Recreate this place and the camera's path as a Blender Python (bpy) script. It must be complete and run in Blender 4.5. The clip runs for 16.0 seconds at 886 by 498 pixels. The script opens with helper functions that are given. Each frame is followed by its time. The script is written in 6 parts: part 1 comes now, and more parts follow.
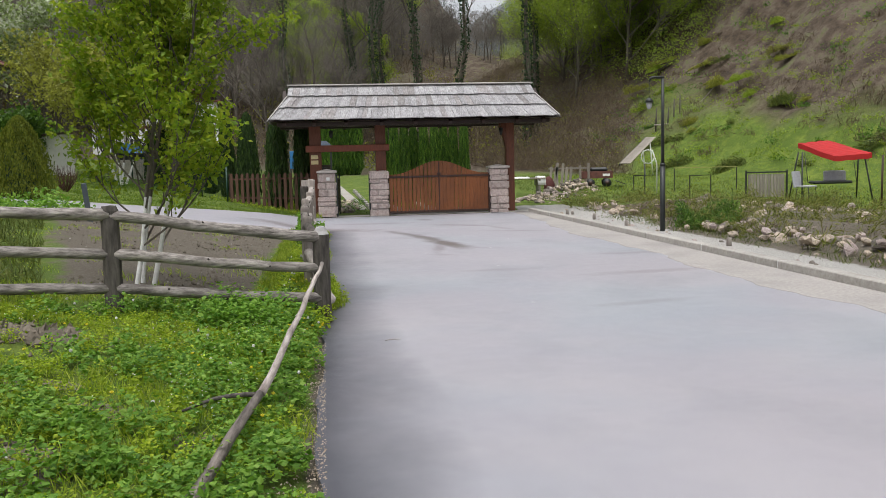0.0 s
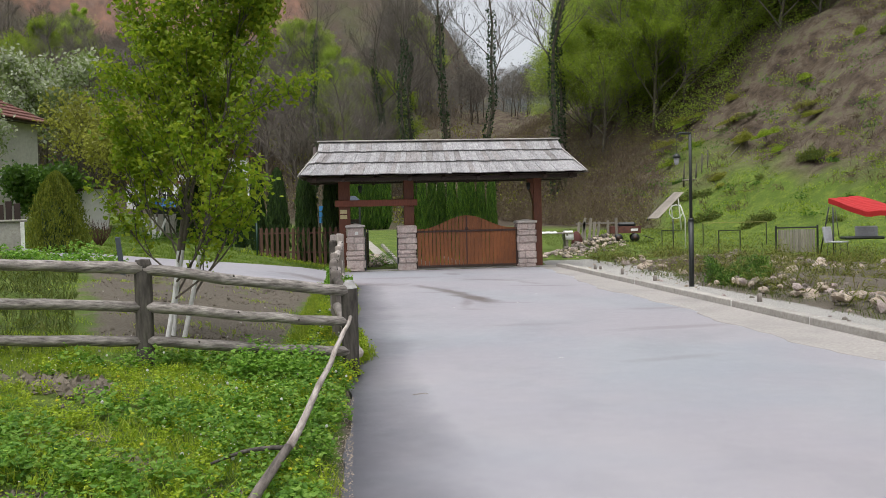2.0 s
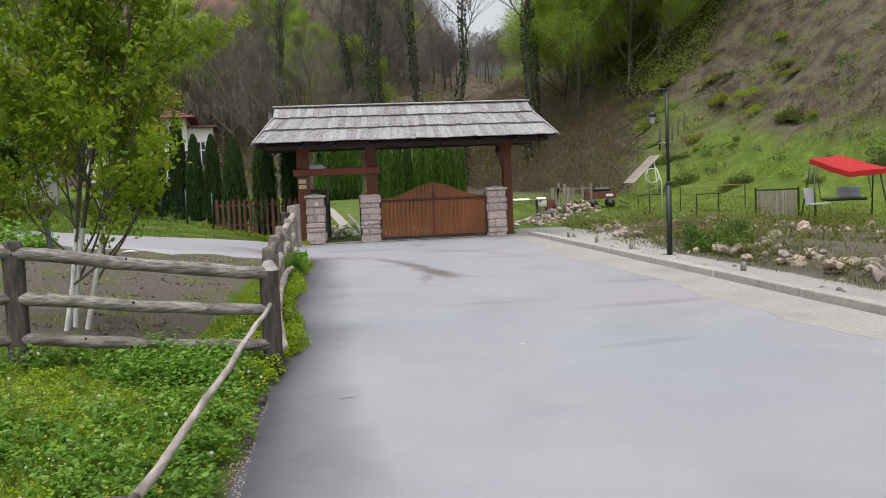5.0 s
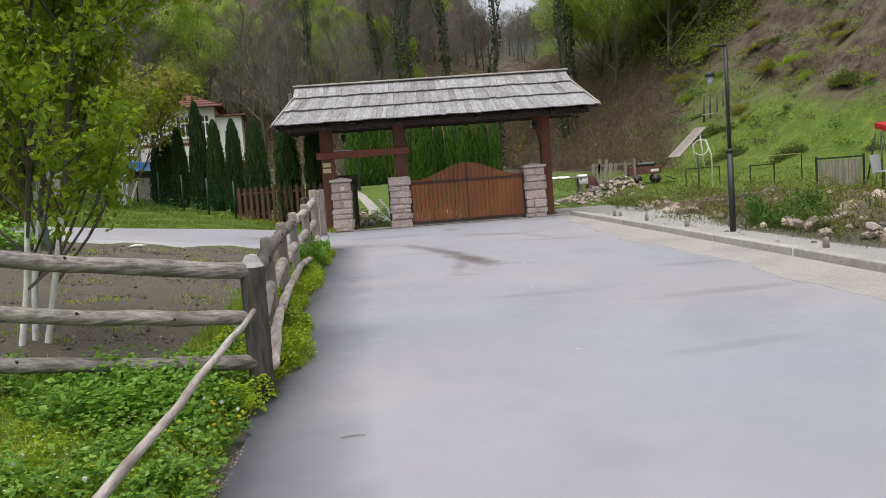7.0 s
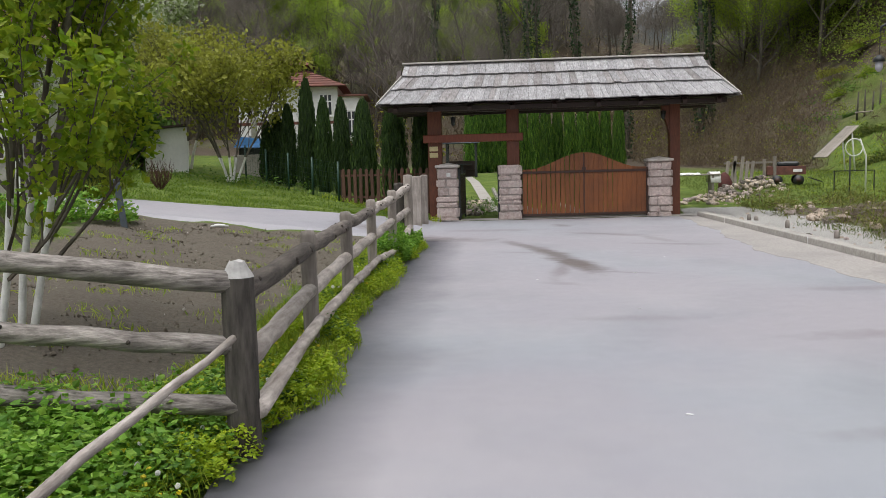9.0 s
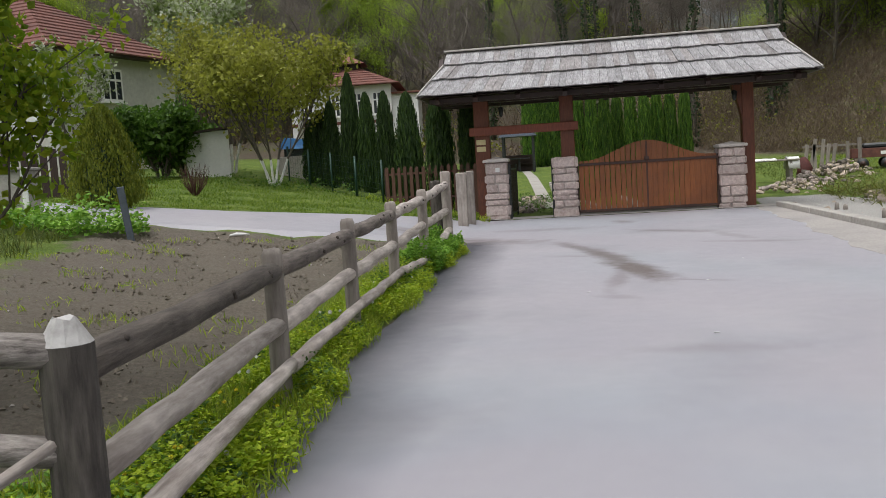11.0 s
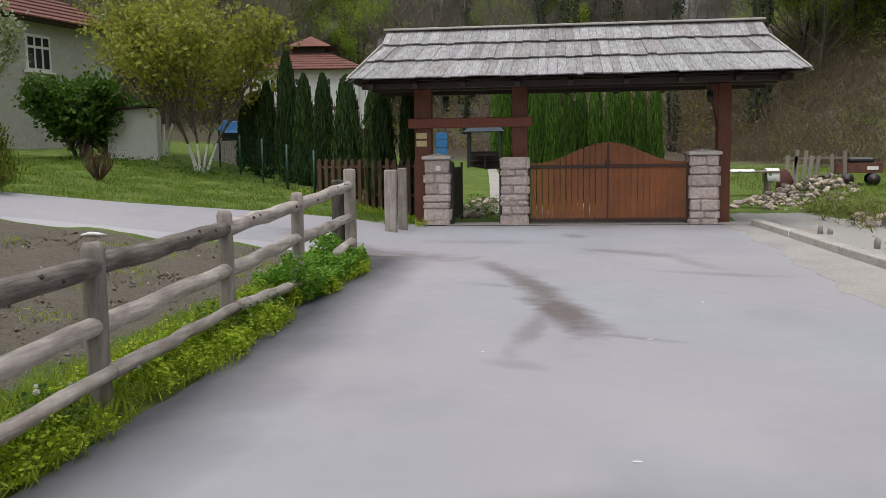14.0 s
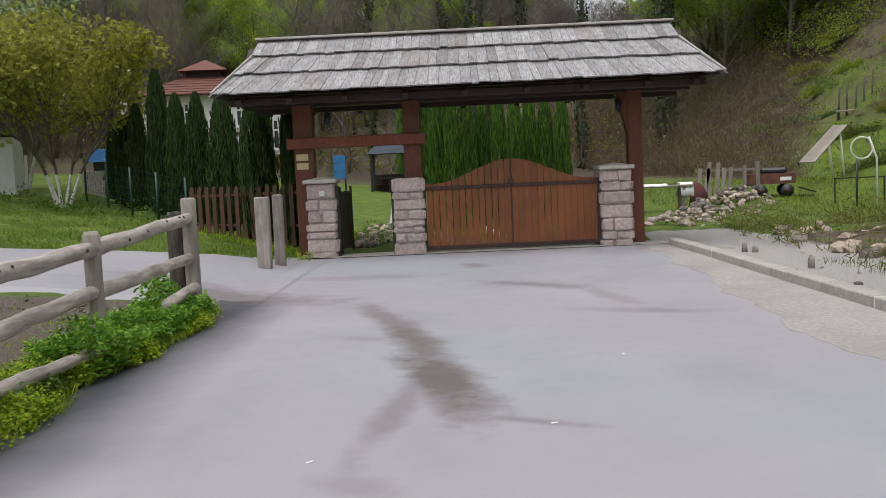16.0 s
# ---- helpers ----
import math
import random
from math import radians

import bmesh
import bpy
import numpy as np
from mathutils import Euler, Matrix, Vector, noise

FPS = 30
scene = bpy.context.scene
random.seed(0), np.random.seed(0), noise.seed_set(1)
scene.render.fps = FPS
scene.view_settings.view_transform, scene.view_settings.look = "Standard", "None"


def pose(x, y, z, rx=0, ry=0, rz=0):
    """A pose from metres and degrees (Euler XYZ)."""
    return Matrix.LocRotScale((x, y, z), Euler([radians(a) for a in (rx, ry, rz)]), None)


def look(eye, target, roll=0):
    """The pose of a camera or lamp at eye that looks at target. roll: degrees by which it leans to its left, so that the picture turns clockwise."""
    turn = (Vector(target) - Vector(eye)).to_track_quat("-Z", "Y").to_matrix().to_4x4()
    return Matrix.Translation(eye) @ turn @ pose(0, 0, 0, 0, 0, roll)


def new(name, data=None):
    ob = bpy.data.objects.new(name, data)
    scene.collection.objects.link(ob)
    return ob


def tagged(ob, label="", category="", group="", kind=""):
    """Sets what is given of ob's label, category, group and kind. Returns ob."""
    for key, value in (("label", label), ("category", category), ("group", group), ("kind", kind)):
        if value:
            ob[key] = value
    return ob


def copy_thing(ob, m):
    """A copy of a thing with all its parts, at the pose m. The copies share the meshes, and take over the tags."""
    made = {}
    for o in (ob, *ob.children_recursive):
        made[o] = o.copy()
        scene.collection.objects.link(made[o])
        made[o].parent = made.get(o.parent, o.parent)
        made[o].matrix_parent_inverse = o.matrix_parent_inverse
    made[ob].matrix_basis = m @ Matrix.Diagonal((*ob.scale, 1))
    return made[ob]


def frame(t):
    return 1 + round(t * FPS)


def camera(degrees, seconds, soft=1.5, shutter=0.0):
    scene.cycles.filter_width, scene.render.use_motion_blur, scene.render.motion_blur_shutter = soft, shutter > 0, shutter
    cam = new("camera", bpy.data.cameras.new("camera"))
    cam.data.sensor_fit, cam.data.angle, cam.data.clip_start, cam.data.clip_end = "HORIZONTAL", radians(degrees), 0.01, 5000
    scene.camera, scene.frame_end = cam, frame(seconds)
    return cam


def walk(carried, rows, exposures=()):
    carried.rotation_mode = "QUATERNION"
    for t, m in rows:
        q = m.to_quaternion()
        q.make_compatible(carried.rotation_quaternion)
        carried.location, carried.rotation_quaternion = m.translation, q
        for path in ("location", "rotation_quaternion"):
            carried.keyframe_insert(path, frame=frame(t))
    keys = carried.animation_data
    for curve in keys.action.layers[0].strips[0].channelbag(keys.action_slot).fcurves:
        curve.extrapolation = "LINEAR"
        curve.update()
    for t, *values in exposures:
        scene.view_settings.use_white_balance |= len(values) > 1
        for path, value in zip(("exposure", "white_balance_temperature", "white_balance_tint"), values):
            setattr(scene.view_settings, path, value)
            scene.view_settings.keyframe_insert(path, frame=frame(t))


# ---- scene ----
cam = camera(54.3, 16.0, soft=0.85)
PATH = [
    (0, (-1.344, -26.546, 1.582), (-1.082, -24.573, 1.383), -1.4),
    (0.5, (-1.33, -26.589, 1.583), (-1.05, -24.614, 1.439), -0.8),
    (1, (-1.339, -26.591, 1.594), (-1.07, -24.612, 1.487), -0.8),
    (1.5, (-1.348, -26.585, 1.607), (-1.089, -24.603, 1.539), -0.4),
    (2, (-1.354, -26.591, 1.586), (-1.151, -24.603, 1.514), -1.3),
    (2.5, (-1.294, -26.489, 1.579), (-1.195, -24.494, 1.466), -1.6),
    (3, (-1.157, -26.39, 1.567), (-1.079, -24.395, 1.458), -0.5),
    (3.5, (-1.076, -26.241, 1.556), (-0.906, -24.252, 1.43), -0.7),
    (4, (-1.022, -25.962, 1.561), (-0.741, -23.988, 1.403), -2.3),
    (4.2, (-0.991, -25.862, 1.564), (-0.722, -23.884, 1.436), -2.9),
    (6.3, (-0.632, -24.168, 1.456), (-0.419, -22.188, 1.271), -1.1),
    (6.5, (-0.606, -24.025, 1.435), (-0.393, -22.041, 1.296), -1.4),
    (7, (-0.609, -23.632, 1.434), (-0.447, -21.647, 1.256), -4.2),
    (7.5, (-0.486, -23.161, 1.422), (-0.559, -21.176, 1.193), -3.0),
    (8, (-0.418, -22.673, 1.42), (-0.362, -20.684, 1.219), -1.4),
    (8.5, (-0.294, -22.318, 1.427), (-0.381, -20.325, 1.276), -3.1),
    (8.7, (-0.232, -22.183, 1.421), (-0.348, -20.195, 1.234), -1.7),
    (10.8, (0.062, -20.332, 1.376), (-0.124, -18.35, 1.178), -3.0),
    (11, (0.099, -20.232, 1.366), (-0.173, -18.26, 1.173), -3.6),
    (11.5, (0.315, -19.848, 1.363), (-0.039, -17.902, 1.074), -2.6),
    (12, (0.392, -19.351, 1.34), (0.196, -17.382, 1.051), -2.9),
    (12.5, (0.516, -18.92, 1.339), (0.2, -16.962, 1.081), -3.4),
    (13, (0.6, -18.474, 1.36), (0.213, -16.525, 1.128), -0.7),
    (13.5, (0.651, -18.035, 1.383), (0.343, -16.072, 1.157), -2.7),
    (14, (0.767, -17.601, 1.409), (0.544, -15.625, 1.196), -0.8),
    (14.5, (0.795, -17.047, 1.376), (0.826, -15.056, 1.192), -0.3),
    (15, (0.921, -16.602, 1.344), (0.868, -14.606, 1.243), -1.4),
    (15.5, (1.08, -16.094, 1.341), (1.024, -14.098, 1.23), 1.8),
    (16, (1.118, -15.6, 1.354), (1.083, -13.607, 1.19), -2.6),
]
walk(cam, [(t, look(eye, to, roll)) for t, eye, to, roll in PATH], [(0, 0.6), (8, 0.54), (12, 0.43), (16, 0.38)])


# ---- sky and light: a bright, overcast spring day ----
world = bpy.data.worlds.new("sky")
scene.world = world
world.use_nodes = True
wn, wl = world.node_tree.nodes, world.node_tree.links
sky = wn.new("ShaderNodeTexSky")
sky.sky_type, sky.sun_disc = "NISHITA", False
sky.sun_elevation, sky.sun_rotation = radians(74), radians(211)
sky.dust_density, sky.air_density, sky.altitude = 6.0, 1.0, 600
grey = wn.new("ShaderNodeHueSaturation")
grey.inputs["Saturation"].default_value = 0.22
wl.new(sky.outputs[0], grey.inputs["Color"])
wl.new(grey.outputs[0], wn["Background"].inputs[0])
wn["Background"].inputs[1].default_value = 0.13
lamp = bpy.data.lights.new("sun", "SUN")
lamp.energy, lamp.angle, lamp.color = 1.3, radians(65), (1.0, 0.985, 0.965)
sun = new("sun", lamp)
sun.matrix_world = look((-3, -5, 20), (0, 0, 0))


# ---- materials ----
def nodes_of(name):
    m = bpy.data.materials.new(name)
    m.use_nodes = True
    n, l = m.node_tree.nodes, m.node_tree.links
    return m, n, l, n["Principled BSDF"]


def noise_node(n, l, scale, detail=6, rough=0.6, stretch=(1, 1, 1), space="Object"):
    co, mp = n.new("ShaderNodeTexCoord"), n.new("ShaderNodeMapping")
    mp.inputs["Scale"].default_value = stretch
    l.new(co.outputs[space], mp.inputs["Vector"])
    t = n.new("ShaderNodeTexNoise")
    t.inputs["Scale"].default_value, t.inputs["Detail"].default_value, t.inputs["Roughness"].default_value = scale, detail, rough
    l.new(mp.outputs[0], t.inputs["Vector"])
    return t.outputs["Fac"]


def ramp(n, l, value, stops):
    r = n.new("ShaderNodeValToRGB")
    r.color_ramp.elements[0].position, r.color_ramp.elements[0].color = stops[0][0], (*stops[0][1], 1)
    r.color_ramp.elements[1].position, r.color_ramp.elements[1].color = stops[-1][0], (*stops[-1][1], 1)
    for p, c in stops[1:-1]:
        r.color_ramp.elements.new(p).color = (*c, 1)
    l.new(value, r.inputs[0])
    return r.outputs[0]


def mixed(n, l, fac, a, b, kind="MIX"):
    m = n.new("ShaderNodeMix")
    m.data_type, m.blend_type = "RGBA", kind
    for key, v in ((0, fac), (6, a), (7, b)):
        if hasattr(v, "links"):
            l.new(v, m.inputs[key])
        elif key:
            m.inputs[key].default_value = (*v, 1)
        else:
            m.inputs[key].default_value = v
    return m.outputs[2]


def calc(n, l, op, a, b=0.0, c=0.0):
    m = n.new("ShaderNodeMath")
    m.operation = op
    for i, v in enumerate((a, b, c)):
        if hasattr(v, "links"):
            l.new(v, m.inputs[i])
        else:
            m.inputs[i].default_value = v
    return m.outputs[0]


def bumped(n, l, p, value, strength, distance=0.01):
    b = n.new("ShaderNodeBump")
    b.inputs["Strength"].default_value, b.inputs["Distance"].default_value = strength, distance
    l.new(value, b.inputs["Height"])
    l.new(b.outputs[0], p.inputs["Normal"])


def surface(name, dark, light, scale=20, rough=0.8, bump=0.4, stain=None, stain_scale=1.5, stretch=(1, 1, 1), vary=0.25, metal=0.0, distance=0.01):
    """A rough surface: grain, larger stains and a tone that differs from piece to piece."""
    m, n, l, p = nodes_of(name)
    grain = noise_node(n, l, scale, 8, 0.65, stretch)
    col = ramp(n, l, grain, [(0.3, dark), (0.7, light)])
    big = noise_node(n, l, stain_scale, 4, 0.6)
    col = mixed(n, l, calc(n, l, "MULTIPLY", ramp(n, l, big, [(0.45, (0, 0, 0)), (0.7, (1, 1, 1))]), 0.6), col, stain or dark)
    info = n.new("ShaderNodeObjectInfo")
    hs = n.new("ShaderNodeHueSaturation")
    l.new(col, hs.inputs["Color"])
    l.new(calc(n, l, "MULTIPLY_ADD", info.outputs["Random"], vary, 1 - vary / 2), hs.inputs["Value"])
    l.new(hs.outputs[0], p.inputs["Base Color"])
    p.inputs["Roughness"].default_value, p.inputs["Metallic"].default_value = rough, metal
    if bump:
        bumped(n, l, p, grain, bump, distance)
    return m


def leafy(name, colours, glow=0.35, big=None):
    """Leaves: a tone of its own for each, part of the light passing through."""
    m, n, l, p = nodes_of(name)
    geo = n.new("ShaderNodeNewGeometry")
    k = len(colours) - 1
    col = ramp(n, l, geo.outputs["Random Per Island"], [(i / k, c) for i, c in enumerate(colours)])
    wide = noise_node(n, l, 0.9, 3)
    col = mixed(n, l, calc(n, l, "MULTIPLY", wide, 0.5), col, big or colours[0])
    info = n.new("ShaderNodeObjectInfo")
    hs = n.new("ShaderNodeHueSaturation")
    l.new(col, hs.inputs["Color"])
    l.new(calc(n, l, "MULTIPLY_ADD", info.outputs["Random"], 0.3, 0.85), hs.inputs["Value"])
    l.new(hs.outputs[0], p.inputs["Base Color"])
    p.inputs["Roughness"].default_value = 0.6
    tr, mx = n.new("ShaderNodeBsdfTranslucent"), n.new("ShaderNodeMixShader")
    l.new(hs.outputs[0], tr.inputs[0])
    mx.inputs[0].default_value = glow
    l.new(p.outputs[0], mx.inputs[1])
    l.new(tr.outputs[0], mx.inputs[2])
    l.new(mx.outputs[0], n["Material Output"].inputs[0])
    return m


def ground_material():
    """Grass, dug soil, pale gravel, forest litter and bare slope in one sheet, by the masks soil, gravel, wood and bare."""
    m, n, l, p = nodes_of("ground")
    fine, mid, wide = noise_node(n, l, 30, 8, 0.7), noise_node(n, l, 2.2, 6, 0.65), noise_node(n, l, 0.22, 6, 0.6)
    grass = ramp(n, l, fine, [(0.3, (0.045, 0.078, 0.007)), (0.55, (0.085, 0.14, 0.011)), (0.8, (0.14, 0.2, 0.02))])
    grass = mixed(n, l, ramp(n, l, mid, [(0.45, (0, 0, 0)), (0.75, (1, 1, 1))]), grass, (0.18, 0.23, 0.03))
    def mask(key, sharp=4.0, by=mid):
        a = n.new("ShaderNodeAttribute")
        a.attribute_name = key
        v = calc(n, l, "ADD", a.outputs["Fac"], calc(n, l, "MULTIPLY_ADD", by, 0.9, -0.45))
        v = calc(n, l, "MULTIPLY_ADD", calc(n, l, "SUBTRACT", v, 0.5), sharp, 0.5)
        v = calc(n, l, "MINIMUM", calc(n, l, "MAXIMUM", v, 0.0), 1.0)
        return v
    soil = ramp(n, l, fine, [(0.3, (0.062, 0.051, 0.038)), (0.55, (0.14, 0.119, 0.092)), (0.8, (0.25, 0.22, 0.176))])
    soil = mixed(n, l, calc(n, l, "MULTIPLY", mid, 0.6), soil, (0.11, 0.095, 0.07))
    gravel = ramp(n, l, fine, [(0.3, (0.26, 0.25, 0.232)), (0.7, (0.5, 0.485, 0.46))])
    litter = ramp(n, l, fine, [(0.3, (0.045, 0.033, 0.023)), (0.7, (0.11, 0.083, 0.057))])
    litter = mixed(n, l, ramp(n, l, wide, [(0.45, (0, 0, 0)), (0.7, (0.7, 0.7, 0.7))]), litter, (0.075, 0.095, 0.03))
    bare = ramp(n, l, noise_node(n, l, 0.8, 10, 0.75), [(0.36, (0.028, 0.018, 0.011)), (0.46, (0.075, 0.052, 0.034)), (0.55, (0.125, 0.1, 0.072)), (0.64, (0.1, 0.13, 0.026))])
    rock = ramp(n, l, wide, [(0.35, (0.13, 0.085, 0.065)), (0.55, (0.25, 0.13, 0.085)), (0.75, (0.2, 0.165, 0.145))])
    # shaded crevices of the cliff drawn as dark upright streaks in the colour
    rock = mixed(n, l, ramp(n, l, noise_node(n, l, 0.3, 10, 0.8, (1, 1, 0.3)), [(0.4, (0, 0, 0)), (0.6, (0.9, 0.9, 0.9))]), rock, (0.09, 0.058, 0.046))
    col = mixed(n, l, mask("wood", 2.5, wide), grass, litter)
    dry = ramp(n, l, noise_node(n, l, 0.6, 8, 0.7), [(0.34, (0.035, 0.034, 0.012)), (0.43, (0.085, 0.115, 0.018)), (0.54, (0.125, 0.165, 0.022)), (0.68, (0.2, 0.23, 0.055))])
    col = mixed(n, l, mask("hill", 2.0, wide), col, dry)
    col = mixed(n, l, mask("bare", 3.0, wide), col, bare)
    col = mixed(n, l, mask("rock", 3.0, wide), col, rock)
    col = mixed(n, l, mask("soil", 7.0), col, soil)
    col = mixed(n, l, mask("gravel", 5.0), col, gravel)
    # aerial haze painted as a blue-grey ground colour on the far ridge
    col = mixed(n, l, mask("far_haze", 2.0, wide), col, ramp(n, l, mid, [(0.3, (0.13, 0.145, 0.152)), (0.7, (0.21, 0.228, 0.23))]))
    l.new(col, p.inputs["Base Color"])
    p.inputs["Roughness"].default_value = 0.95
    bumped(n, l, p, calc(n, l, "ADD", fine, mid), 0.8, 0.05)
    return m


def asphalt_material():
    """Worn asphalt with damp, dark marks of spilt oil and earth."""
    m, n, l, p = nodes_of("asphalt")
    fine, mid, wide = noise_node(n, l, 160, 4, 0.7), noise_node(n, l, 6, 6, 0.65), noise_node(n, l, 0.45, 5, 0.55)
    col = ramp(n, l, fine, [(0.3, (0.21, 0.212, 0.24)), (0.5, (0.295, 0.297, 0.334)), (0.7, (0.385, 0.387, 0.434))])
    col = mixed(n, l, ramp(n, l, wide, [(0.42, (0, 0, 0)), (0.68, (0.65, 0.65, 0.65))]), col, (0.41, 0.39, 0.405))
    drift = noise_node(n, l, 0.22, 3, 0.5)
    col = mixed(n, l, ramp(n, l, drift, [(0.38, (0.75, 0.75, 0.75)), (0.62, (0, 0, 0))]), col, (0.345, 0.322, 0.348))
    col = mixed(n, l, ramp(n, l, drift, [(0.5, (0, 0, 0)), (0.66, (0.6, 0.6, 0.6))]), col, (0.3, 0.325, 0.36))
    damp = noise_node(n, l, 0.75, 5, 0.5, (1, 0.7, 1))
    col = mixed(n, l, ramp(n, l, damp, [(0.5, (0, 0, 0)), (0.75, (0.4, 0.4, 0.4))]), col, (0.2, 0.208, 0.228))
    co = n.new("ShaderNodeTexCoord")
    sep = n.new("ShaderNodeSeparateXYZ")
    l.new(co.outputs["Object"], sep.inputs[0])
    x, y = sep.outputs[0], sep.outputs[1]
    wob = noise_node(n, l, 2.6, 7, 0.7)
    def spot(cx, cy, rx, ry, turn, amount):
        dx, dy = calc(n, l, "SUBTRACT", x, cx), calc(n, l, "SUBTRACT", y, cy)
        c, s = math.cos(radians(turn)), math.sin(radians(turn))
        u = calc(n, l, "DIVIDE", calc(n, l, "ADD", calc(n, l, "MULTIPLY", dx, c), calc(n, l, "MULTIPLY", dy, s)), rx)
        v = calc(n, l, "DIVIDE", calc(n, l, "SUBTRACT", calc(n, l, "MULTIPLY", dy, c), calc(n, l, "MULTIPLY", dx, s)), ry)
        d = calc(n, l, "SQRT", calc(n, l, "ADD", calc(n, l, "MULTIPLY", u, u), calc(n, l, "MULTIPLY", v, v)))
        d = calc(n, l, "ADD", d, calc(n, l, "MULTIPLY_ADD", wob, 2.4, -1.2))
        f = calc(n, l, "MAXIMUM", calc(n, l, "MINIMUM", calc(n, l, "MULTIPLY_ADD", d, -1.1, 1.5), 1.0), 0.0)
        return calc(n, l, "MULTIPLY", f, amount)
    total = 0.0
    for args in SPOTS:
        total = calc(n, l, "MAXIMUM", total, spot(*args))
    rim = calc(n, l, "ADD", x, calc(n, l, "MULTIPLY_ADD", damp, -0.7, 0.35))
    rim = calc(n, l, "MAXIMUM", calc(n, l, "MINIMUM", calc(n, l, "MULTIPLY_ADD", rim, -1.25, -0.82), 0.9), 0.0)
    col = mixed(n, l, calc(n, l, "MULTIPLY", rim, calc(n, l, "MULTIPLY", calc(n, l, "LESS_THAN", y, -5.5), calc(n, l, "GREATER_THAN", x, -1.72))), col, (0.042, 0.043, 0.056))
    col = mixed(n, l, total, col, (0.105, 0.078, 0.066))
    l.new(col, p.inputs["Base Color"])
    l.new(calc(n, l, "MULTIPLY_ADD", mid, -0.25, 0.66), p.inputs["Roughness"])
    bumped(n, l, p, fine, 0.35, 0.004)
    return m


# dark marks on the asphalt: from, to, half width, strength
TRAILS = (((0.1, -6.3), (0.6, -7.9), 0.15, 0.55), ((0.5, -7.5), (0.98, -9.5), 0.19, 0.75), ((0.78, -8.9), (1.16, -10.7), 0.24, 0.85), ((1.1, -10.75), (1.75, -11.05), 0.055, 0.42),
          ((0.85, -9.7), (0.58, -11.4), 0.11, 0.42), ((0.45, -11.75), (0.8, -11.95), 0.11, 0.26), ((0.0, -8.1), (0.5, -8.35), 0.1, 0.3), ((1.5, -4.6), (2.7, -5.6), 0.2, 0.45),
          ((2.3, -7.1), (3.35, -7.5), 0.14, 0.35), ((2.6, -5.6), (2.9, -6.9), 0.14, 0.3), ((1.3, -2.1), (1.4, -2.8), 0.2, 0.55), ((-3.2, -4.3), (-0.6, -5.7), 0.45, 0.6), ((-1.0, -3.4), (0.6, -3.5), 0.3, 0.3),
          ((2.4, -15.1), (4.0, -14.9), 0.16, 0.3), ((0.7, -14.2), (1.5, -14.2), 0.16, 0.22), ((3.1, -12.6), (4.3, -12.7), 0.16, 0.25), ((1.6, -17.6), (2.6, -17.4), 0.12, 0.2))
SPOTS = [((a[0] + b[0]) / 2, (a[1] + b[1]) / 2, math.dist(a, b) / 2 * 1.15, w, math.degrees(math.atan2(b[1] - a[1], b[0] - a[0])), k) for a, b, w, k in TRAILS]

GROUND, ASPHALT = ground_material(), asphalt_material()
LOG = surface("weathered log", (0.22, 0.185, 0.163), (0.68, 0.615, 0.57), 6, 0.8, 0.7, (0.23, 0.19, 0.165), 3.0, (3, 0.4, 3), 0.35, 0, 0.02)
# grain contrast widened to stand in for sky-lit tops and dark undersides
LOGX = surface("weathered log along the garden", (0.075, 0.063, 0.055), (0.5, 0.455, 0.42), 8, 0.85, 0.9, (0.06, 0.05, 0.044), 4.0, (0.5, 5, 5), 0.3, 0, 0.02)
LOGZ = surface("weathered post", (0.17, 0.145, 0.125), (0.38, 0.34, 0.305), 6, 0.8, 0.6, (0.15, 0.125, 0.11), 4.0, (3, 3, 0.4), 0.3, 0, 0.015)
LOGDARK = surface("dark weathered log", (0.03, 0.025, 0.022), (0.13, 0.115, 0.1), 8, 0.85, 0.8, (0.02, 0.017, 0.015), 2.5, (4, 4, 0.6), 0.2, 0, 0.02)
LOGDARKY = surface("dark weathered rail", (0.035, 0.028, 0.024), (0.17, 0.145, 0.125), 7, 0.85, 0.8, (0.025, 0.02, 0.018), 2.5, (4, 0.45, 4), 0.2, 0, 0.02)
LOGBROWN = surface("brown weathered rail", (0.06, 0.049, 0.043), (0.27, 0.232, 0.205), 7, 0.85, 0.8, (0.06, 0.05, 0.044), 3.0, (4, 0.45, 4), 0.2, 0, 0.02)
LOGEND = surface("pale cut wood", (0.33, 0.32, 0.31), (0.56, 0.55, 0.54), 14, 0.8, 0.3)
SHINGLE = surface("grey weathered shingle", (0.15, 0.145, 0.15), (0.47, 0.465, 0.475), 9, 0.85, 0.6, (0.17, 0.155, 0.155), 7.0, (5, 0.9, 0.9), 0.34)
SHINGLEOLD = surface("worn shingle", (0.15, 0.138, 0.138), (0.37, 0.35, 0.345), 9, 0.85, 0.6, (0.11, 0.098, 0.098), 5.0, (4, 0.8, 0.8), 0.35)
RIDGE = surface("pale ridge board", (0.33, 0.31, 0.29), (0.52, 0.5, 0.47), 8, 0.8, 0.3, None, 2, (0.5, 4, 4))
REDWOOD = surface("reddish brown stained wood", (0.14, 0.031, 0.014), (0.25, 0.064, 0.028), 7, 0.5, 0.25, (0.11, 0.028, 0.014), 1.2, (6, 6, 0.8), 0.2)
# brown stain, with part of the shade under the roof put into its colour
POSTWOOD = surface("brown stained post with roof shade", (0.09, 0.026, 0.013), (0.19, 0.06, 0.028), 7, 0.55, 0.25, (0.05, 0.015, 0.009), 1.2, (6, 6, 0.8), 0.1)
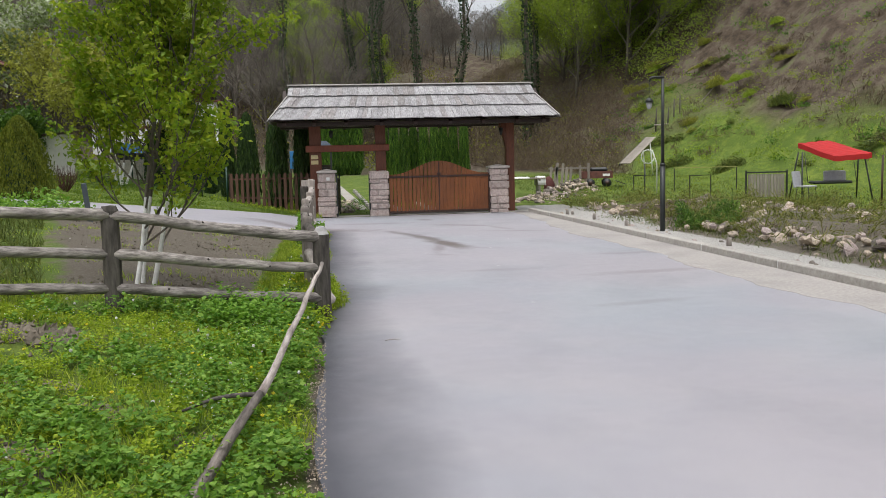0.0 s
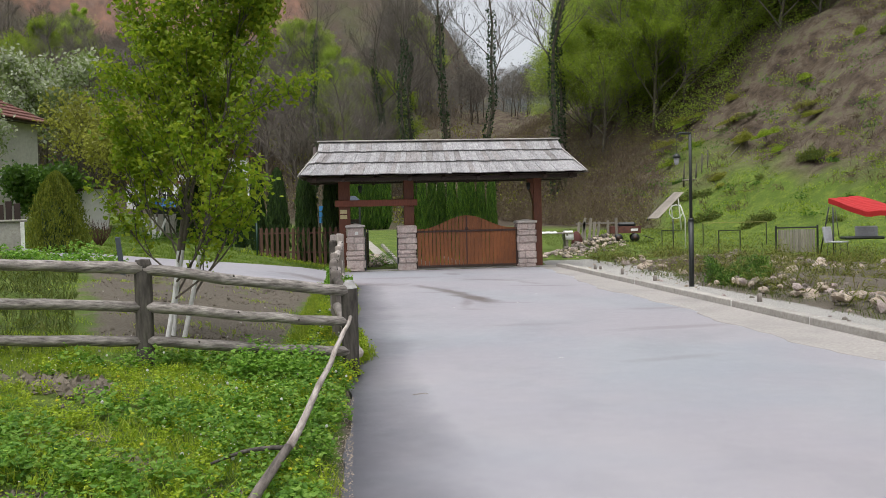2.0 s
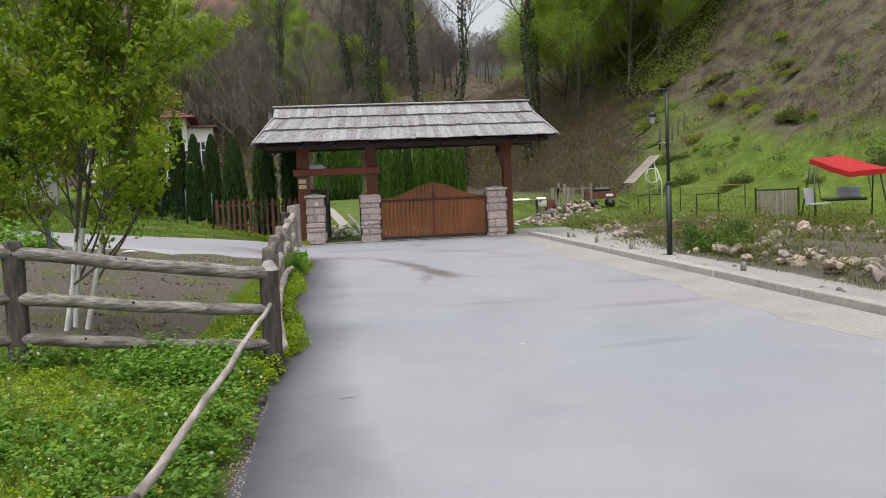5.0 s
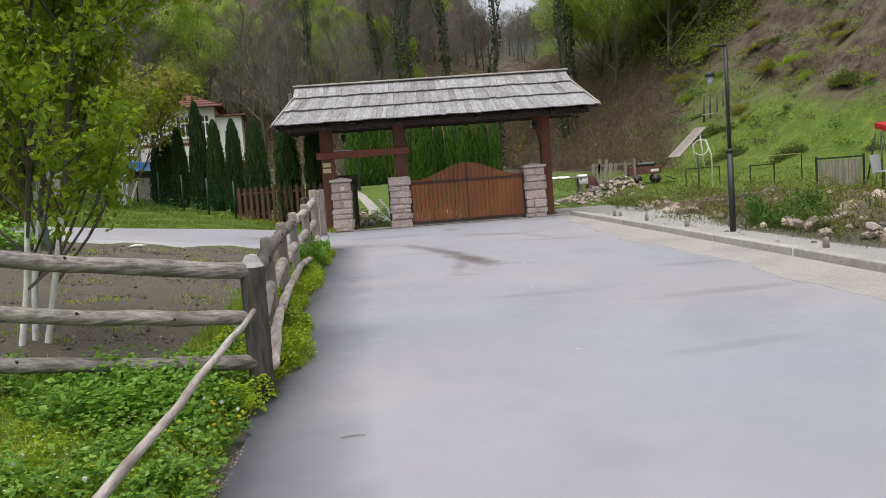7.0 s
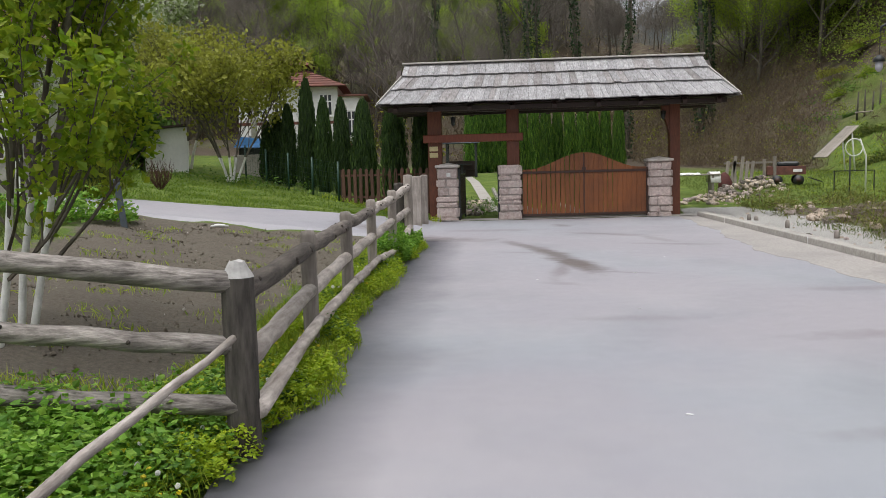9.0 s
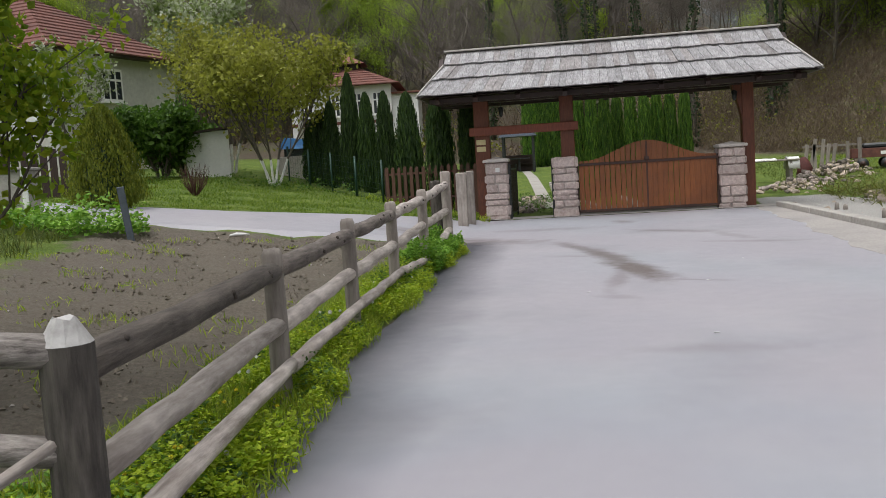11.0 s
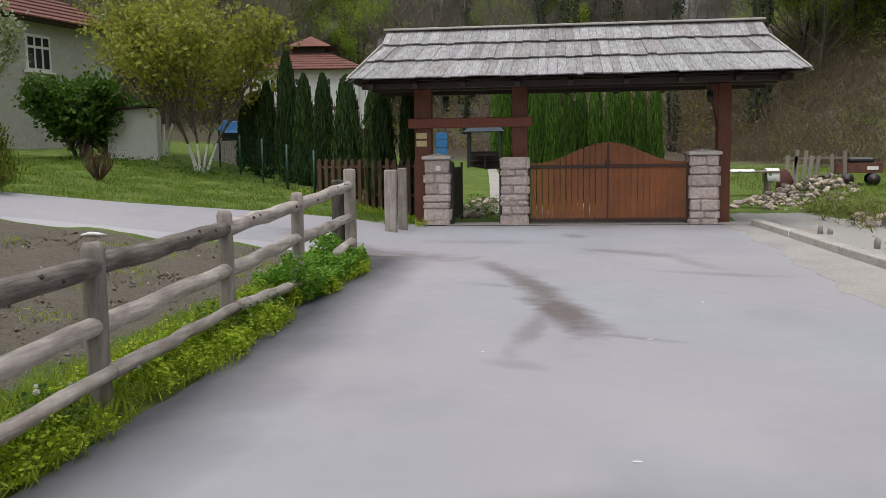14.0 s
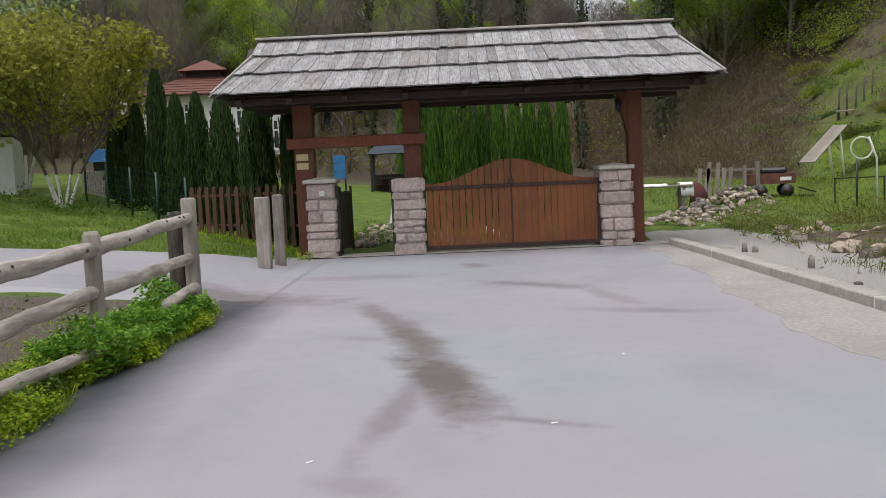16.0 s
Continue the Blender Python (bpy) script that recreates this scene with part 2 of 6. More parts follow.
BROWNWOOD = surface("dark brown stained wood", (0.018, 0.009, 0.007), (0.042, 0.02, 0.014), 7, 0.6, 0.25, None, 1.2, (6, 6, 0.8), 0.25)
GATEWOOD = surface("orange brown varnished plank", (0.16, 0.047, 0.012), (0.29, 0.098, 0.028), 8, 0.42, 0.25, (0.12, 0.036, 0.011), 1.5, (7, 7, 0.7), 0.25)
PICKET = surface("brown picket", (0.065, 0.03, 0.02), (0.13, 0.062, 0.042), 8, 0.7, 0.3, None, 2, (6, 6, 0.8), 0.4)
STONE = surface("pinkish cut stone", (0.31, 0.235, 0.218), (0.6, 0.5, 0.468), 14, 0.9, 1.0, (0.46, 0.41, 0.385), 6.0, (1, 1, 1), 0.4, 0, 0.03)
MORTAR = surface("mortar", (0.32, 0.28, 0.255), (0.46, 0.415, 0.385), 30, 0.9, 0.5)
CAP = surface("pale capstone", (0.38, 0.34, 0.32), (0.58, 0.54, 0.5), 14, 0.8, 0.4)
CONCRETE = surface("concrete", (0.3, 0.28, 0.255), (0.47, 0.445, 0.41), 18, 0.85, 0.4, (0.24, 0.22, 0.2), 1.4, vary=0.15)
DUST = surface("sandy concrete strip", (0.24, 0.222, 0.21), (0.38, 0.355, 0.335), 22, 0.9, 0.4, (0.2, 0.19, 0.185), 0.9)
PALEROCK = surface("pale yellowish stone", (0.28, 0.21, 0.145), (0.58, 0.49, 0.4), 7, 0.9, 0.8, (0.4, 0.37, 0.33), 2.0, (1, 1, 1), 0.5, 0, 0.03)
RUBBLE = surface("rubble stone", (0.09, 0.076, 0.063), (0.27, 0.24, 0.21), 8, 0.9, 0.8, (0.15, 0.11, 0.08), 2.0, (1, 1, 1), 0.7, 0, 0.03)
METAL = surface("black painted steel", (0.012, 0.014, 0.015), (0.03, 0.034, 0.034), 30, 0.45, 0.1, vary=0.05)
RUST = surface("rusty brown steel", (0.03, 0.015, 0.012), (0.075, 0.035, 0.025), 25, 0.6, 0.2)
WHITE = surface("white paint", (0.68, 0.68, 0.67), (0.82, 0.82, 0.8), 12, 0.7, 0.2, (0.6, 0.59, 0.57), 1.5)
PLASTER = surface("grey plaster", (0.42, 0.41, 0.385), (0.58, 0.565, 0.54), 6, 0.9, 0.3, (0.35, 0.335, 0.31), 0.6)
TILE = surface("red brown roof tile", (0.1, 0.036, 0.027), (0.2, 0.078, 0.058), 9, 0.8, 0.3, (0.07, 0.036, 0.03), 1.0, vary=0.35)
BARK = surface("bark", (0.05, 0.042, 0.035), (0.15, 0.125, 0.1), 12, 0.95, 0.8, (0.08, 0.09, 0.05), 2.5, (1, 1, 0.3), 0.3, 0, 0.02)
# brown lightened somewhat, so the twigs hold a little of the valley haze
TWIG = surface("brown twig", (0.115, 0.1, 0.085), (0.21, 0.185, 0.16), 3, 0.95, 0, vary=0.5)
LIME = surface("limewash", (0.6, 0.6, 0.58), (0.82, 0.82, 0.8), 16, 0.9, 0.4, (0.45, 0.43, 0.4), 5)
RED = surface("red canvas", (0.34, 0.008, 0.01), (0.46, 0.014, 0.015), 10, 0.75, 0.2, (0.27, 0.008, 0.009), 1.2)
BLUE = surface("blue plastic", (0.02, 0.14, 0.36), (0.04, 0.2, 0.46), 10, 0.5, 0.1)
GREYCLOTH = surface("grey cushion", (0.3, 0.3, 0.33), (0.45, 0.45, 0.48), 12, 0.85, 0.3)
BOARD = surface("old grey board", (0.19, 0.165, 0.14), (0.36, 0.325, 0.285), 8, 0.85, 0.4, None, 2, (5, 5, 0.6), 0.4)
YELLOW = surface("yellow rail", (0.3, 0.29, 0.09), (0.4, 0.38, 0.14), 10, 0.6, 0.1)
NOTE = surface("yellowish notice", (0.6, 0.5, 0.25), (0.72, 0.62, 0.36), 10, 0.7, 0.1)
SOIL = surface("crumbly soil", (0.11, 0.092, 0.07), (0.24, 0.205, 0.16), 12, 0.95, 0.6, vary=0.2)
GRASS = leafy("grass blades", [(0.13, 0.22, 0.01), (0.24, 0.35, 0.016), (0.38, 0.46, 0.03), (0.48, 0.52, 0.08)], 0.45)
LAWN = leafy("lawn blades", [(0.075, 0.14, 0.008), (0.14, 0.225, 0.012), (0.23, 0.31, 0.024)], 0.45)
WEED = leafy("broad weed leaves", [(0.08, 0.21, 0.014), (0.19, 0.38, 0.028), (0.36, 0.56, 0.085)], 0.42)
FRESH = leafy("fresh yellow-green weeds", [(0.19, 0.31, 0.008), (0.36, 0.48, 0.016), (0.52, 0.6, 0.035)], 0.45)
MEADOW = leafy("meadow grass", [(0.05, 0.08, 0.012), (0.1, 0.14, 0.018), (0.16, 0.2, 0.03), (0.22, 0.24, 0.05)], 0.4)
BANKWEED = leafy("bank weeds", [(0.09, 0.11, 0.014), (0.17, 0.2, 0.024), (0.27, 0.29, 0.045), (0.3, 0.27, 0.1)], 0.5)
YOUNG = leafy("young tree leaves", [(0.16, 0.28, 0.012), (0.31, 0.43, 0.02), (0.48, 0.54, 0.04)], 0.6)
PALELEAF = leafy("pale translucent spring leaves", [(0.26, 0.38, 0.05), (0.42, 0.55, 0.08), (0.56, 0.66, 0.14)], 0.72)
SPRING = leafy("budding leaves", [(0.19, 0.29, 0.024), (0.33, 0.44, 0.04), (0.46, 0.55, 0.075)], 0.68)
OLIVE = leafy("brownish young leaves", [(0.19, 0.2, 0.03), (0.3, 0.32, 0.045), (0.4, 0.42, 0.07)], 0.55)
EVERGREEN = leafy("thuja sprays", [(0.01, 0.03, 0.004), (0.026, 0.062, 0.007), (0.06, 0.115, 0.012)], 0.25)
SCRUB = leafy("brown scrub", [(0.08, 0.056, 0.034), (0.15, 0.112, 0.066), (0.23, 0.18, 0.11)], 0.3)
# pale grey tones carry the haze over the far woods
HAZYWOOD = leafy("hazy far woods", [(0.13, 0.145, 0.145), (0.18, 0.198, 0.19), (0.24, 0.255, 0.23)], 0.3)
HEDGE = leafy("hedge sprays", [(0.025, 0.075, 0.008), (0.08, 0.2, 0.016), (0.22, 0.37, 0.035)], 0.3)
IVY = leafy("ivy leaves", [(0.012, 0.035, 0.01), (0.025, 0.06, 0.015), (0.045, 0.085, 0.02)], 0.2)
BUSH = leafy("dark bush leaves", [(0.04, 0.1, 0.012), (0.09, 0.19, 0.02), (0.16, 0.29, 0.035)], 0.45)
GOLDFIR = leafy("yellowish conifer", [(0.1, 0.14, 0.01), (0.19, 0.235, 0.016), (0.31, 0.345, 0.03)], 0.45)
PETAL = leafy("yellow petals", [(0.78, 0.64, 0.03), (0.85, 0.76, 0.08)], 0.3)
FLUFF = leafy("white seed head", [(0.8, 0.8, 0.77), (0.88, 0.88, 0.86)], 0.55)
BLOSSOM = leafy("pale blossom", [(0.16, 0.22, 0.06), (0.26, 0.33, 0.12), (0.46, 0.5, 0.36), (0.66, 0.66, 0.6)], 0.5)


def glass_material():
    m, n, l, p = nodes_of("window glass")
    p.inputs["Base Color"].default_value = (0.03, 0.035, 0.04, 1)
    p.inputs["Roughness"].default_value = 0.08
    return m


GLASS = glass_material()


# ---- building helpers ----
class Shape:
    """Vertices and faces gathered for one mesh."""

    def __init__(self):
        self.v, self.f, self.smooth = [], [], False

    def add(self, verts, faces):
        k = len(self.v)
        self.v += [tuple(map(float, p)) for p in verts]
        self.f += [tuple(k + i for i in q) for q in faces]
        return self

    def box(self, a, b, m=None, c=0.0):
        """A box from corner a to corner b, its edges cut by c."""
        a, b = Vector(a), Vector(b)
        if c <= 0:
            vs = [Vector((x, y, z)) for z in (a.z, b.z) for y in (a.y, b.y) for x in (a.x, b.x)]
            fs = [(0, 2, 3, 1), (4, 5, 7, 6), (0, 1, 5, 4), (2, 6, 7, 3), (0, 4, 6, 2), (1, 3, 7, 5)]
        else:
            vs, fs, key = [], [], {}
            for sx in (0, 1):
                for sy in (0, 1):
                    for sz in (0, 1):
                        q = Vector((b.x if sx else a.x, b.y if sy else a.y, b.z if sz else a.z))
                        for ax in range(3):
                            w = q.copy()
                            for o in range(3):
                                if o != ax:
                                    w[o] += c * (-1 if (sx, sy, sz)[o] else 1)
                            key[(sx, sy, sz, ax)] = len(vs)
                            vs.append(w)
            mid = (a + b) / 2

            def face(ids):
                n = (vs[ids[1]] - vs[ids[0]]).cross(vs[ids[2]] - vs[ids[0]])
                cen = sum((vs[i] for i in ids), Vector()) / len(ids)
                fs.append(tuple(ids) if n.dot(cen - mid) > 0 else tuple(reversed(ids)))
            ring = ((0, 0), (1, 0), (1, 1), (0, 1))
            for ax in range(3):
                for s in (0, 1):
                    ids = []
                    for r in ring:
                        k = list(r)
                        k.insert(ax, s)
                        ids.append(key[(*k, ax)])
                    face(ids)
                o1, o2 = [o for o in range(3) if o != ax]
                for r in ring:
                    lo, hi = list(r), list(r)
                    lo.insert(ax, 0)
                    hi.insert(ax, 1)
                    face([key[(*lo, o1)], key[(*hi, o1)], key[(*hi, o2)], key[(*lo, o2)]])
            for sx in (0, 1):
                for sy in (0, 1):
                    for sz in (0, 1):
                        face([key[(sx, sy, sz, ax)] for ax in range(3)])
        if m is not None:
            vs = [m @ p for p in vs]
        return self.add(vs, fs)

    def tube(self, pts, radii, sides=8, caps=True, lump=0.0, rng=None):
        """A round, tapering limb along points."""
        pts = [Vector(p) for p in pts]
        k = len(self.v)
        ref = None
        for i, p in enumerate(pts):
            d = (pts[min(i + 1, len(pts) - 1)] - pts[max(i - 1, 0)]).normalized()
            if ref is None:
                ref = d.orthogonal().normalized()
            u = (ref - d * ref.dot(d)).normalized()
            ref, w = u, d.cross(u)
            for j in range(sides):
                a = 2 * math.pi * j / sides
                r = radii[i] * (1 + (rng.uniform(-lump, lump) if lump else 0))
                self.v.append(tuple(p + (u * math.cos(a) + w * math.sin(a)) * r))
        for i in range(len(pts) - 1):
            for j in range(sides):
                a, b = k + i * sides + j, k + i * sides + (j + 1) % sides
                self.f.append((a, b, b + sides, a + sides))
        if caps:
            self.f.append(tuple(reversed(range(k, k + sides))))
            e = k + (len(pts) - 1) * sides
            self.f.append(tuple(range(e, e + sides)))
        self.smooth = sides > 4
        return self

    def mesh(self, name, material, material2=None, second=None):
        me = bpy.data.meshes.new(name)
        me.from_pydata(self.v, [], self.f)
        me.materials.append(material)
        if material2:
            me.materials.append(material2)
            for q in me.polygons:
                if second(q):
                    q.material_index = 1
        if self.smooth:
            me.shade_smooth()
        return me


def part(name, shape, material, parent, label=""):
    ob = new(name, shape if isinstance(shape, bpy.types.Mesh) else shape.mesh(name, material))
    ob.parent = parent
    return tagged(ob, label)


def thing(name, label, category, shape=None, material=None, at=None, group="", kind=""):
    """A top-level thing: one mesh, or an empty that carries its parts."""
    data = None if shape is None else shape if isinstance(shape, bpy.types.Mesh) else shape.mesh(name, material)
    ob = new(name, data)
    if at is not None:
        ob.matrix_world = at
    return tagged(ob, label, category, group, kind)


def leaf_mesh(name, centres, size, material, long=1.7, upright=0.0, seed=0, lie=0.0):
    """Many small pointed leaves about the centres, as one mesh."""
    r = np.random.default_rng(seed)
    c = np.asarray(centres, float)
    n = len(c)
    a = r.normal(size=(n, 3))
    a[:, 2] = a[:, 2] * (1 - lie) + upright * 3
    a /= np.linalg.norm(a, axis=1)[:, None]
    b = np.cross(a, r.normal(size=(n, 3)))
    if lie:
        b = np.cross(a, np.array([0, 0, 1.0]) + 0.5 * r.normal(size=(n, 3)))
    b /= np.linalg.norm(b, axis=1)[:, None]
    s = (np.broadcast_to(size, n) * r.uniform(0.6, 1.3, n))[:, None]
    nn = np.cross(a, b)
    v = np.stack([c - a * s * long / 2, c + b * s / 2 + nn * s * 0.15, c + a * s * long / 2, c - b * s / 2 + nn * s * 0.15], 1).reshape(-1, 3)
    me = bpy.data.meshes.new(name)
    me.from_pydata(v.tolist(), [], np.arange(4 * n).reshape(n, 4).tolist())
    me.materials.append(material)
    return me


def clod_mesh(name, centres, size, material, seed=0):
    """Many small angular lumps, as one mesh."""
    r = np.random.default_rng(seed)
    c = np.asarray(centres, float)
    n = len(c)
    d = np.array([(1, 0, 0), (-1, 0, 0), (0, 1, 0), (0, -1, 0), (0, 0, 1), (0, 0, -1)], float)
    s = np.broadcast_to(size, n) * r.uniform(0.4, 1.4, n)
    v = (c[:, None, :] + d[None] * s[:, None, None] * r.uniform(0.5, 1.2, (n, 6, 1)) + r.normal(0, 0.2, (n, 6, 3)) * s[:, None, None]).reshape(-1, 3)
    f = np.array([(0, 2, 4), (2, 1, 4), (1, 3, 4), (3, 0, 4), (2, 0, 5), (1, 2, 5), (3, 1, 5), (0, 3, 5)])
    f = (f[None] + 6 * np.arange(n)[:, None, None]).reshape(-1, 3)
    me = bpy.data.meshes.new(name)
    me.from_pydata(v.tolist(), [], f.tolist())
    me.materials.append(material)
    return me

def smooth(a, b, v):
    u = np.clip((np.asarray(v, float) - a) / (b - a), 0, 1)
    return u * u * (3 - 2 * u)


def height(x, y):
    """Height of the ground at a place of the plan."""
    x, y = np.asarray(x, float), np.asarray(y, float)
    left = 0.125 * np.clip(-x - 1.5, 0, 9) + 0.05 * np.clip(-x - 10.5, 0, 60)
    back = 0.045 * np.clip(y - 1.0, 0, 14) + 0.02 * np.clip(y - 15, 0, 40)
    z = left + back
    # right-hand slope
    toe = np.interp(y, [-60, 0, 10, 20, 35, 60, 100, 200], [26, 21, 18, 15, 11, 9.5, 14, 30])
    z = z + np.interp(x - toe, [0, 3, 10, 20, 40, 80, 400], [0, 1.0, 6.5, 15, 31, 47, 60])
    # wooded slope across the valley, with its cliff, and the far ridge
    side = 1 - smooth(4, 40, x)
    z = z + side * np.interp(y, [34, 50, 80, 110, 118, 160, 400], [0, 2, 12, 25, 41, 50, 60])
    z = z + np.interp(y, [120, 170, 250, 400], [0, 4, 44, 60]) * (1 - smooth(-40, 60, x) * 0.4)
    z = z + 22 * smooth(-28, -90, x)
    return z


KNOT = surface("dark knot", (0.03, 0.024, 0.02), (0.07, 0.055, 0.045), 20, 0.9, 0.3)


# ---- ground ----
FENCE = [(-1.42, -17.8), (-1.61, -15.3), (-1.69, -13.1), (-1.73, -10.97), (-1.69, -9.03), (-1.68, -6.6)]


def axis(lo, hi, dense_lo, dense_hi, step):
    a = list(np.arange(dense_lo, dense_hi, step))
    d, q = step, dense_hi
    while q < hi:
        a.append(q)
        d *= 1.09
        q += d
    a.append(hi)
    d, q = step, dense_lo - step
    while q > lo:
        a.insert(0, q)
        d *= 1.09
        q -= d
    a.insert(0, lo)
    return np.array(a)


def in_bed(x, y):
    """1 inside the dug garden bed, falling to 0 at its edge."""
    a = np.minimum.reduce([(-2.3 - x), 0.4 * (x + 6.9 + 0.3 * (y + 8)), y + 17.2, -(y + 6.2 - 0.21 * (x + 3.3))])
    return np.clip(a / 0.7 + 0.5, 0, 1)


def worn(x, y):
    """Bare earth showing between the weeds, 1 in the middle of a patch."""
    spots = ((-2.8, -21.3, 0.4, 0.17), (-3.0, -22.1, 0.42, 0.2), (-3.2, -20.8, 0.32, 0.13), (-2.1, -21.7, 0.2, 0.14), (-4.2, -20.5, 0.4, 0.16), (-3.7, -23.0, 0.4, 0.24), (-2.3, -23.3, 0.26, 0.18))
    return np.minimum(1, sum(np.exp(-((x - a) / b) ** 2 - ((y - c) / d) ** 2) for a, c, b, d in spots))


def build_ground():
    xs, ys = axis(-420, 420, -12, 16, 0.22), axis(-320, 480, -29, 12, 0.22)
    X, Y = np.meshgrid(xs, ys)
    Z = height(X, Y)
    rough = 0.05 * np.sin(X * 2.3 + np.sin(Y * 1.7)) * np.sin(Y * 2.9 + X) * smooth(2.0, 4.0, -X)
    far = smooth(20, 60, np.hypot(X - 2, Y + 10))
    lump = np.sin(X * 0.31 + 2 * np.sin(Y * 0.13)) * np.sin(Y * 0.27 + 1.3 * np.sin(X * 0.21)) * 1.1 * smooth(0.5, 8, Z) * far
    fine = np.sin(X * 1.1 + 2 * np.sin(Y * 0.7)) * np.sin(Y * 0.9 + 2 * np.sin(X * 0.8)) * 0.3 * smooth(1.0, 4, Z) * (X > 8) + np.sin(X * 0.5 + 3 * np.sin(Y * 0.22)) * np.sin(Y * 0.45 + 2 * np.sin(X * 0.3)) * 0.6 * smooth(2, 6, Z) * (X > 8)
    bed = in_bed(X, Y)
    furrow = 0.035 * np.sin(Y * 7 + 1.5 * np.sin(X * 1.3)) * bed + 0.02 * np.sin(X * 9 + Y * 3) * bed - 0.02 * bed
    bank = 0.16 * smooth(6.2, 8.0, X) * (1 - smooth(11, 14, X)) * (1 + 0.6 * np.sin(X * 3 + Y)) * (1 - smooth(-1, 3, Y))
    under = (X > -1.9) & (X < 5.3) & (Y < 1.2)
    Z = Z + rough + lump + fine + furrow + bank - 0.05 * under
    nx, ny = len(xs), len(ys)
    v = np.stack([X, Y, Z], -1).reshape(-1, 3)
    i = np.arange(nx * ny).reshape(ny, nx)
    f = np.stack([i[:-1, :-1], i[:-1, 1:], i[1:, 1:], i[1:, :-1]], -1).reshape(-1, 4)
    me = bpy.data.meshes.new("ground")
    me.from_pydata(v.tolist(), [], f.tolist())
    me.materials.append(GROUND)
    me.shade_smooth()
    toe = np.interp(Y, [-60, 0, 10, 20, 35, 60, 100, 200], [26, 21, 18, 15, 11, 9.5, 14, 30])
    d = X - toe
    scar = np.exp(-((d - 13 - 0.25 * (Y - 20)) / 5.0) ** 2) * smooth(2, 16, Y) * (1 - smooth(60, 80, Y))
    wood = smooth(24, 34, Y) * (X < toe + 3) * 1.0
    wood = np.maximum(wood, smooth(-24, -40, X))
    brown = np.clip(1.4 - np.abs(d - 4) / 8, 0, 1) * smooth(3, -2, X - 0.34 * Y - 8)
    spots = np.exp(-((X + 3.8) / 0.6) ** 2 - ((Y + 19.3) / 0.35) ** 2) + np.exp(-((X + 3.0) / 0.5) ** 2 - ((Y + 22.3) / 0.4) ** 2) + np.exp(-((X + 4.6) / 0.6) ** 2 - ((Y + 21.2) / 0.5) ** 2)
    masks = {"far_haze": smooth(118, 160, Y) * smooth(-30, -8, X), "soil": np.clip(bed + spots + worn(X, Y) + smooth(-1.62, -1.45, X) * (Y < -6) * 0.7, 0, 1), "gravel": smooth(4.8, 5.0, X) * (1 - smooth(5.7, 6.4, X - 0.8 * smooth(-9, -4, Y))) * (1 - smooth(1.5, 3.0, Y)),
             "wood": np.maximum(wood, smooth(58, 70, Y)), "hill": (smooth(4, 12, d) * 0.9 + 0.15) * (1 - smooth(48, 64, Y)), "bare": np.clip(scar + brown * 0.8 + 0.36 * smooth(1.5, 6, d) + 0.75 * smooth(6.4, 7.0, X) * (1 - smooth(11, 12.5, X)) * (1 - smooth(-1, 1, Y)) * smooth(-24, -19, Y), 0, 1), "rock": smooth(100, 112, Y) * (1 - smooth(124, 150, Y)) * (1 - smooth(-14, -2, X)) * smooth(-75, -50, X)}
    for key, a in masks.items():
        me.attributes.new(key, "FLOAT", "POINT").data.foreach_set("value", np.asarray(a, float).ravel())
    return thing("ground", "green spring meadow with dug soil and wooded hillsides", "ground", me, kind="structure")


build_ground()


def sheet(name, left, right, ys, lift, material, label, category, steps=8, under=None):
    """A strip of paving between two edges given along y, laid on the ground with a skirt."""
    s = Shape()
    for k, y in enumerate(ys):
        for j in range(steps + 1):
            x = left(y) + (right(y) - left(y)) * j / steps
            s.v.append((x, y, float(height(x, y)) + lift))
        s.v.append((right(y), y, float(height(right(y), y)) - 0.12))
        s.v.append((left(y), y, float(height(left(y), y)) - 0.12))
    w = steps + 3
    for k in range(len(ys) - 1):
        for j in range(steps):
            a = k * w + j
            s.f.append((a, a + 1, a + 1 + w, a + w))
        a = k * w + steps
        s.f.append((a, a + 1, a + 1 + w, a + w))
        b = k * w
        s.f.append((b + steps + 2, b, b + w, b + w + steps + 2))
    return thing(name, label, category, s, material, kind="structure")


def road_left(y):
    if y > -5.9:
        return -1.55 - 0.9 * float(smooth(-6.0, -4.6, y))
    return -1.44 - 0.025 * math.sin(y * 1.7) - 0.012 * math.sin(y * 5.1) + 0.006 * math.sin(y * 17) - 0.12 * float(smooth(-13, -8, y))


def strip_left(y):
    return 3.95 + 0.5 * float(smooth(-7, -0.5, y)) + 0.09 * math.sin(y * 0.9) + 0.06 * math.sin(y * 2.3) + 0.03 * math.sin(y * 6.1) + 0.015 * math.sin(y * 14)


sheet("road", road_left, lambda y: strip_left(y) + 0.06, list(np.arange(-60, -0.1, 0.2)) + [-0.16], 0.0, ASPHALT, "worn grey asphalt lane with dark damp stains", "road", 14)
sheet("pavement", strip_left, lambda y: 4.86, list(np.arange(-60, 0.5, 0.12)) + [0.6], 0.0025, DUST, "dusty sand-coloured concrete strip along the kerb", "pavement", 3)
sheet("driveway", lambda y: 0.6, lambda y: 3.7, [0.62, 2.0, 3.7], 0.01, RUBBLE, "dark gravel drive behind the gate", "driveway", 6)
sheet("threshold", lambda y: -1.75, lambda y: 5.2, [-0.16, 0.0, 0.6], 0.012, CONCRETE, "pale concrete threshold under the gate", "pavement", 10)


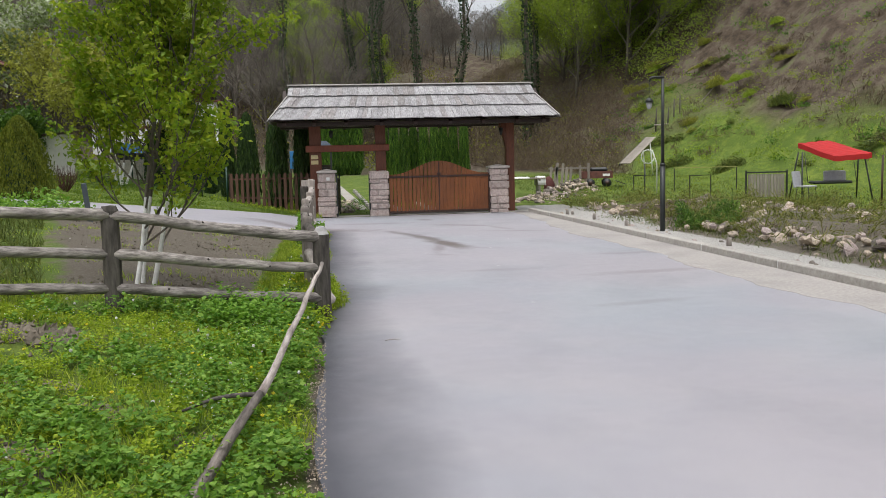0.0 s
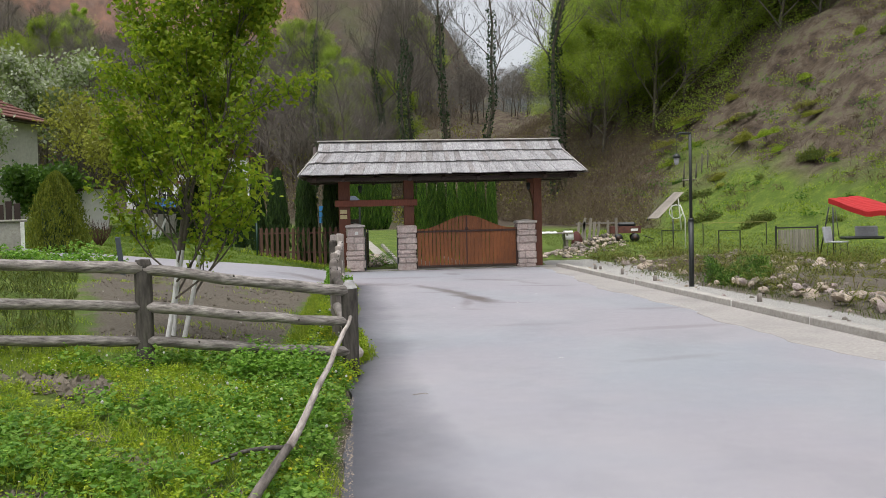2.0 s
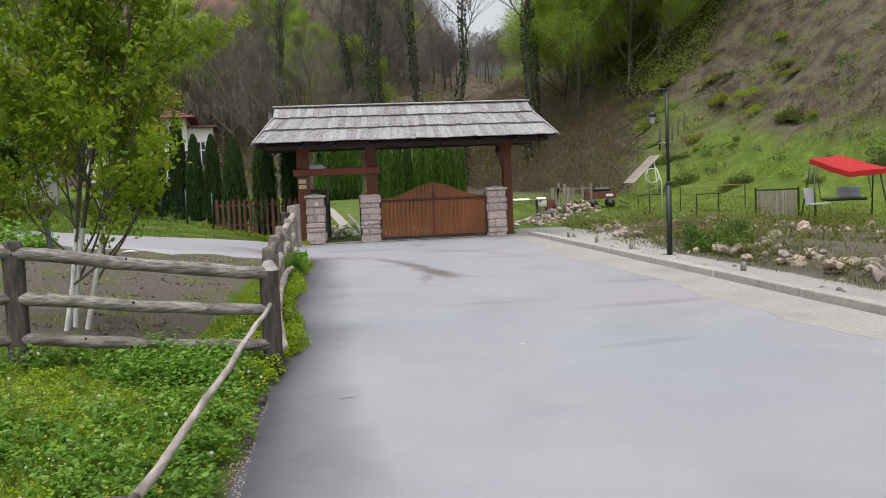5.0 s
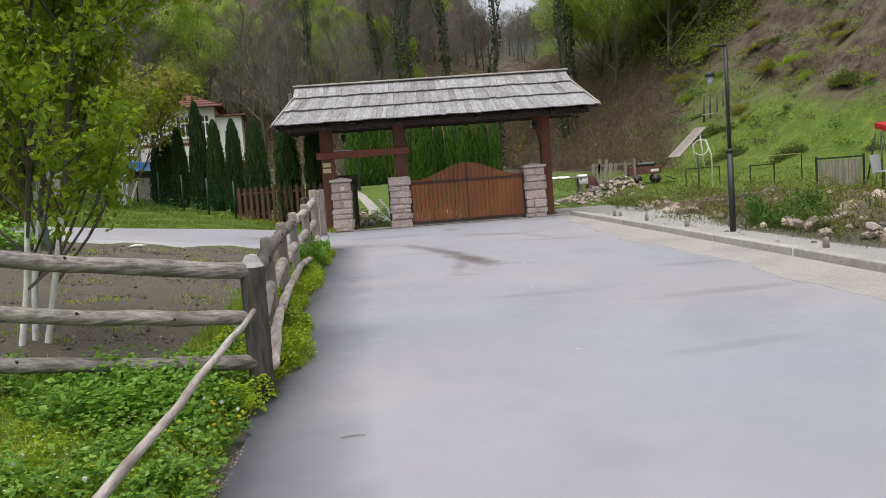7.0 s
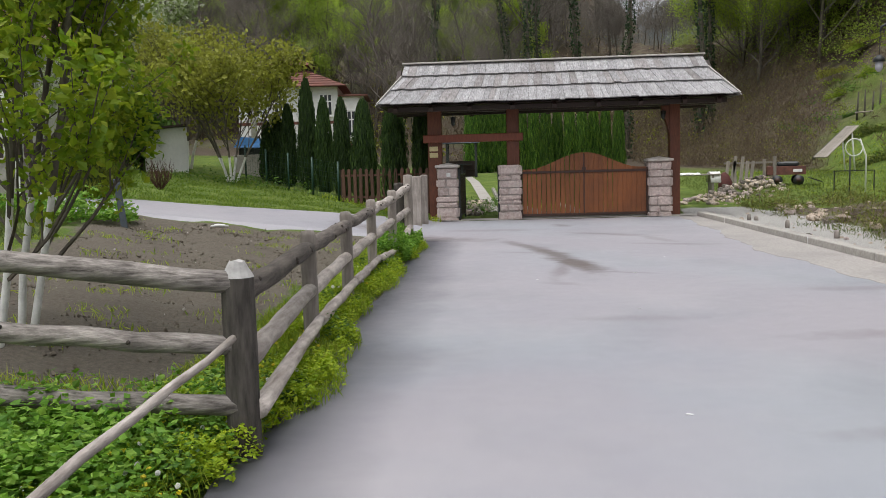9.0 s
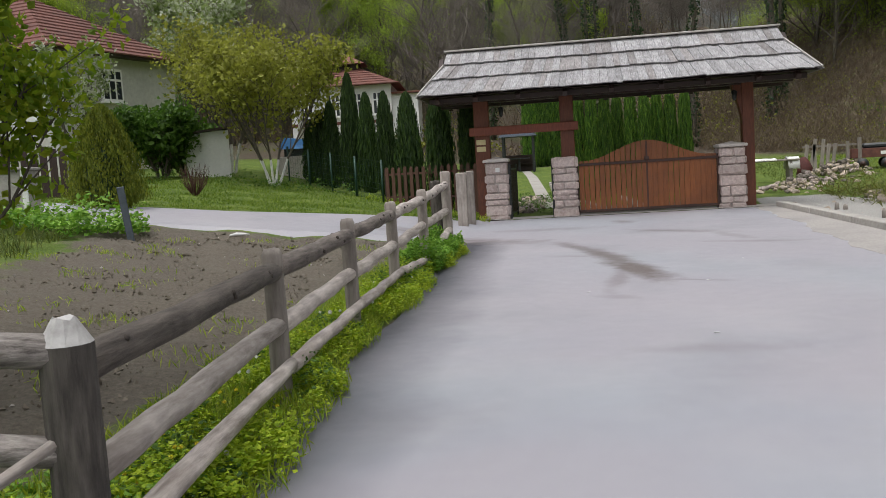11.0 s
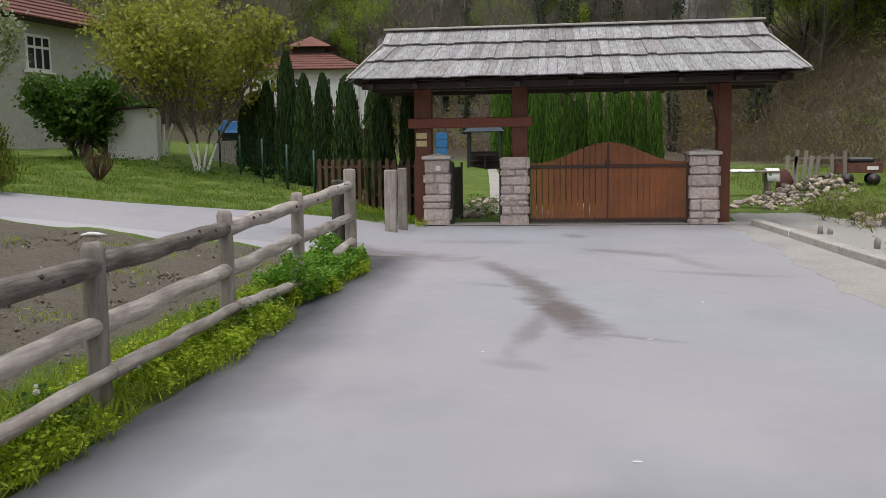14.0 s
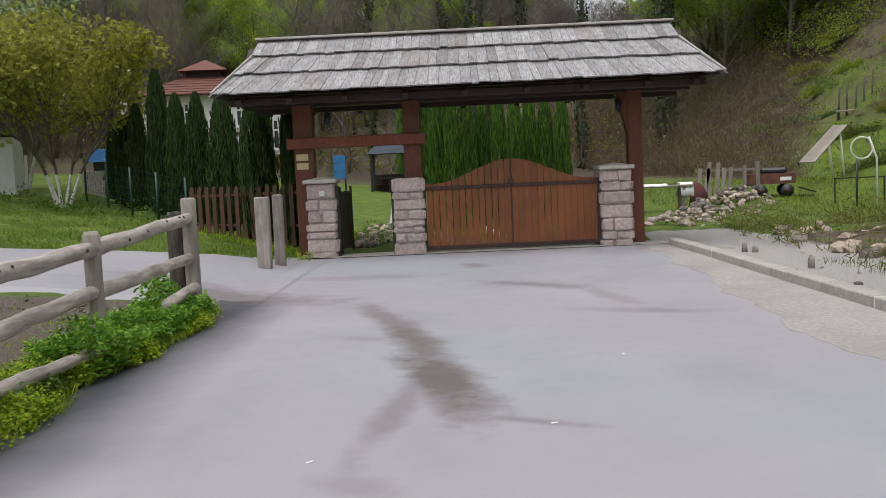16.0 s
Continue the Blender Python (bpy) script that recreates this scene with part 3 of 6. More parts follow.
def build_lane():
    """The side lane that leaves the road towards the left, laid on the slope."""
    near = [(-1.2, -6.0), (-2.3, -5.7), (-3.3, -5.95), (-6.3, -6.6), (-9, -7.3), (-13, -8.6), (-22, -12)]
    far = [(-1.2, -0.55), (-2.5, -1.0), (-4.2, -1.7), (-6.5, -3.2), (-8.7, -3.95), (-13, -5.3), (-22, -8.6)]
    s, n, m = Shape(), 8, 60
    ln, lf = [p[0] for p in near][::-1], [p[0] for p in far][::-1]
    for k in range(m + 1):
        x = -22 + (20.8) * k / m
        a, b = np.interp(x, ln, [p[1] for p in near][::-1]), np.interp(x, lf, [p[1] for p in far][::-1])
        for j in range(n + 1):
            y = a + (b - a) * min(max((j - 1) / (n - 2), -0.05), 1.05) + 0.03 * math.sin(x * 3) * (j < 2)
            s.v.append((x, y, float(height(x, y)) + 0.006 + 0.06 * float(smooth(-2.0, -3.0, x)) - (0.11 if j in (0, n) else 0)))
    for k in range(m):
        for j in range(n):
            a = k * (n + 1) + j
            s.f.append((a, a + n + 1, a + n + 2, a + 1))
    return thing("side_lane", "narrow grey asphalt side lane beside the garden", "road", s, ASPHALT, kind="structure")


build_lane()


def build_kerb():
    kerb = thing("kerb", "pale concrete kerb with white mortar joints", "kerb", kind="structure")
    y, k = -0.3, 0
    stone = Shape().box((-0.1, -1.24, -0.14), (0.1, 1.24, 0.11), None, 0.012).mesh("kerb_stone", CONCRETE)
    joint = Shape().box((-0.094, -0.012, -0.12), (0.096, 0.012, 0.107)).mesh("mortar_joint", WHITE)
    while y > -42:
        ob = part("kerb_stone", stone, None, kerb)
        ob.matrix_world = pose(4.95, y - 1.25, 0, 0, 0, 0.3 * (-1) ** k)
        part("mortar_joint", joint, None, kerb).matrix_world = pose(4.95, y - 2.5, 0)
        y, k = y - 2.5, k + 1


build_kerb()


# ---- roofed gateway ----
def stone_pillar(x0, x1, top, cap, seed):
    """A square pillar of roughly squared stones round a mortar core."""
    r = random.Random(seed)
    p = thing("stone_pillar", "gate pillar of squared pinkish stones" + (" with a pale capstone" if cap else ", flat topped"), "pillar", at=pose((x0 + x1) / 2, 0.26, 0), group="gate pillars")
    h = (x1 - x0) / 2
    part("core", Shape().box((-h + 0.02, -0.24, -0.1), (h - 0.02, 0.24, top - 0.01)), MORTAR, p)
    z, k = -0.04, 0
    stop = top - (0.07 if cap else 0)
    while z < stop - 0.06:
        dz = min(r.uniform(0.11, 0.26), stop - z)
        if stop - z - dz < 0.09:
            dz = stop - z
        for side in range(4):
            w = h if side % 2 == 0 else 0.26
            d = 0.26 if side % 2 == 0 else h
            n = r.choice((1, 2, 2)) if side % 2 == 0 else r.choice((1, 2))
            cuts = [-w] + ([r.uniform(-0.3, 0.3) * w] if n == 2 else []) + [w]
            for a, b in zip(cuts, cuts[1:]):
                out = r.uniform(0.0, 0.045)
                s = Shape().box((a + 0.006, -d - out, z + 0.007), (b - 0.006, -d + 0.07, z + dz - 0.007), None, r.uniform(0.02, 0.036))
                s.v = [(x + r.uniform(-.012, .012), y + r.uniform(-.013, .013), q + r.uniform(-.012, .012)) for x, y, q in s.v]
                part("stone", s, STONE, p).matrix_local = pose(0, 0, 0, 0, 0, 90 * side)
        z += dz
    if cap:
        c = Shape().box((-h - 0.05, -0.33, top - 0.07), (h + 0.05, 0.33, top), None, 0.015)
        k = len(c.v)
        c.add([(-h - .03, -.31, top - .002), (h + .03, -.31, top - .002), (h + .03, .31, top - .002), (-h - .03, .31, top - .002), (0, 0, top + 0.055)],
              [(0, 1, 4), (1, 2, 4), (2, 3, 4), (3, 0, 4)])
        part("capstone", c, CAP, p)
    return p


PILLARS = [stone_pillar(-1.58, -1.07, 1.42, True, 1), stone_pillar(0.0, 0.52, 1.38, False, 2), stone_pillar(3.74, 4.28, 1.44, True, 3)]


def build_gate():
    g = thing("double_gate", "orange-brown wooden double driveway gate with arched top, closed", "gate", at=pose(2.13, 0.18, 0))
    r = random.Random(4)

    def crest(x):
        return 1.25 + 0.4 * (0.5 + 0.5 * math.cos(math.pi * min(abs(x) / 1.42, 1)))
    w = 3.1 / 26
    for i in range(26):
        a, b = -1.55 + i * w, -1.55 + (i + 1) * w
        gap = 0.0015 + (0.003 if i < 13 else 0.0) + (0.006 if i in (1, 3, 5, 6, 8, 10, 17, 19) else 0.002 if r.random() < 0.3 else 0)
        y = r.uniform(-0.004, 0.004)
        s = Shape()
        zb = 0.07
        za, zm = crest(a + gap), crest(b - gap)
        vs = [(x, yy, z) for yy in (y - 0.012, y + 0.012) for x, z in ((a + gap, zb), (b - gap, zb), (b - gap, zm), (a + gap, za))]
        s.add(vs, [(0, 1, 2, 3), (7, 6, 5, 4), (0, 4, 5, 1), (1, 5, 6, 2), (2, 6, 7, 3), (3, 7, 4, 0)])
        part("plank", s, GATEWOOD, g)
    for name, a, b in (("top_rail", (-1.56, -0.05, 1.14), (-0.02, -0.013, 1.2)), ("top_rail", (0.02, -0.05, 1.14), (1.56, -0.013, 1.2)),
                       ("bottom_rail", (-1.56, -0.05, 0.06), (-0.02, -0.013, 0.12)), ("bottom_rail", (0.02, -0.05, 0.06), (1.56, -0.013, 0.12)),
                       ("side_frame", (-1.6, -0.05, 0.02), (-1.555, 0.02, 1.24)), ("side_frame", (1.555, -0.05, 0.02), (1.6, 0.02, 1.24)),
                       ("middle_post", (-0.018, -0.02, 0.06), (0.018, 0.03, 1.62)), ("latch", (-0.05, -0.06, 1.2), (0.05, -0.02, 1.28))):
        part(name, Shape().box(a, b, None, 0.005), RUST, g)
    return g


build_gate()


def build_wicket():
    g = thing("wicket_gate", "narrow dark steel wicket gate standing open", "gate", at=pose(-1.02, 0.3, 0.03, 0, 0, 84))
    for name, a, b in (("stile", (0, -0.02, 0.0), (0.045, 0.02, 1.25)), ("stile", (0.9, -0.02, 0.0), (0.945, 0.02, 1.25)), ("rail", (0.045, -0.015, 0.08), (0.9, 0.015, 0.12)), ("rail", (0.045, -0.015, 1.12), (0.9, 0.015, 1.16))):
        part(name, Shape().box(a, b, None, 0.004), METAL, g)
    for i in range(7):
        part("slat", Shape().box((0.07 + i * 0.118, -0.012, 0.12), (0.155 + i * 0.118, 0.008, 1.12), None, 0.003), BROWNWOOD, g)
    j = thing("gate_jamb", "black steel gate jamb on the pillar", "gate jamb", Shape().box((-0.025, -0.03, 0), (0.025, 0.03, 1.3), None, 0.004), METAL, pose(-0.03, 0.1, 0.0))
    copy_thing(j, pose(-1.03, 0.12, 0.0))


build_wicket()

RIDGE_Y, RIDGE_Z, EAVE_Z, HALF = 0.466, 3.98, 2.9, 1.32


def build_gateway():
    g = thing("gate_roof", "timber gateway roof of grey weathered wooden shingles on posts", "gate roof", at=pose(0, 0, 0))
    r = random.Random(8)
    for x, w in ((-1.64, 0.18), (0.36, 0.16), (4.44, 0.13)):
        s = Shape().box((x - w, RIDGE_Y - 0.13, 0.0), (x + w, RIDGE_Y + 0.13, 2.8), None, 0.012)
        part("post", s, POSTWOOD, g)
    brace = Shape().add([(-0.22, -0.1, 0.55), (0, -0.1, 0.55), (0, -0.1, -0.25), (-0.05, -0.1, 0.0), (-0.22, 0.1, 0.55), (0, 0.1, 0.55), (0, 0.1, -0.25), (-0.05, 0.1, 0.0)],
                        [(0, 3, 2, 1), (4, 5, 6, 7), (0, 1, 5, 4), (1, 2, 6, 5), (2, 3, 7, 6), (3, 0, 4, 7)]).mesh("brace", POSTWOOD)
    for x, side in ((4.31, 1),):
        b = part("brace", brace, None, g)
        b.matrix_world = pose(x, RIDGE_Y, 2.24) if side > 0 else pose(x, RIDGE_Y, 2.24, 0, 0, 180)
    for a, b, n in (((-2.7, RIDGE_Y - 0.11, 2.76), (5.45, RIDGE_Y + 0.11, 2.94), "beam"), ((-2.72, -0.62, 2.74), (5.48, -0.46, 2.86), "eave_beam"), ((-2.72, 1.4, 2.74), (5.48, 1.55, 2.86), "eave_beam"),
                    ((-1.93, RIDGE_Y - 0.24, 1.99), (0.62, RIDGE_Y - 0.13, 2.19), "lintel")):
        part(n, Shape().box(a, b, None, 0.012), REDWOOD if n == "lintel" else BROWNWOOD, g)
    for x in (-2.5, -1.64, -0.7, 0.34, 1.35, 2.4, 3.4, 4.44, 5.25):
        for side in (-1, 1):
            m = Matrix.Translation((x, RIDGE_Y, RIDGE_Z - 0.17)) @ Matrix.Rotation(math.atan2(-(RIDGE_Z - EAVE_Z), HALF * side) if side > 0 else math.pi - math.atan2(-(RIDGE_Z - EAVE_Z), HALF), 4, "X")
            part("rafter", Shape().box((-0.05, 0.0, -0.06), (0.05, 1.66, 0.06), m), BROWNWOOD, g)

    def line(t):
        """Ends of the roof along x, part t of the way from ridge to eave."""
        if t <= 0.34:
            return -2.36 - 0.04 * t / 0.34, 5.13 + 0.04 * t / 0.34
        u = (t - 0.34) / 0.66
        return -2.40 - 0.53 * u, 5.17 + 0.53 * u

    def at(t, side, lift=0.0):
        n = Vector((0, side * (RIDGE_Z - EAVE_Z), HALF)).normalized()
        return Vector((0, RIDGE_Y + side * HALF * t, RIDGE_Z + (EAVE_Z - RIDGE_Z) * t)) + n * lift
    # closed body under the shingles
    s = Shape()
    for t in (0, 0.34, 1.0):
        l, e = line(t)
        for side in (-1, 1):
            p = at(t, side, -0.03)
            s.v += [(l + 0.02, p.y, p.z), (e - 0.02, p.y, p.z)]
    s.f = [(0, 1, 5, 4), (4, 5, 9, 8), (3, 2, 6, 7), (7, 6, 10, 11), (8, 9, 11, 10), (0, 4, 6, 2), (1, 3, 7, 5), (4, 8, 10, 6), (5, 7, 11, 9)]
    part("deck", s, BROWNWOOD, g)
    # shingles, three courses a side
    back = Shape()
    for side in (-1, 1):
        for k, (t0, t1) in enumerate(((0.0, 0.345), (0.30, 0.675), (0.63, 1.03))):
            n = 46 + 2 * k
            edge = [0.0]
            for i in range(n):
                edge.append(edge[-1] + r.uniform(0.75, 1.3))
            edge = [e / edge[-1] for e in edge]
            for i in range(n):
                tb = t1 + r.uniform(-0.012, 0.012)
                l0, e0 = line(t0)
                l1, e1 = line(t1)
                g0 = 0.003
                xs = [l0 + (e0 - l0) * edge[i] + g0, l0 + (e0 - l0) * edge[i + 1] - g0, l1 + (e1 - l1) * edge[i + 1] - g0, l1 + (e1 - l1) * edge[i] + g0]
                lift = r.uniform(0.0, 0.01)
                top, bot = at(t0, side, 0.002 + lift), at(tb, side, 0.055 + lift)
                up = Vector((0, side * (RIDGE_Z - EAVE_Z), HALF)).normalized() * 0.024
                vs = [(xs[0], *top.yz), (xs[1], *top.yz), (xs[2], *bot.yz), (xs[3], *bot.yz)]
                vs += [(xs[0], *(top + up).yz), (xs[1], *(top + up).yz), (xs[2], *(bot + up).yz), (xs[3], *(bot + up).yz)]
                fs = [(0, 1, 2, 3), (7, 6, 5, 4), (0, 4, 5, 1), (1, 5, 6, 2), (2, 6, 7, 3), (3, 7, 4, 0)]
                if side < 0:
                    part("shingle", Shape().add(vs, fs), SHINGLE if r.random() < 0.8 else SHINGLEOLD, g)
                else:
                    back.add(vs, fs)
    # hipped ends
    for end in (0, 1):
        for k, (t0, t1) in enumerate(((0.34, 0.69), (0.66, 1.03))):
            n = 9 + 4 * k
            for i in range(n):
                q = []
                for t, lift in ((t0, 0.0), (t1, 0.03)):
                    for j in (i, i + 1):
                        x = line(min(t, 1.0))[end] + (-1, 1)[end] * (0.012 + lift)
                        y = RIDGE_Y - HALF * t + 2 * HALF * t * j / n
                        q.append((x, y, at(t, -1).z + lift * 0.6))
                a, b, c, d = q[0], q[1], q[3], q[2]
                o = (-0.02 if end == 0 else 0.02)
                back.add([a, b, c, d] + [(x + o, y, z + 0.008) for x, y, z in (a, b, c, d)], [(0, 1, 2, 3), (7, 6, 5, 4), (0, 4, 5, 1), (1, 5, 6, 2), (2, 6, 7, 3), (3, 7, 4, 0)])
    tagged(part("rear_shingles", back, SHINGLEOLD, g, "rear and end shingles"), kind="stuff")
    part("ridge_board", Shape().box((-2.42, RIDGE_Y - 0.13, RIDGE_Z + 0.02), (5.19, RIDGE_Y + 0.0, RIDGE_Z + 0.06), None, 0.008), RIDGE, g, "pale ridge board")
    part("ridge_board", Shape().box((-2.42, RIDGE_Y + 0.005, RIDGE_Z + 0.0), (5.19, RIDGE_Y + 0.14, RIDGE_Z + 0.05), None, 0.008), RIDGE, g, "pale ridge board")
    for end in (0, 1):
        for side in (-1, 1):
            a, b = at(0.34, side, 0.07), at(1.03, side, 0.085)
            a.x, b.x = line(0.34)[end], line(1.0)[end]
            part("hip_board", Shape().tube([a, b], [0.025, 0.025], 4), RIDGE, g, "pale hip board")
    return g


build_gateway()


# ---- log fence ----
def log(s, a, b, r0, r1, rng, sides=12, sag=0.0, n=9):
    a, b = Vector(a), Vector(b)
    pts, rad = [], []
    for i in range(n):
        u = i / (n - 1)
        p = a.lerp(b, u) + Vector((rng.uniform(-.008, .008), rng.uniform(-.008, .008), rng.uniform(-.008, .008) - sag * math.sin(math.pi * u)))
        pts.append(p)
        rad.append((r0 + (r1 - r0) * u) * (1 + rng.uniform(-.05, .05)))
    s.tube(pts, rad, sides, True, 0.02, rng)
    return s


def post_mesh(height_, r, rng, tip, lean=(0, 0)):
    """A fence post: a thick log with a hewn, pointed or flat head."""
    s = Shape()
    n, m = 12, 7
    for i in range(m):
        z = -0.25 + (height_ + 0.25 - tip) * i / (m - 1)
        for j in range(n):
            a = 2 * math.pi * j / n
            q = r * (1 + 0.06 * math.sin(2 * a + 1) + rng.uniform(-.03, .03))
            s.v.append((q * math.cos(a) + lean[0] * z, q * math.sin(a) + lean[1] * z, z))
    for i in range(m - 1):
        for j in range(n):
            a, b = i * n + j, i * n + (j + 1) % n
            s.f.append((a, b, b + n, a + n))
    k = len(s.v)
    for j in range(n):
        a = 2 * math.pi * j / n
        s.v.append((r * (0.45 if tip > 0.06 else 0.8) * math.cos(a) + lean[0] * height_, r * (0.45 if tip > 0.06 else 0.8) * math.sin(a) + lean[1] * height_, height_ - 0.006 * (j % 3)))
    e = (m - 1) * n
    for j in range(n):
        s.f.append((e + j, e + (j + 1) % n, k + (j + 1) % n, k + j))
    s.f.append(tuple(range(k, k + n)))
    return s, e


def build_log_fence():
    r = random.Random(21)
    tops = [0.98, 0.94, 0.97, 1.01, 1.07, 1.27]
    f = thing("log_fence", "weathered grey log rail fence along the asphalt lane", "fence")
    for i, ((x, y), top) in enumerate(zip(FENCE, tops)):
        z = float(height(x, y))
        s, e = post_mesh(top - z, (0.08, 0.06, 0.06, 0.06, 0.062, 0.075)[i], r, (0.085, 0.04, 0.04, 0.04, 0.04, 0.02)[i], (0.0, 0.0))
        s.smooth = i > 0
        me = s.mesh("post", LOGDARK if i == 0 else LOGZ, LOGEND if i == 0 else LOGZ, lambda q: q.center.z > top - z - 0.085)
        part("post", me, None, f, "dark corner post with a pale hewn head" if i == 0 else "").matrix_local = pose(x, y, z)
    s, e = post_mesh(1.08, 0.085, r, 0.03)
    part("post", s, LOGDARK, f).matrix_local = pose(FENCE[-1][0] - 0.17, FENCE[-1][1] + 0.05, 0.05)
    for i in range(5):
        (xa, ya), (xb, yb) = FENCE[i], FENCE[i + 1]
        off = 0.0
        za = (0.80, 0.80, 0.83, 0.86, 0.93)[i]
        zb = (0.80, 0.83, 0.86, 0.93, 1.06)[i]
        part("rail", log(Shape(), (xa + off, ya - 0.02, za), (xb + off, yb + 0.02, zb), 0.066, 0.06, r), LOGDARKY if i == 0 else LOGBROWN if i < 3 else LOG, f)
        for u in [r.uniform(0.08, 0.92) for q in range(5)]:
            c, w = Vector((xa + off, ya, za)).lerp(Vector((xb + off, yb, zb)), u), Vector((r.choice((-1, 1, 1)), 0, r.uniform(-0.2, 1.2))).normalized()
            part("knot", Shape().tube([c + w * 0.05, c + w * 0.071], [0.017, 0.011], 7), KNOT, f)
        part("rail", log(Shape(), (xa + off, ya, za - 0.34), (xb + off, yb, zb - (0.33 if i < 4 else 0.42)), 0.06, 0.055, r), LOG, f)
        if i < 4:
            part("rail", log(Shape(), (xa + 0.075, ya, za - (0.57, 0.57, 0.6, 0.63)[i]), (xb + 0.075, yb, zb - (0.57, 0.6, 0.63, 0.76)[i]), 0.05, 0.042, r), LOG, f)
    part("rail", log(Shape(), (-1.63, -7.6, 0.28), (-1.66, -6.6, 0.33), 0.06, 0.055, r), LOG, f)


def build_garden_fence():
    """The run of the fence that turns off beside the garden."""
    r = random.Random(22)
    f = thing("log_fence", "weathered grey three-rail log fence beside the garden", "fence")
    pts = [(-1.42, -17.8), (-3.36, -18.15), (-5.6, -18.55), (-8.0, -19.0), (-11.0, -19.5)]
    rails = [(0.87, 0.55, 0.25), (1.17, 0.81, 0.48), (1.36, 1.0, 0.66), (1.62, 1.27, 0.93), (1.95, 1.6, 1.26)]
    for i, (x, y) in enumerate(pts[1:]):
        z = float(height(x, y))
        s, e = post_mesh(rails[i + 1][0] + 0.09 - z, 0.08, r, 0.05)
        part("post", s, LOGZ if i else LOGDARK, f).matrix_local = pose(x, y, z)
    for i in range(4):
        (xa, ya), (xb, yb) = pts[i], pts[i + 1]
        for k in range(3):
            a, b = Vector((xa, ya - 0.02, rails[i][k])), Vector((xb, yb - 0.02, rails[i + 1][k]))
            part("rail", log(Shape(), a, b, (0.058, 0.05, 0.05)[k], (0.052, 0.055, 0.05)[k], r, 12, 0.012), LOGX, f)
            for u in [r.uniform(0.05, 0.95) for q in range(2)]:
                c, w = a.lerp(b, u), Vector((0, r.choice((-1, -1, 1)), r.uniform(-0.6, 0.8))).normalized()
                part("knot", Shape().tube([c + w * 0.036, c + w * 0.058], [0.012, 0.008], 7), KNOT, f)
    

build_log_fence()
build_garden_fence()


def build_pole():
    r = random.Random(5)
    p = thing("thin_pole", "long thin bare wooden pole leaning on the fence rail", "pole")
    knee = (-1.77, -21.45, 0.25)
    part("stem", log(Shape(), knee, (-1.41, -17.93, 0.62), 0.026, 0.019, r, 7, 0.015, 12), LOG, p)
    part("butt", log(Shape(), (-2.12, -24.1, 0.08), (knee[0], knee[1] + 0.03, knee[2]), 0.033, 0.027, r, 7, -0.02, 8), LOGBROWN, p)
    part("side_branch", log(Shape(), knee, (-2.22, -21.56, 0.2), 0.018, 0.009, r, 6, -0.03, 6), LOGDARK, p)


build_pole()


def build_half_posts():
    r = random.Random(6)
    for x, y, w, top in ((-1.93, -2.1, 0.11, 1.13), (-1.8, -1.5, 0.08, 1.17)):
        s = Shape().box((-w, -0.07, -0.2), (w, 0.07, top), None, 0.02)
        s.v = [(a + r.uniform(-.008, .008), b + r.uniform(-.008, .008), c) for a, b, c in s.v]
        thing("gate_post", "weathered grey split-log post standing on the verge", "post", s, LOGZ, pose(x, y, float(height(x, y)), 0, r.uniform(-1.5, 1.5), 0))


build_half_posts()


def build_picket():
    f = thing("picket_fence", "dark brown wooden picket fence", "fence")
    a, b, top = Vector((-1.86, 1.3)), Vector((-4.5, 2.55)), 1.39
    n, d = 15, math.degrees(math.atan2(b.y - a.y, b.x - a.x))
    pk = Shape().add([(-.05, -.012, .0), (.05, -.012, .0), (.05, -.012, .95), (0, -.012, 1.0), (-.05, -.012, .95), (-.05, .012, .0), (.05, .012, .0), (.05, .012, .95), (0, .012, 1.0), (-.05, .012, .95)],
                     [(0, 1, 2, 3, 4), (9, 8, 7, 6, 5), (0, 5, 6, 1), (1, 6, 7, 2), (2, 7, 8, 3), (3, 8, 9, 4), (4, 9, 5, 0)]).mesh("picket", PICKET)
    r = random.Random(31)
    for i in range(n):
        p = a.lerp(b, (i + 0.5) / n)
        z = float(height(*p)) + 0.05
        part("picket", pk, None, f).matrix_local = pose(p.x, p.y, z, 0, r.uniform(-0.6, 0.6), d) @ Matrix.Diagonal((1, 1, top - z + r.uniform(-.015, .015), 1))
    for z in (0.55, 1.2):
        off = Vector((0.016, 0.034, 0))
        part("cross_rail", Shape().tube([Vector((*a, z)) + off, Vector((*b, z + (0.05 if z < 1 else 0))) + off], [0.035, 0.035], 4), PICKET, f)
    for i in range(3):
        p = a.lerp(b, i / 2)
        z = float(height(*p))
        part("fence_post", Shape().box((-.045, -.12, -.1), (.045, -.05, top - z - 0.02), None, .006), BROWNWOOD, f).matrix_local = pose(p.x, p.y, z, 0, 0, d)


build_picket()


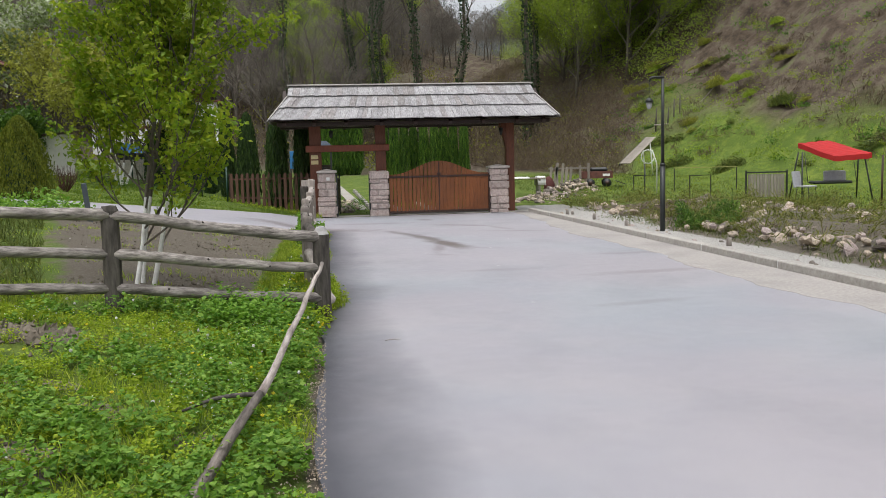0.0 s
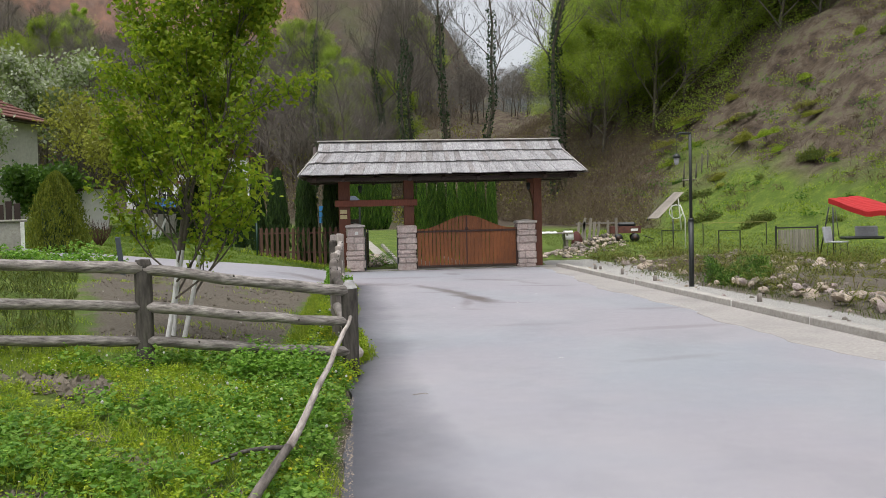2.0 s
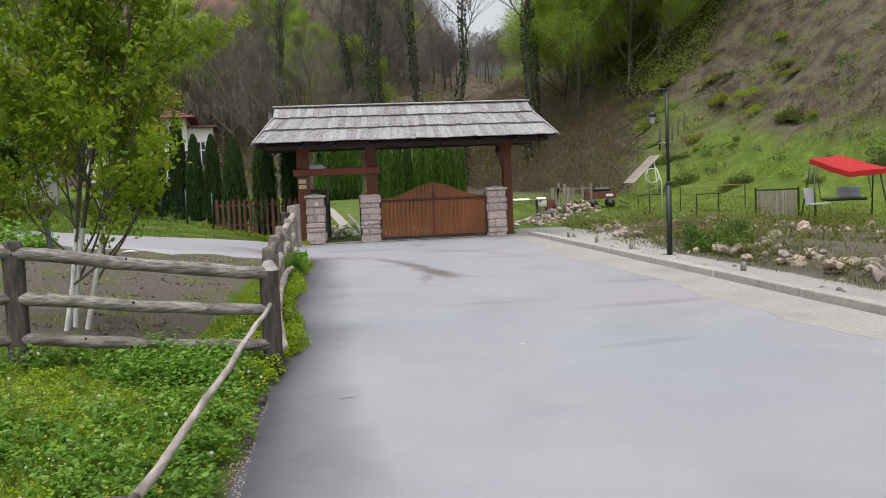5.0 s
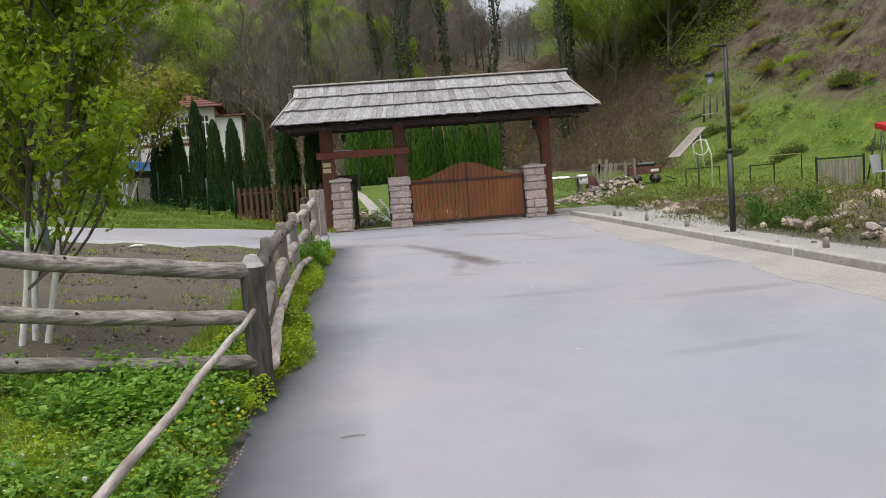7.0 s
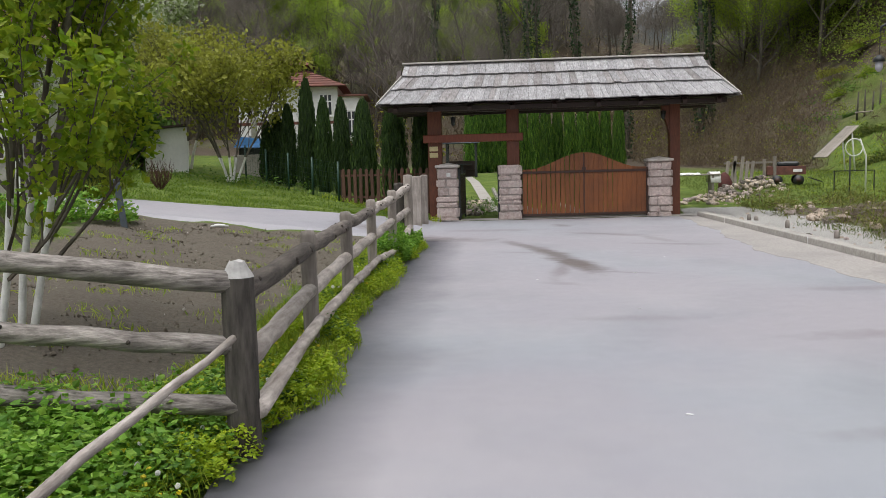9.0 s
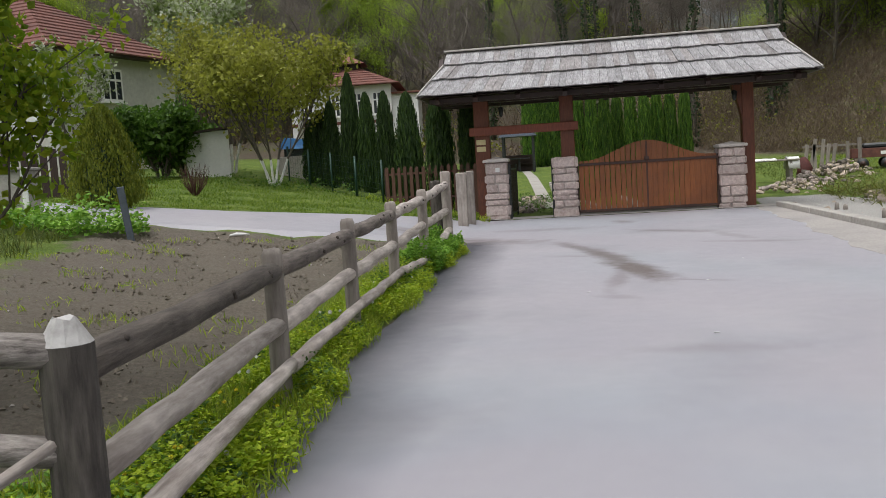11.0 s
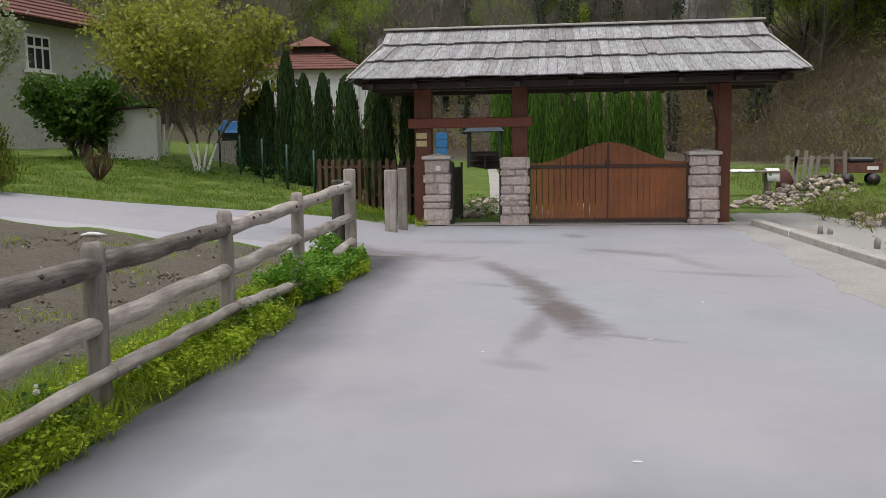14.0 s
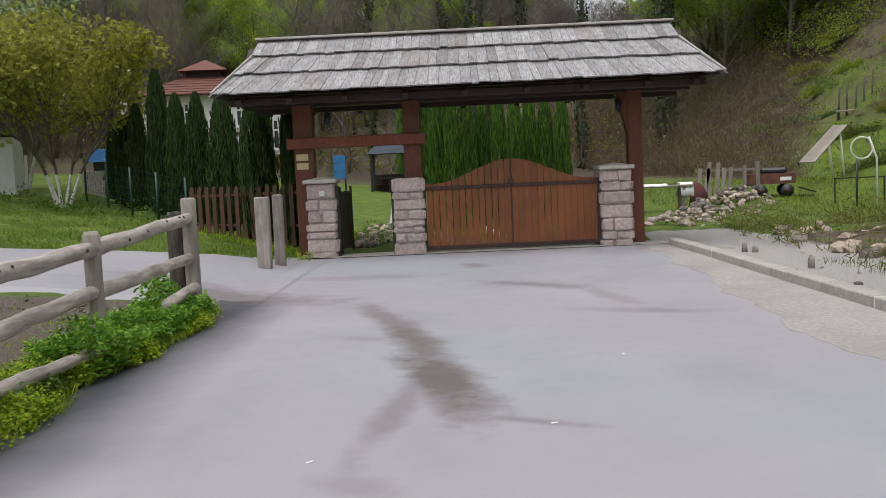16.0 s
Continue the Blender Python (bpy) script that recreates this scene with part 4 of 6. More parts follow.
# ---- trees and shrubs ----
def grow(shape, tips, rng, base, way, length, radius, level, spread, kids, up=0.25):
    """A limb with its side limbs; the ends of the twigs are gathered in tips."""
    pts, rad, p, d = [Vector(base)], [radius], Vector(base), Vector(way).normalized()
    n = 5 if level > 1 else 3
    for i in range(n):
        d = (d + Vector((rng.gauss(0, .1), rng.gauss(0, .1), rng.gauss(0, .06) + up * 0.15))).normalized()
        p = p + d * (length / n)
        pts.append(p.copy())
        rad.append(radius * (1 - 0.8 * (i + 1) / n) + 0.002)
    shape.tube(pts, rad, 6 if level > 2 else 4 if level == 2 else 3, False)
    if level <= 1:
        tips += pts[1:]
        return
    for k in range(kids[-level]):
        u = rng.uniform(0.3, 1.0)
        i = min(int(u * n), n - 1)
        q = pts[i].lerp(pts[i + 1], u * n - i)
        a = rng.uniform(0, 2 * math.pi)
        side = Vector((math.cos(a), math.sin(a), rng.uniform(0.0, 0.6)))
        w = (d * (1 - spread) + side * spread).normalized()
        grow(shape, tips, rng, q, w, length * rng.uniform(0.4, 0.65), rad[i] * 0.6, level - 1, spread, kids, up)
    tips.append(pts[-1])


def tall_tree(name, label, seed, high, first, leaf, per_tip, size, kids=(9, 5, 4), ivy=0, twig=TWIG, spread=0.55, radius=0.15, at=None, group="woodland trees"):
    rng, r = random.Random(seed), np.random.default_rng(seed)
    t = thing(name, label, "tree", at=at or pose(0, 0, -200), group=group)
    trunk, limbs, tips = Shape(), Shape(), []
    pts = [Vector((rng.gauss(0, .06) * i, rng.gauss(0, .06) * i, high * i / 7 - 0.3)) for i in range(8)]
    trunk.tube(pts, [radius * (1 - 0.85 * i / 7) for i in range(8)], 8)
    n = kids[0]
    for k in range(n):
        u = first + (0.97 - first) * k / n
        i = min(int(u * 7), 6)
        q = pts[i].lerp(pts[i + 1], u * 7 - i)
        a = k * 2.4 + rng.uniform(-.4, .4)
        grow(limbs, tips, rng, q, (math.cos(a), math.sin(a), rng.uniform(0.5, 1.4)), high * (1.15 - u) * rng.uniform(0.3, 0.5), radius * 0.4 * (1.1 - u), 3, spread, kids)
    part("trunk", trunk, BARK, t)
    tagged(part("branch_mass", limbs, twig, t), kind="stuff")
    if per_tip:
        c = np.repeat(np.array([tuple(p) for p in tips]), per_tip, 0)
        part("crown", leaf_mesh("crown", c + r.normal(0, size * 2.2, c.shape), size, leaf, 1.4, 0, seed), None, t)
    if ivy:
        u = r.uniform(0, 0.75, ivy)
        a = r.uniform(0, 6.3, ivy)
        rad = radius * 1.2 + r.exponential(0.07, ivy) * (1.05 - u)
        c = np.stack([np.interp(u, np.linspace(0, 1, 8), [p.x for p in pts]) + rad * np.cos(a), np.interp(u, np.linspace(0, 1, 8), [p.y for p in pts]) + rad * np.sin(a), u * high], 1)
        part("ivy", leaf_mesh("ivy", c, 0.13, IVY, 1.2, 0, seed + 1), None, t, "dark ivy on the trunk")
    return t


def plant(model, x, y, turn, scale):
    return copy_thing(model, pose(x, y, float(height(x, y)) - 0.1, 0, 0, turn) @ Matrix.Scale(scale, 4))


def woods():
    r = random.Random(77)
    bare = [tall_tree("bare_tree", "leafless grey-brown woodland tree on the slope", 100 + i, 11, 0.25, SPRING, 0, 0.2, (16, 7, 6), 0, TWIG, 0.5, 0.13) for i in range(3)]
    bud = [tall_tree("budding_tree", "slender woodland tree in fresh yellow-green leaf", 110 + i, 11, 0.1, (PALELEAF, SPRING, PALELEAF)[i], 11, 0.075, (17, 5, 3), 0, TWIG, 0.36, 0.12) for i in range(3)]
    ivied = [tall_tree("ivy_tree", "tall bare tree with its trunk clad in dark ivy", 120 + i, 19, 0.5, SPRING, 0, 0.2, (10, 4, 3), 1500, BARK, 0.4, 0.19) for i in range(2)]
    used = set()

    def put(model, x, y, s):
        az = math.degrees(math.atan2(x + 1.3, y + 26.6))
        if 4.6 < az < 15.0 and model not in ivied:
            if y < 50 or model in bud or r.random() < 0.4:
                return
            s *= 0.55
        if -22 < x < -6 and 22 < y < 42:
            return
        if y > 72 and -60 < x < 4:
            s *= 0.6
            if y > 94:
                return
        if model not in used:
            used.add(model)
            model.matrix_basis = pose(x, y, float(height(x, y)) - 0.1, 0, 0, r.uniform(0, 360)) @ Matrix.Scale(s, 4)
            return
        c = copy_thing(model, pose(x, y, float(height(x, y)) - 0.1, r.uniform(-3, 3), r.uniform(-3, 3), r.uniform(0, 360)))
        c.scale = (s, s, s)
    # tall trunks on the valley floor beyond the gateway
    for x, y, k, s in ((9.0, 38, 0, 1.1), (13.8, 37.5, 1, 1.15), (14.8, 39, 0, 1.0), (6.0, 41, 1, 1.1), (2.6, 38, 1, 0.95), (1.2, 41, 0, 0.9), (3.6, 43, 1, 0.9), (-4.5, 44, 0, 0.95)):
        put(ivied[k], x, y, s)
    for i in range(22):
        put(bare[i % 3], r.uniform(-26, 9), r.uniform(36, 48), r.uniform(0.9, 1.3))
    for i in range(175):
        y = 48 + 62 * (i / 175) ** 0.9 + r.uniform(-2, 2)
        x = r.uniform(-55, 10) * (0.6 + y / 150)
        put((bare if r.random() < 0.75 else bud)[r.randrange(3)], x, y, r.uniform(0.9, 1.25))
    for i in range(115):
        y = r.uniform(28, 90)
        toe = np.interp(y, [-60, 0, 10, 20, 35, 60, 100, 200], [26, 21, 18, 15, 11, 9.5, 14, 30])
        d = r.uniform(2, 36) if y > 36 else r.uniform(16, 42)
        put((bud if r.random() < 0.8 else bare)[r.randrange(3)], toe + d, y, r.uniform(0.9, 1.5))
    for i in range(34):
        y = r.uniform(-12, 30)
        toe = np.interp(y, [-60, 0, 10, 20, 35], [26, 21, 18, 15, 11])
        put(bud[r.randrange(3)], toe + r.uniform(22, 45), y, r.uniform(0.5, 0.9))
    for i in range(46):
        x, y = r.uniform(-75, -14), r.uniform(26, 60)
        put((bud if r.random() < 0.2 else bare)[r.randrange(3)], x, y, r.uniform(0.7, 1.1))
    for i in range(16):
        put(bare[r.randrange(3)], r.uniform(-60, -32), r.uniform(-25, 26), r.uniform(0.6, 0.9))
    for i in range(110):
        put(bare[i % 3], r.uniform(-4, 28), r.uniform(84, 114), r.uniform(0.9, 1.3))
    for i in range(60):
        x, y = r.uniform(-110, -8), r.uniform(150, 260)
        put((bare if r.random() < 0.6 else bud)[r.randrange(3)], x, y, r.uniform(0.9, 1.3))


woods()


def scrub():
    """Low bushes over the slopes, too many to count."""
    r = np.random.default_rng(5)

    def clumps(n, xs, ys, keep, count, spread, high, size, material, name, label, long=1.6, upright=0.1):
        x, y = r.uniform(*xs, n), r.uniform(*ys, n)
        ok = keep(x, y)
        x, y = x[ok], y[ok]
        s = r.uniform(0.4, 1.3, len(x))
        c = np.stack([x, y, height(x, y) + 0.1], 1)
        c = np.repeat(c, count, 0)
        ss = np.repeat(s, count)[:, None]
        off = r.normal(0, 1, c.shape) * np.array([spread, spread, high]) * ss
        off[:, 2] = np.abs(off[:, 2])
        thing(name, label, "shrubs", leaf_mesh(name, c + off, size, material, long, upright, 3), kind="stuff")

    def toe(y):
        return np.interp(y, [-60, 0, 10, 20, 35, 60, 100, 200], [26, 21, 18, 15, 11, 9.5, 14, 30])
    clumps(6500, (4, 32), (16, 66), lambda x, y: (x > toe(y) - 1.5) & (x < toe(y) + 10) & (x < 0.34 * y + 8 + r.normal(0, 0.8, len(x))), 44, 0.45, 0.75, 0.022, SCRUB, "brown_scrub", "brown leafless scrub along the foot of the slope", 20, 0.5)
    clumps(3600, (14, 70), (-25, 60), lambda x, y: (x > toe(y) + 1) & (x > 0.34 * y + 8) & (x < toe(y) + 30), 42, 0.3, 0.2, 0.05, SPRING, "green_scrub", "low yellow-green bushes on the hillside", 2.4, 0.25)
    clumps(2000, (13, 60), (-25, 60), lambda x, y: (x > toe(y) + 2.5) & (x < toe(y) + 24), 40, 0.35, 0.25, 0.03, SCRUB, "dry_scrub", "dry brown brush on the bare slope", 12, 0.4)
    clumps(300, (16, 50), (-25, 30), lambda x, y: (x > toe(y) + 1.5) & (x < toe(y) + 16), 90, 0.4, 0.28, 0.07, BUSH, "bramble", "dark green bramble patches on the hillside", 1.6, 0.1)
    clumps(900, (-60, 14), (34, 105), lambda x, y: y > 33, 40, 0.8, 0.9, 0.05, SCRUB, "undergrowth", "brown undergrowth beneath the bare woods", 24, 0.5)
    clumps(1100, (4, 32), (16, 60), lambda x, y: (x > toe(y) - 1) & (x < toe(y) + 9) & (x < 0.34 * y + 8.5), 50, 0.5, 0.7, 0.05, OLIVE, "budding_scrub", "olive budding bushes among the brown scrub", 1.8, 0.2)
    clumps(1300, (-32, 36), (94, 128), lambda x, y: y > 93, 40, 1.3, 2.2, 0.03, HAZYWOOD, "ridge_brush", "haze-tinted grey leafless brush along the wooded ridge", 24, 0.6)
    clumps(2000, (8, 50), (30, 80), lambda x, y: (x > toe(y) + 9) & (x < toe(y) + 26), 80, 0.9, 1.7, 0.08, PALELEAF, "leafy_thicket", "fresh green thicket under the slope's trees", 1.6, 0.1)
    clumps(2600, (-90, 60), (118, 250), lambda x, y: y > 117, 60, 1.6, 2.6, 0.2, HAZYWOOD, "far_woods", "haze-tinted grey-green woods on the far ridge", 1.8, 0.4)
    clumps(260, (-60, 14), (30, 100), lambda x, y: y > 33, 60, 0.9, 0.8, 0.16, OLIVE, "green_undergrowth", "budding undergrowth in the valley woods", 1.6, 0.1)


scrub()


def garden_tree(name, label, x, y, high, stems, leaf, leaves, size, seed, lime=0.95, spread=0.35, kids=(5, 4, 4), reach=0.34, lean=0.22, radius=0.04, first=0.25, drift=0.0, rise=(0.9, 1.9)):
    """A fruit tree with several stems from the ground, limewashed below."""
    rng, r = random.Random(seed), np.random.default_rng(seed)
    t = thing(name, label, "tree", at=pose(x, y, float(height(x, y)) - 0.05))
    tips = []
    for s in range(stems):
        a = 2 * math.pi * s / stems + rng.uniform(-.3, .3)
        out = lean * rng.uniform(0.5, 1.2)
        pts = []
        for i in range(9):
            u = i / 8
            pts.append(Vector((math.cos(a) * (0.14 + out * high * u ** 1.2 * 0.5) + drift * u + rng.gauss(0, .012), math.sin(a) * (0.14 + out * high * u ** 1.2 * 0.5) + rng.gauss(0, .012), high * u * rng.uniform(0.97, 1.0))))
        rad = [radius * (1 - 0.85 * i / 8) for i in range(9)]
        k = 2
        low = Shape().tube(pts[:k + 1], rad[:k + 1], 8, False)
        if lime:
            part("limewashed_stem", low, LIME, t, "whitewashed lower stem")
            part("stem", Shape().tube(pts[k:], rad[k:], 7, False), BARK, t)
        else:
            part("stem", Shape().tube(pts, rad, 7, False), BARK, t)
        limbs = Shape()
        for j in range(kids[0] + 3):
            u = first + (0.95 - first) * j / (kids[0] + 3)
            i = min(int(u * 8), 7)
            q = pts[i].lerp(pts[i + 1], u * 8 - i)
            b = a + rng.uniform(-1.9, 1.9)
            grow(limbs, tips, rng, q, (math.cos(b), math.sin(b), rng.uniform(*rise)), high * reach * (1.3 - 0.85 * u), rad[i] * 0.5, 2, spread, (0, kids[1], kids[2]), 0.5)
        tagged(part("twig_mass", limbs, BARK, t), kind="stuff")
    c = np.array([tuple(p) for p in tips])
    c = c[r.integers(0, len(c), leaves)]
    part("leaves", leaf_mesh("leaves", c + r.normal(0, size * 1.5, c.shape), size, leaf, 1.6, 0, seed), None, t)
    return t


garden_tree("fruit_tree", "young fruit tree in fresh leaf with whitewashed stems beside the garden", -3.5, -16.2, 4.4, 3, YOUNG, 23000, 0.045, 31, 0.95, 0.4, (15, 4, 4), 0.27, 0.08, 0.03, 0.12, 0.75, (0.5, 2.0))
garden_tree("fruit_tree", "brownish green fruit tree with whitewashed trunks on the lawn", -8.6, 5.7, 3.3, 5, OLIVE, 9500, 0.1, 33, 0.9, 0.7, (7, 5, 4), 0.72, 1.15, 0.045, 0.3)
garden_tree("fruit_tree", "light green garden tree behind the lawn", -11.4, 9.4, 4.4, 4, OLIVE, 4200, 0.1, 34, 0.9, 0.65, (7, 5, 4), 0.55, 0.7, 0.06, 0.25)
garden_tree("blossom_tree", "garden tree with pale blossom in front of the house", -14.2, 4.2, 4.0, 3, BLOSSOM, 2200, 0.09, 35, 0, 0.6, (6, 4, 3), 0.3, 0.3, 0.05, 0.35)
garden_tree("blossom_tree", "tall tree with pale blossom behind the gardens", -19.0, 25.0, 8.5, 3, BLOSSOM, 8000, 0.17, 36, 0, 0.6, (8, 5, 4), 0.34, 0.4, 0.1, 0.3)
garden_tree("garden_bush", "tall dark green bush beside the shed", -12.3, 7.9, 1.3, 7, BUSH, 8000, 0.12, 37, 0, 0.8, (8, 5, 4), 0.6, 0.9, 0.04, 0.08)
garden_tree("garden_bush", "dark green bush under the house wall", -12.7, 6.7, 1.8, 7, BUSH, 11000, 0.12, 38, 0, 0.8, (8, 5, 4), 0.6, 0.9, 0.04, 0.08)


def hill_bush(seed, leaf, label):
    """A low sprawling bush of several uneven domes with thin stems inside."""
    rng, r = random.Random(seed), np.random.default_rng(seed)
    t = thing("hill_bush", label, "bush", at=pose(30 + seed % 7, 20, float(height(30 + seed % 7, 20))), group="hillside bushes")
    c, stems = [], Shape()
    for k in range(9):
        a, d = rng.uniform(0, 6.3), rng.uniform(0, 0.9)
        q, w = np.array([math.cos(a) * d, math.sin(a) * d, 0.1]), rng.uniform(0.25, 0.55)
        n = int(900 * w)
        v = r.normal(size=(n, 3))
        v /= np.linalg.norm(v, axis=1)[:, None]
        v[:, 2] = np.abs(v[:, 2]) * rng.uniform(0.7, 1.5)
        c.append(q + v * w * r.uniform(0.3, 1.15, (n, 1)))
        stems.tube([(q[0] * .4, q[1] * .4, -.4), (q[0] * .8, q[1] * .8, .2), (q[0], q[1], w * 1.1)], [.02, .015, .006], 4, False)
    tagged(part("stem_mass", stems, TWIG, t), kind="stuff")
    part("leaves", leaf_mesh("leaves", np.concatenate(c), 0.07, leaf, 1.5, 0, seed), None, t)
    return t


def hill_bushes():
    r = random.Random(51)
    models = [hill_bush(90 + i, (SPRING, MEADOW, BUSH, OLIVE)[i], ("leafy yellow-green bush on the hillside", "dull green bush on the hillside", "dark green bush on the hillside", "brownish green bush on the hillside")[i]) for i in range(4)]
    for i in range(330):
        y = r.uniform(-14, 44)
        toe = np.interp(y, [-60, 0, 10, 20, 35, 60], [26, 21, 18, 15, 11, 9.5])
        x = toe + r.uniform(1.0, 26)
        if x < 0.34 * y + 9:
            continue
        c = copy_thing(models[(0, 1, 1, 3, 0, 2, 3)[r.randrange(7)]], pose(x, y, float(height(x, y)) - 0.25, 0, -20, 0) @ pose(0, 0, 0, 0, 0, r.uniform(0, 360)))
        q = r.uniform(0.22, 0.95)
        c.scale = (q * r.uniform(0.7, 1.5), q * r.uniform(0.7, 1.5), q * r.uniform(0.6, 1.1))


hill_bushes()


def conifer_mesh(seed, high, wide, n, material, size, full=0.55, lobes=0.12):
    """Sprays of a dense conifer about its stem."""
    r = np.random.default_rng(seed)
    u = r.uniform(0, 1, n) ** 0.8
    prof = np.minimum(1, u / 0.12 * 0.6 + 0.4) * np.clip(1 - u, 0, 1) ** full
    a = r.uniform(0, 6.283, n)
    ridge = 1 + lobes * np.sin(a * (7 if lobes < 0.2 else 3) + u * (9 if lobes < 0.2 else 14)) + 0.1 * r.normal(size=n)
    rad = wide * prof * ridge * np.sqrt(r.uniform(0.5, 1, n))
    return leaf_mesh("sprays", np.stack([rad * np.cos(a), rad * np.sin(a), u * high], 1), size, material, 0.85, 0.5, seed)


def conifer(name, label, x, y, high, wide, mesh_, base=None, group="row of thujas"):
    t = thing(name, label, "conifer", at=pose(x, y, float(height(x, y)) if base is None else base, 0, 0, (x * 131) % 360), group=group)
    part("sprays", mesh_, None, t).scale = (wide, wide, high)
    # thick dark green core, half the crown's width, behind the sprays
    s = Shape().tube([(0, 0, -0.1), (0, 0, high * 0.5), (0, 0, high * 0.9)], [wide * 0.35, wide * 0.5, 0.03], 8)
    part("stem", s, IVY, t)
    return t


COLUMN = conifer_mesh(55, 1, 1, 7000, EVERGREEN, 0.075, 0.14)
THUJA = [conifer_mesh(50 + i, 1, 1, 7000, EVERGREEN, 0.075, 0.4) for i in range(2)]
HEDGES = [conifer_mesh(60 + i, 1, 1, 7000, HEDGE, 0.07, 0.22) for i in range(2)]
rr = random.Random(9)
for u, high, wide in ((0.0, 2.95, 0.42), (0.23, 2.95, 0.33), (0.43, 2.9, 0.34), (0.62, 3.45, 0.36), (0.86, 2.6, 0.33), (1.0, 2.3, 0.32), (1.14, 2.0, 0.3)):
    conifer("thuja", "slender dark green thuja behind the fence", -3.95 - 3.35 * u, 3.5 + 3.15 * u, high, wide * 1.05, THUJA[int(u * 50) % 2])
conifer("thuja", "dark green thuja standing under the gateway roof", -2.9, 2.15, 2.68, 0.39, COLUMN)
conifer("thuja", "dark green thuja standing under the gateway roof", -2.06, 1.75, 2.7, 0.33, COLUMN)
for i in range(9):
    conifer("hedge_thuja", "bright green clipped thuja of the tall hedge", 0.72 + 0.36 * i, 4.4 + rr.uniform(-.2, .2), 2.95 + rr.uniform(-.16, .1), 0.22, HEDGES[i % 2], group="tall hedge")
for i in range(5):
    conifer("hedge_thuja", "green thuja of the hedge at the end of the path", -1.35 + 0.5 * i, 29 + 0.3 * i, 4.6 + rr.uniform(-.2, .2), 0.5, HEDGES[i % 2], group="far hedge")
GOLD = conifer_mesh(70, 1, 1, 16000, GOLDFIR, 0.045, 0.55, 0.19)
conifer("garden_conifer", "broad yellowish green conifer beside the lane", -8.7, -4.2, 2.05, 0.8, GOLD, group="")


# ---- grass and weeds ----
def patch(x, y, f=1.0, s=0.0):
    return np.sin(x * 2.1 * f + 1.7 * np.sin(y * 1.3 * f + s)) * np.sin(y * 1.9 * f + 1.3 * np.sin(x * 1.7 * f + s))


def verge(seed, n, xs, ys, keep, size, long, material, name, label, z0=0.0, z1=0.1, lie=0.0, upright=0.6):
    r = np.random.default_rng(seed)
    x, y = r.uniform(*xs, n), r.uniform(*ys, n)
    ok = keep(x, y, r)
    x, y = x[ok], y[ok]
    tall = 0.45 + 0.75 * np.clip(patch(x, y, 1.6, seed) + 0.3, 0, 1)
    c = np.stack([x, y, height(x, y) + z0 + (z1 - z0) * tall * r.uniform(0, 1, len(x))], 1)
    return thing(name, label, "plants", leaf_mesh(name, c, size, material, long, upright, seed, lie), kind="stuff")


def south(x, y):
    """The rough verge on the near side of the garden fence."""
    return (y < -17.75 - 0.2 * (x + 1.4)) | (x > -2.2)


def hollow(x, y):
    return np.hypot((x + 3.8) / 0.55, (y + 19.3) / 0.3) < 1


def edge(y):
    return -1.47 - 0.04 * np.sin(y * 1.7) + 0.10 * np.sin(y * 2.9 + 1) * np.sin(y * 1.1) + 0.25 * np.exp(-((y + 16.4) / 1.0) ** 2)


verge(1, 95000, (-8, -1.1), (-26.5, -17.0), lambda x, y, r: (x < edge(y) - 0.02 - r.exponential(0.07, len(x))) & ~hollow(x, y) & (patch(x, y, 0.9) > -0.6) & (worn(x, y) < 0.4 + 0.4 * r.random(len(x))), 0.006, 17, GRASS, "verge_grass", "rough bright green verge grass", 0.02, 0.09)


def weed_clumps(seed, n, xs, ys, keep, count, spread, high, size, material, name, label):
    """Leafy plants standing in separate tufts with dark gaps between."""
    r = np.random.default_rng(seed)
    x, y = r.uniform(*xs, n), r.uniform(*ys, n)
    ok = keep(x, y, r)
    x, y = x[ok], y[ok]
    k = np.repeat(r.uniform(0.5, 1.4, len(x)), count)[:, None]
    c = np.repeat(np.stack([x, y, height(x, y) + 0.02], 1), count, 0)
    d = r.normal(size=c.shape)
    d[:, 2] = np.abs(d[:, 2])
    d /= np.linalg.norm(d, axis=1)[:, None]
    c = c + d * np.array([spread, spread, high]) * k * r.uniform(0.6, 1.05, (len(c), 1))
    return thing(name, label, "plants", leaf_mesh(name, c, size, material, 1.35, 0, seed, 0.7), kind="stuff")


weed_clumps(2, 2300, (-7, -1.45), (-25.5, -16.9), lambda x, y, r: (x < edge(y) - 0.02) & ~hollow(x, y) & south(x, y) & (worn(x, y) < 0.45) & (patch(x, y, 0.7, 2.0) + 0.35 * (x + 3.2) + 0.5 * smooth(-20.5, -22, y) + r.normal(0, 0.25, len(x)) > -0.05), 62, 0.11, 0.17, 0.03, WEED, "verge_weeds", "broad-leaved green weeds in tufts on the verge")
weed_clumps(23, 90, (-2.5, -1.7), (-18.7, -17.75), lambda x, y, r: x < edge(y) - 0.1, 70, 0.15, 0.26, 0.034, WEED, "tall_weeds", "tall leafy green weeds grown over the lowest rail")
weed_clumps(22, 1300, (-7, -1.45), (-25.5, -18.2), lambda x, y, r: (x < edge(y) - 0.02) & ~hollow(x, y) & (worn(x, y) < 0.5), 60, 0.08, 0.1, 0.019, FRESH, "low_weeds", "low yellowish weeds between the tufts")
weed_clumps(4, 1150, (-1.95, -1.05), (-18.3, -6.3), lambda x, y, r: (x < edge(y) + 0.02) & (patch(x, y, 1.3, 1.0) + 0.8 * (x + 1.55) + r.normal(0, 0.3, len(x)) > -0.2), 80, 0.1, 0.16, 0.022, FRESH, "fence_weeds", "fresh green weeds along the log fence")
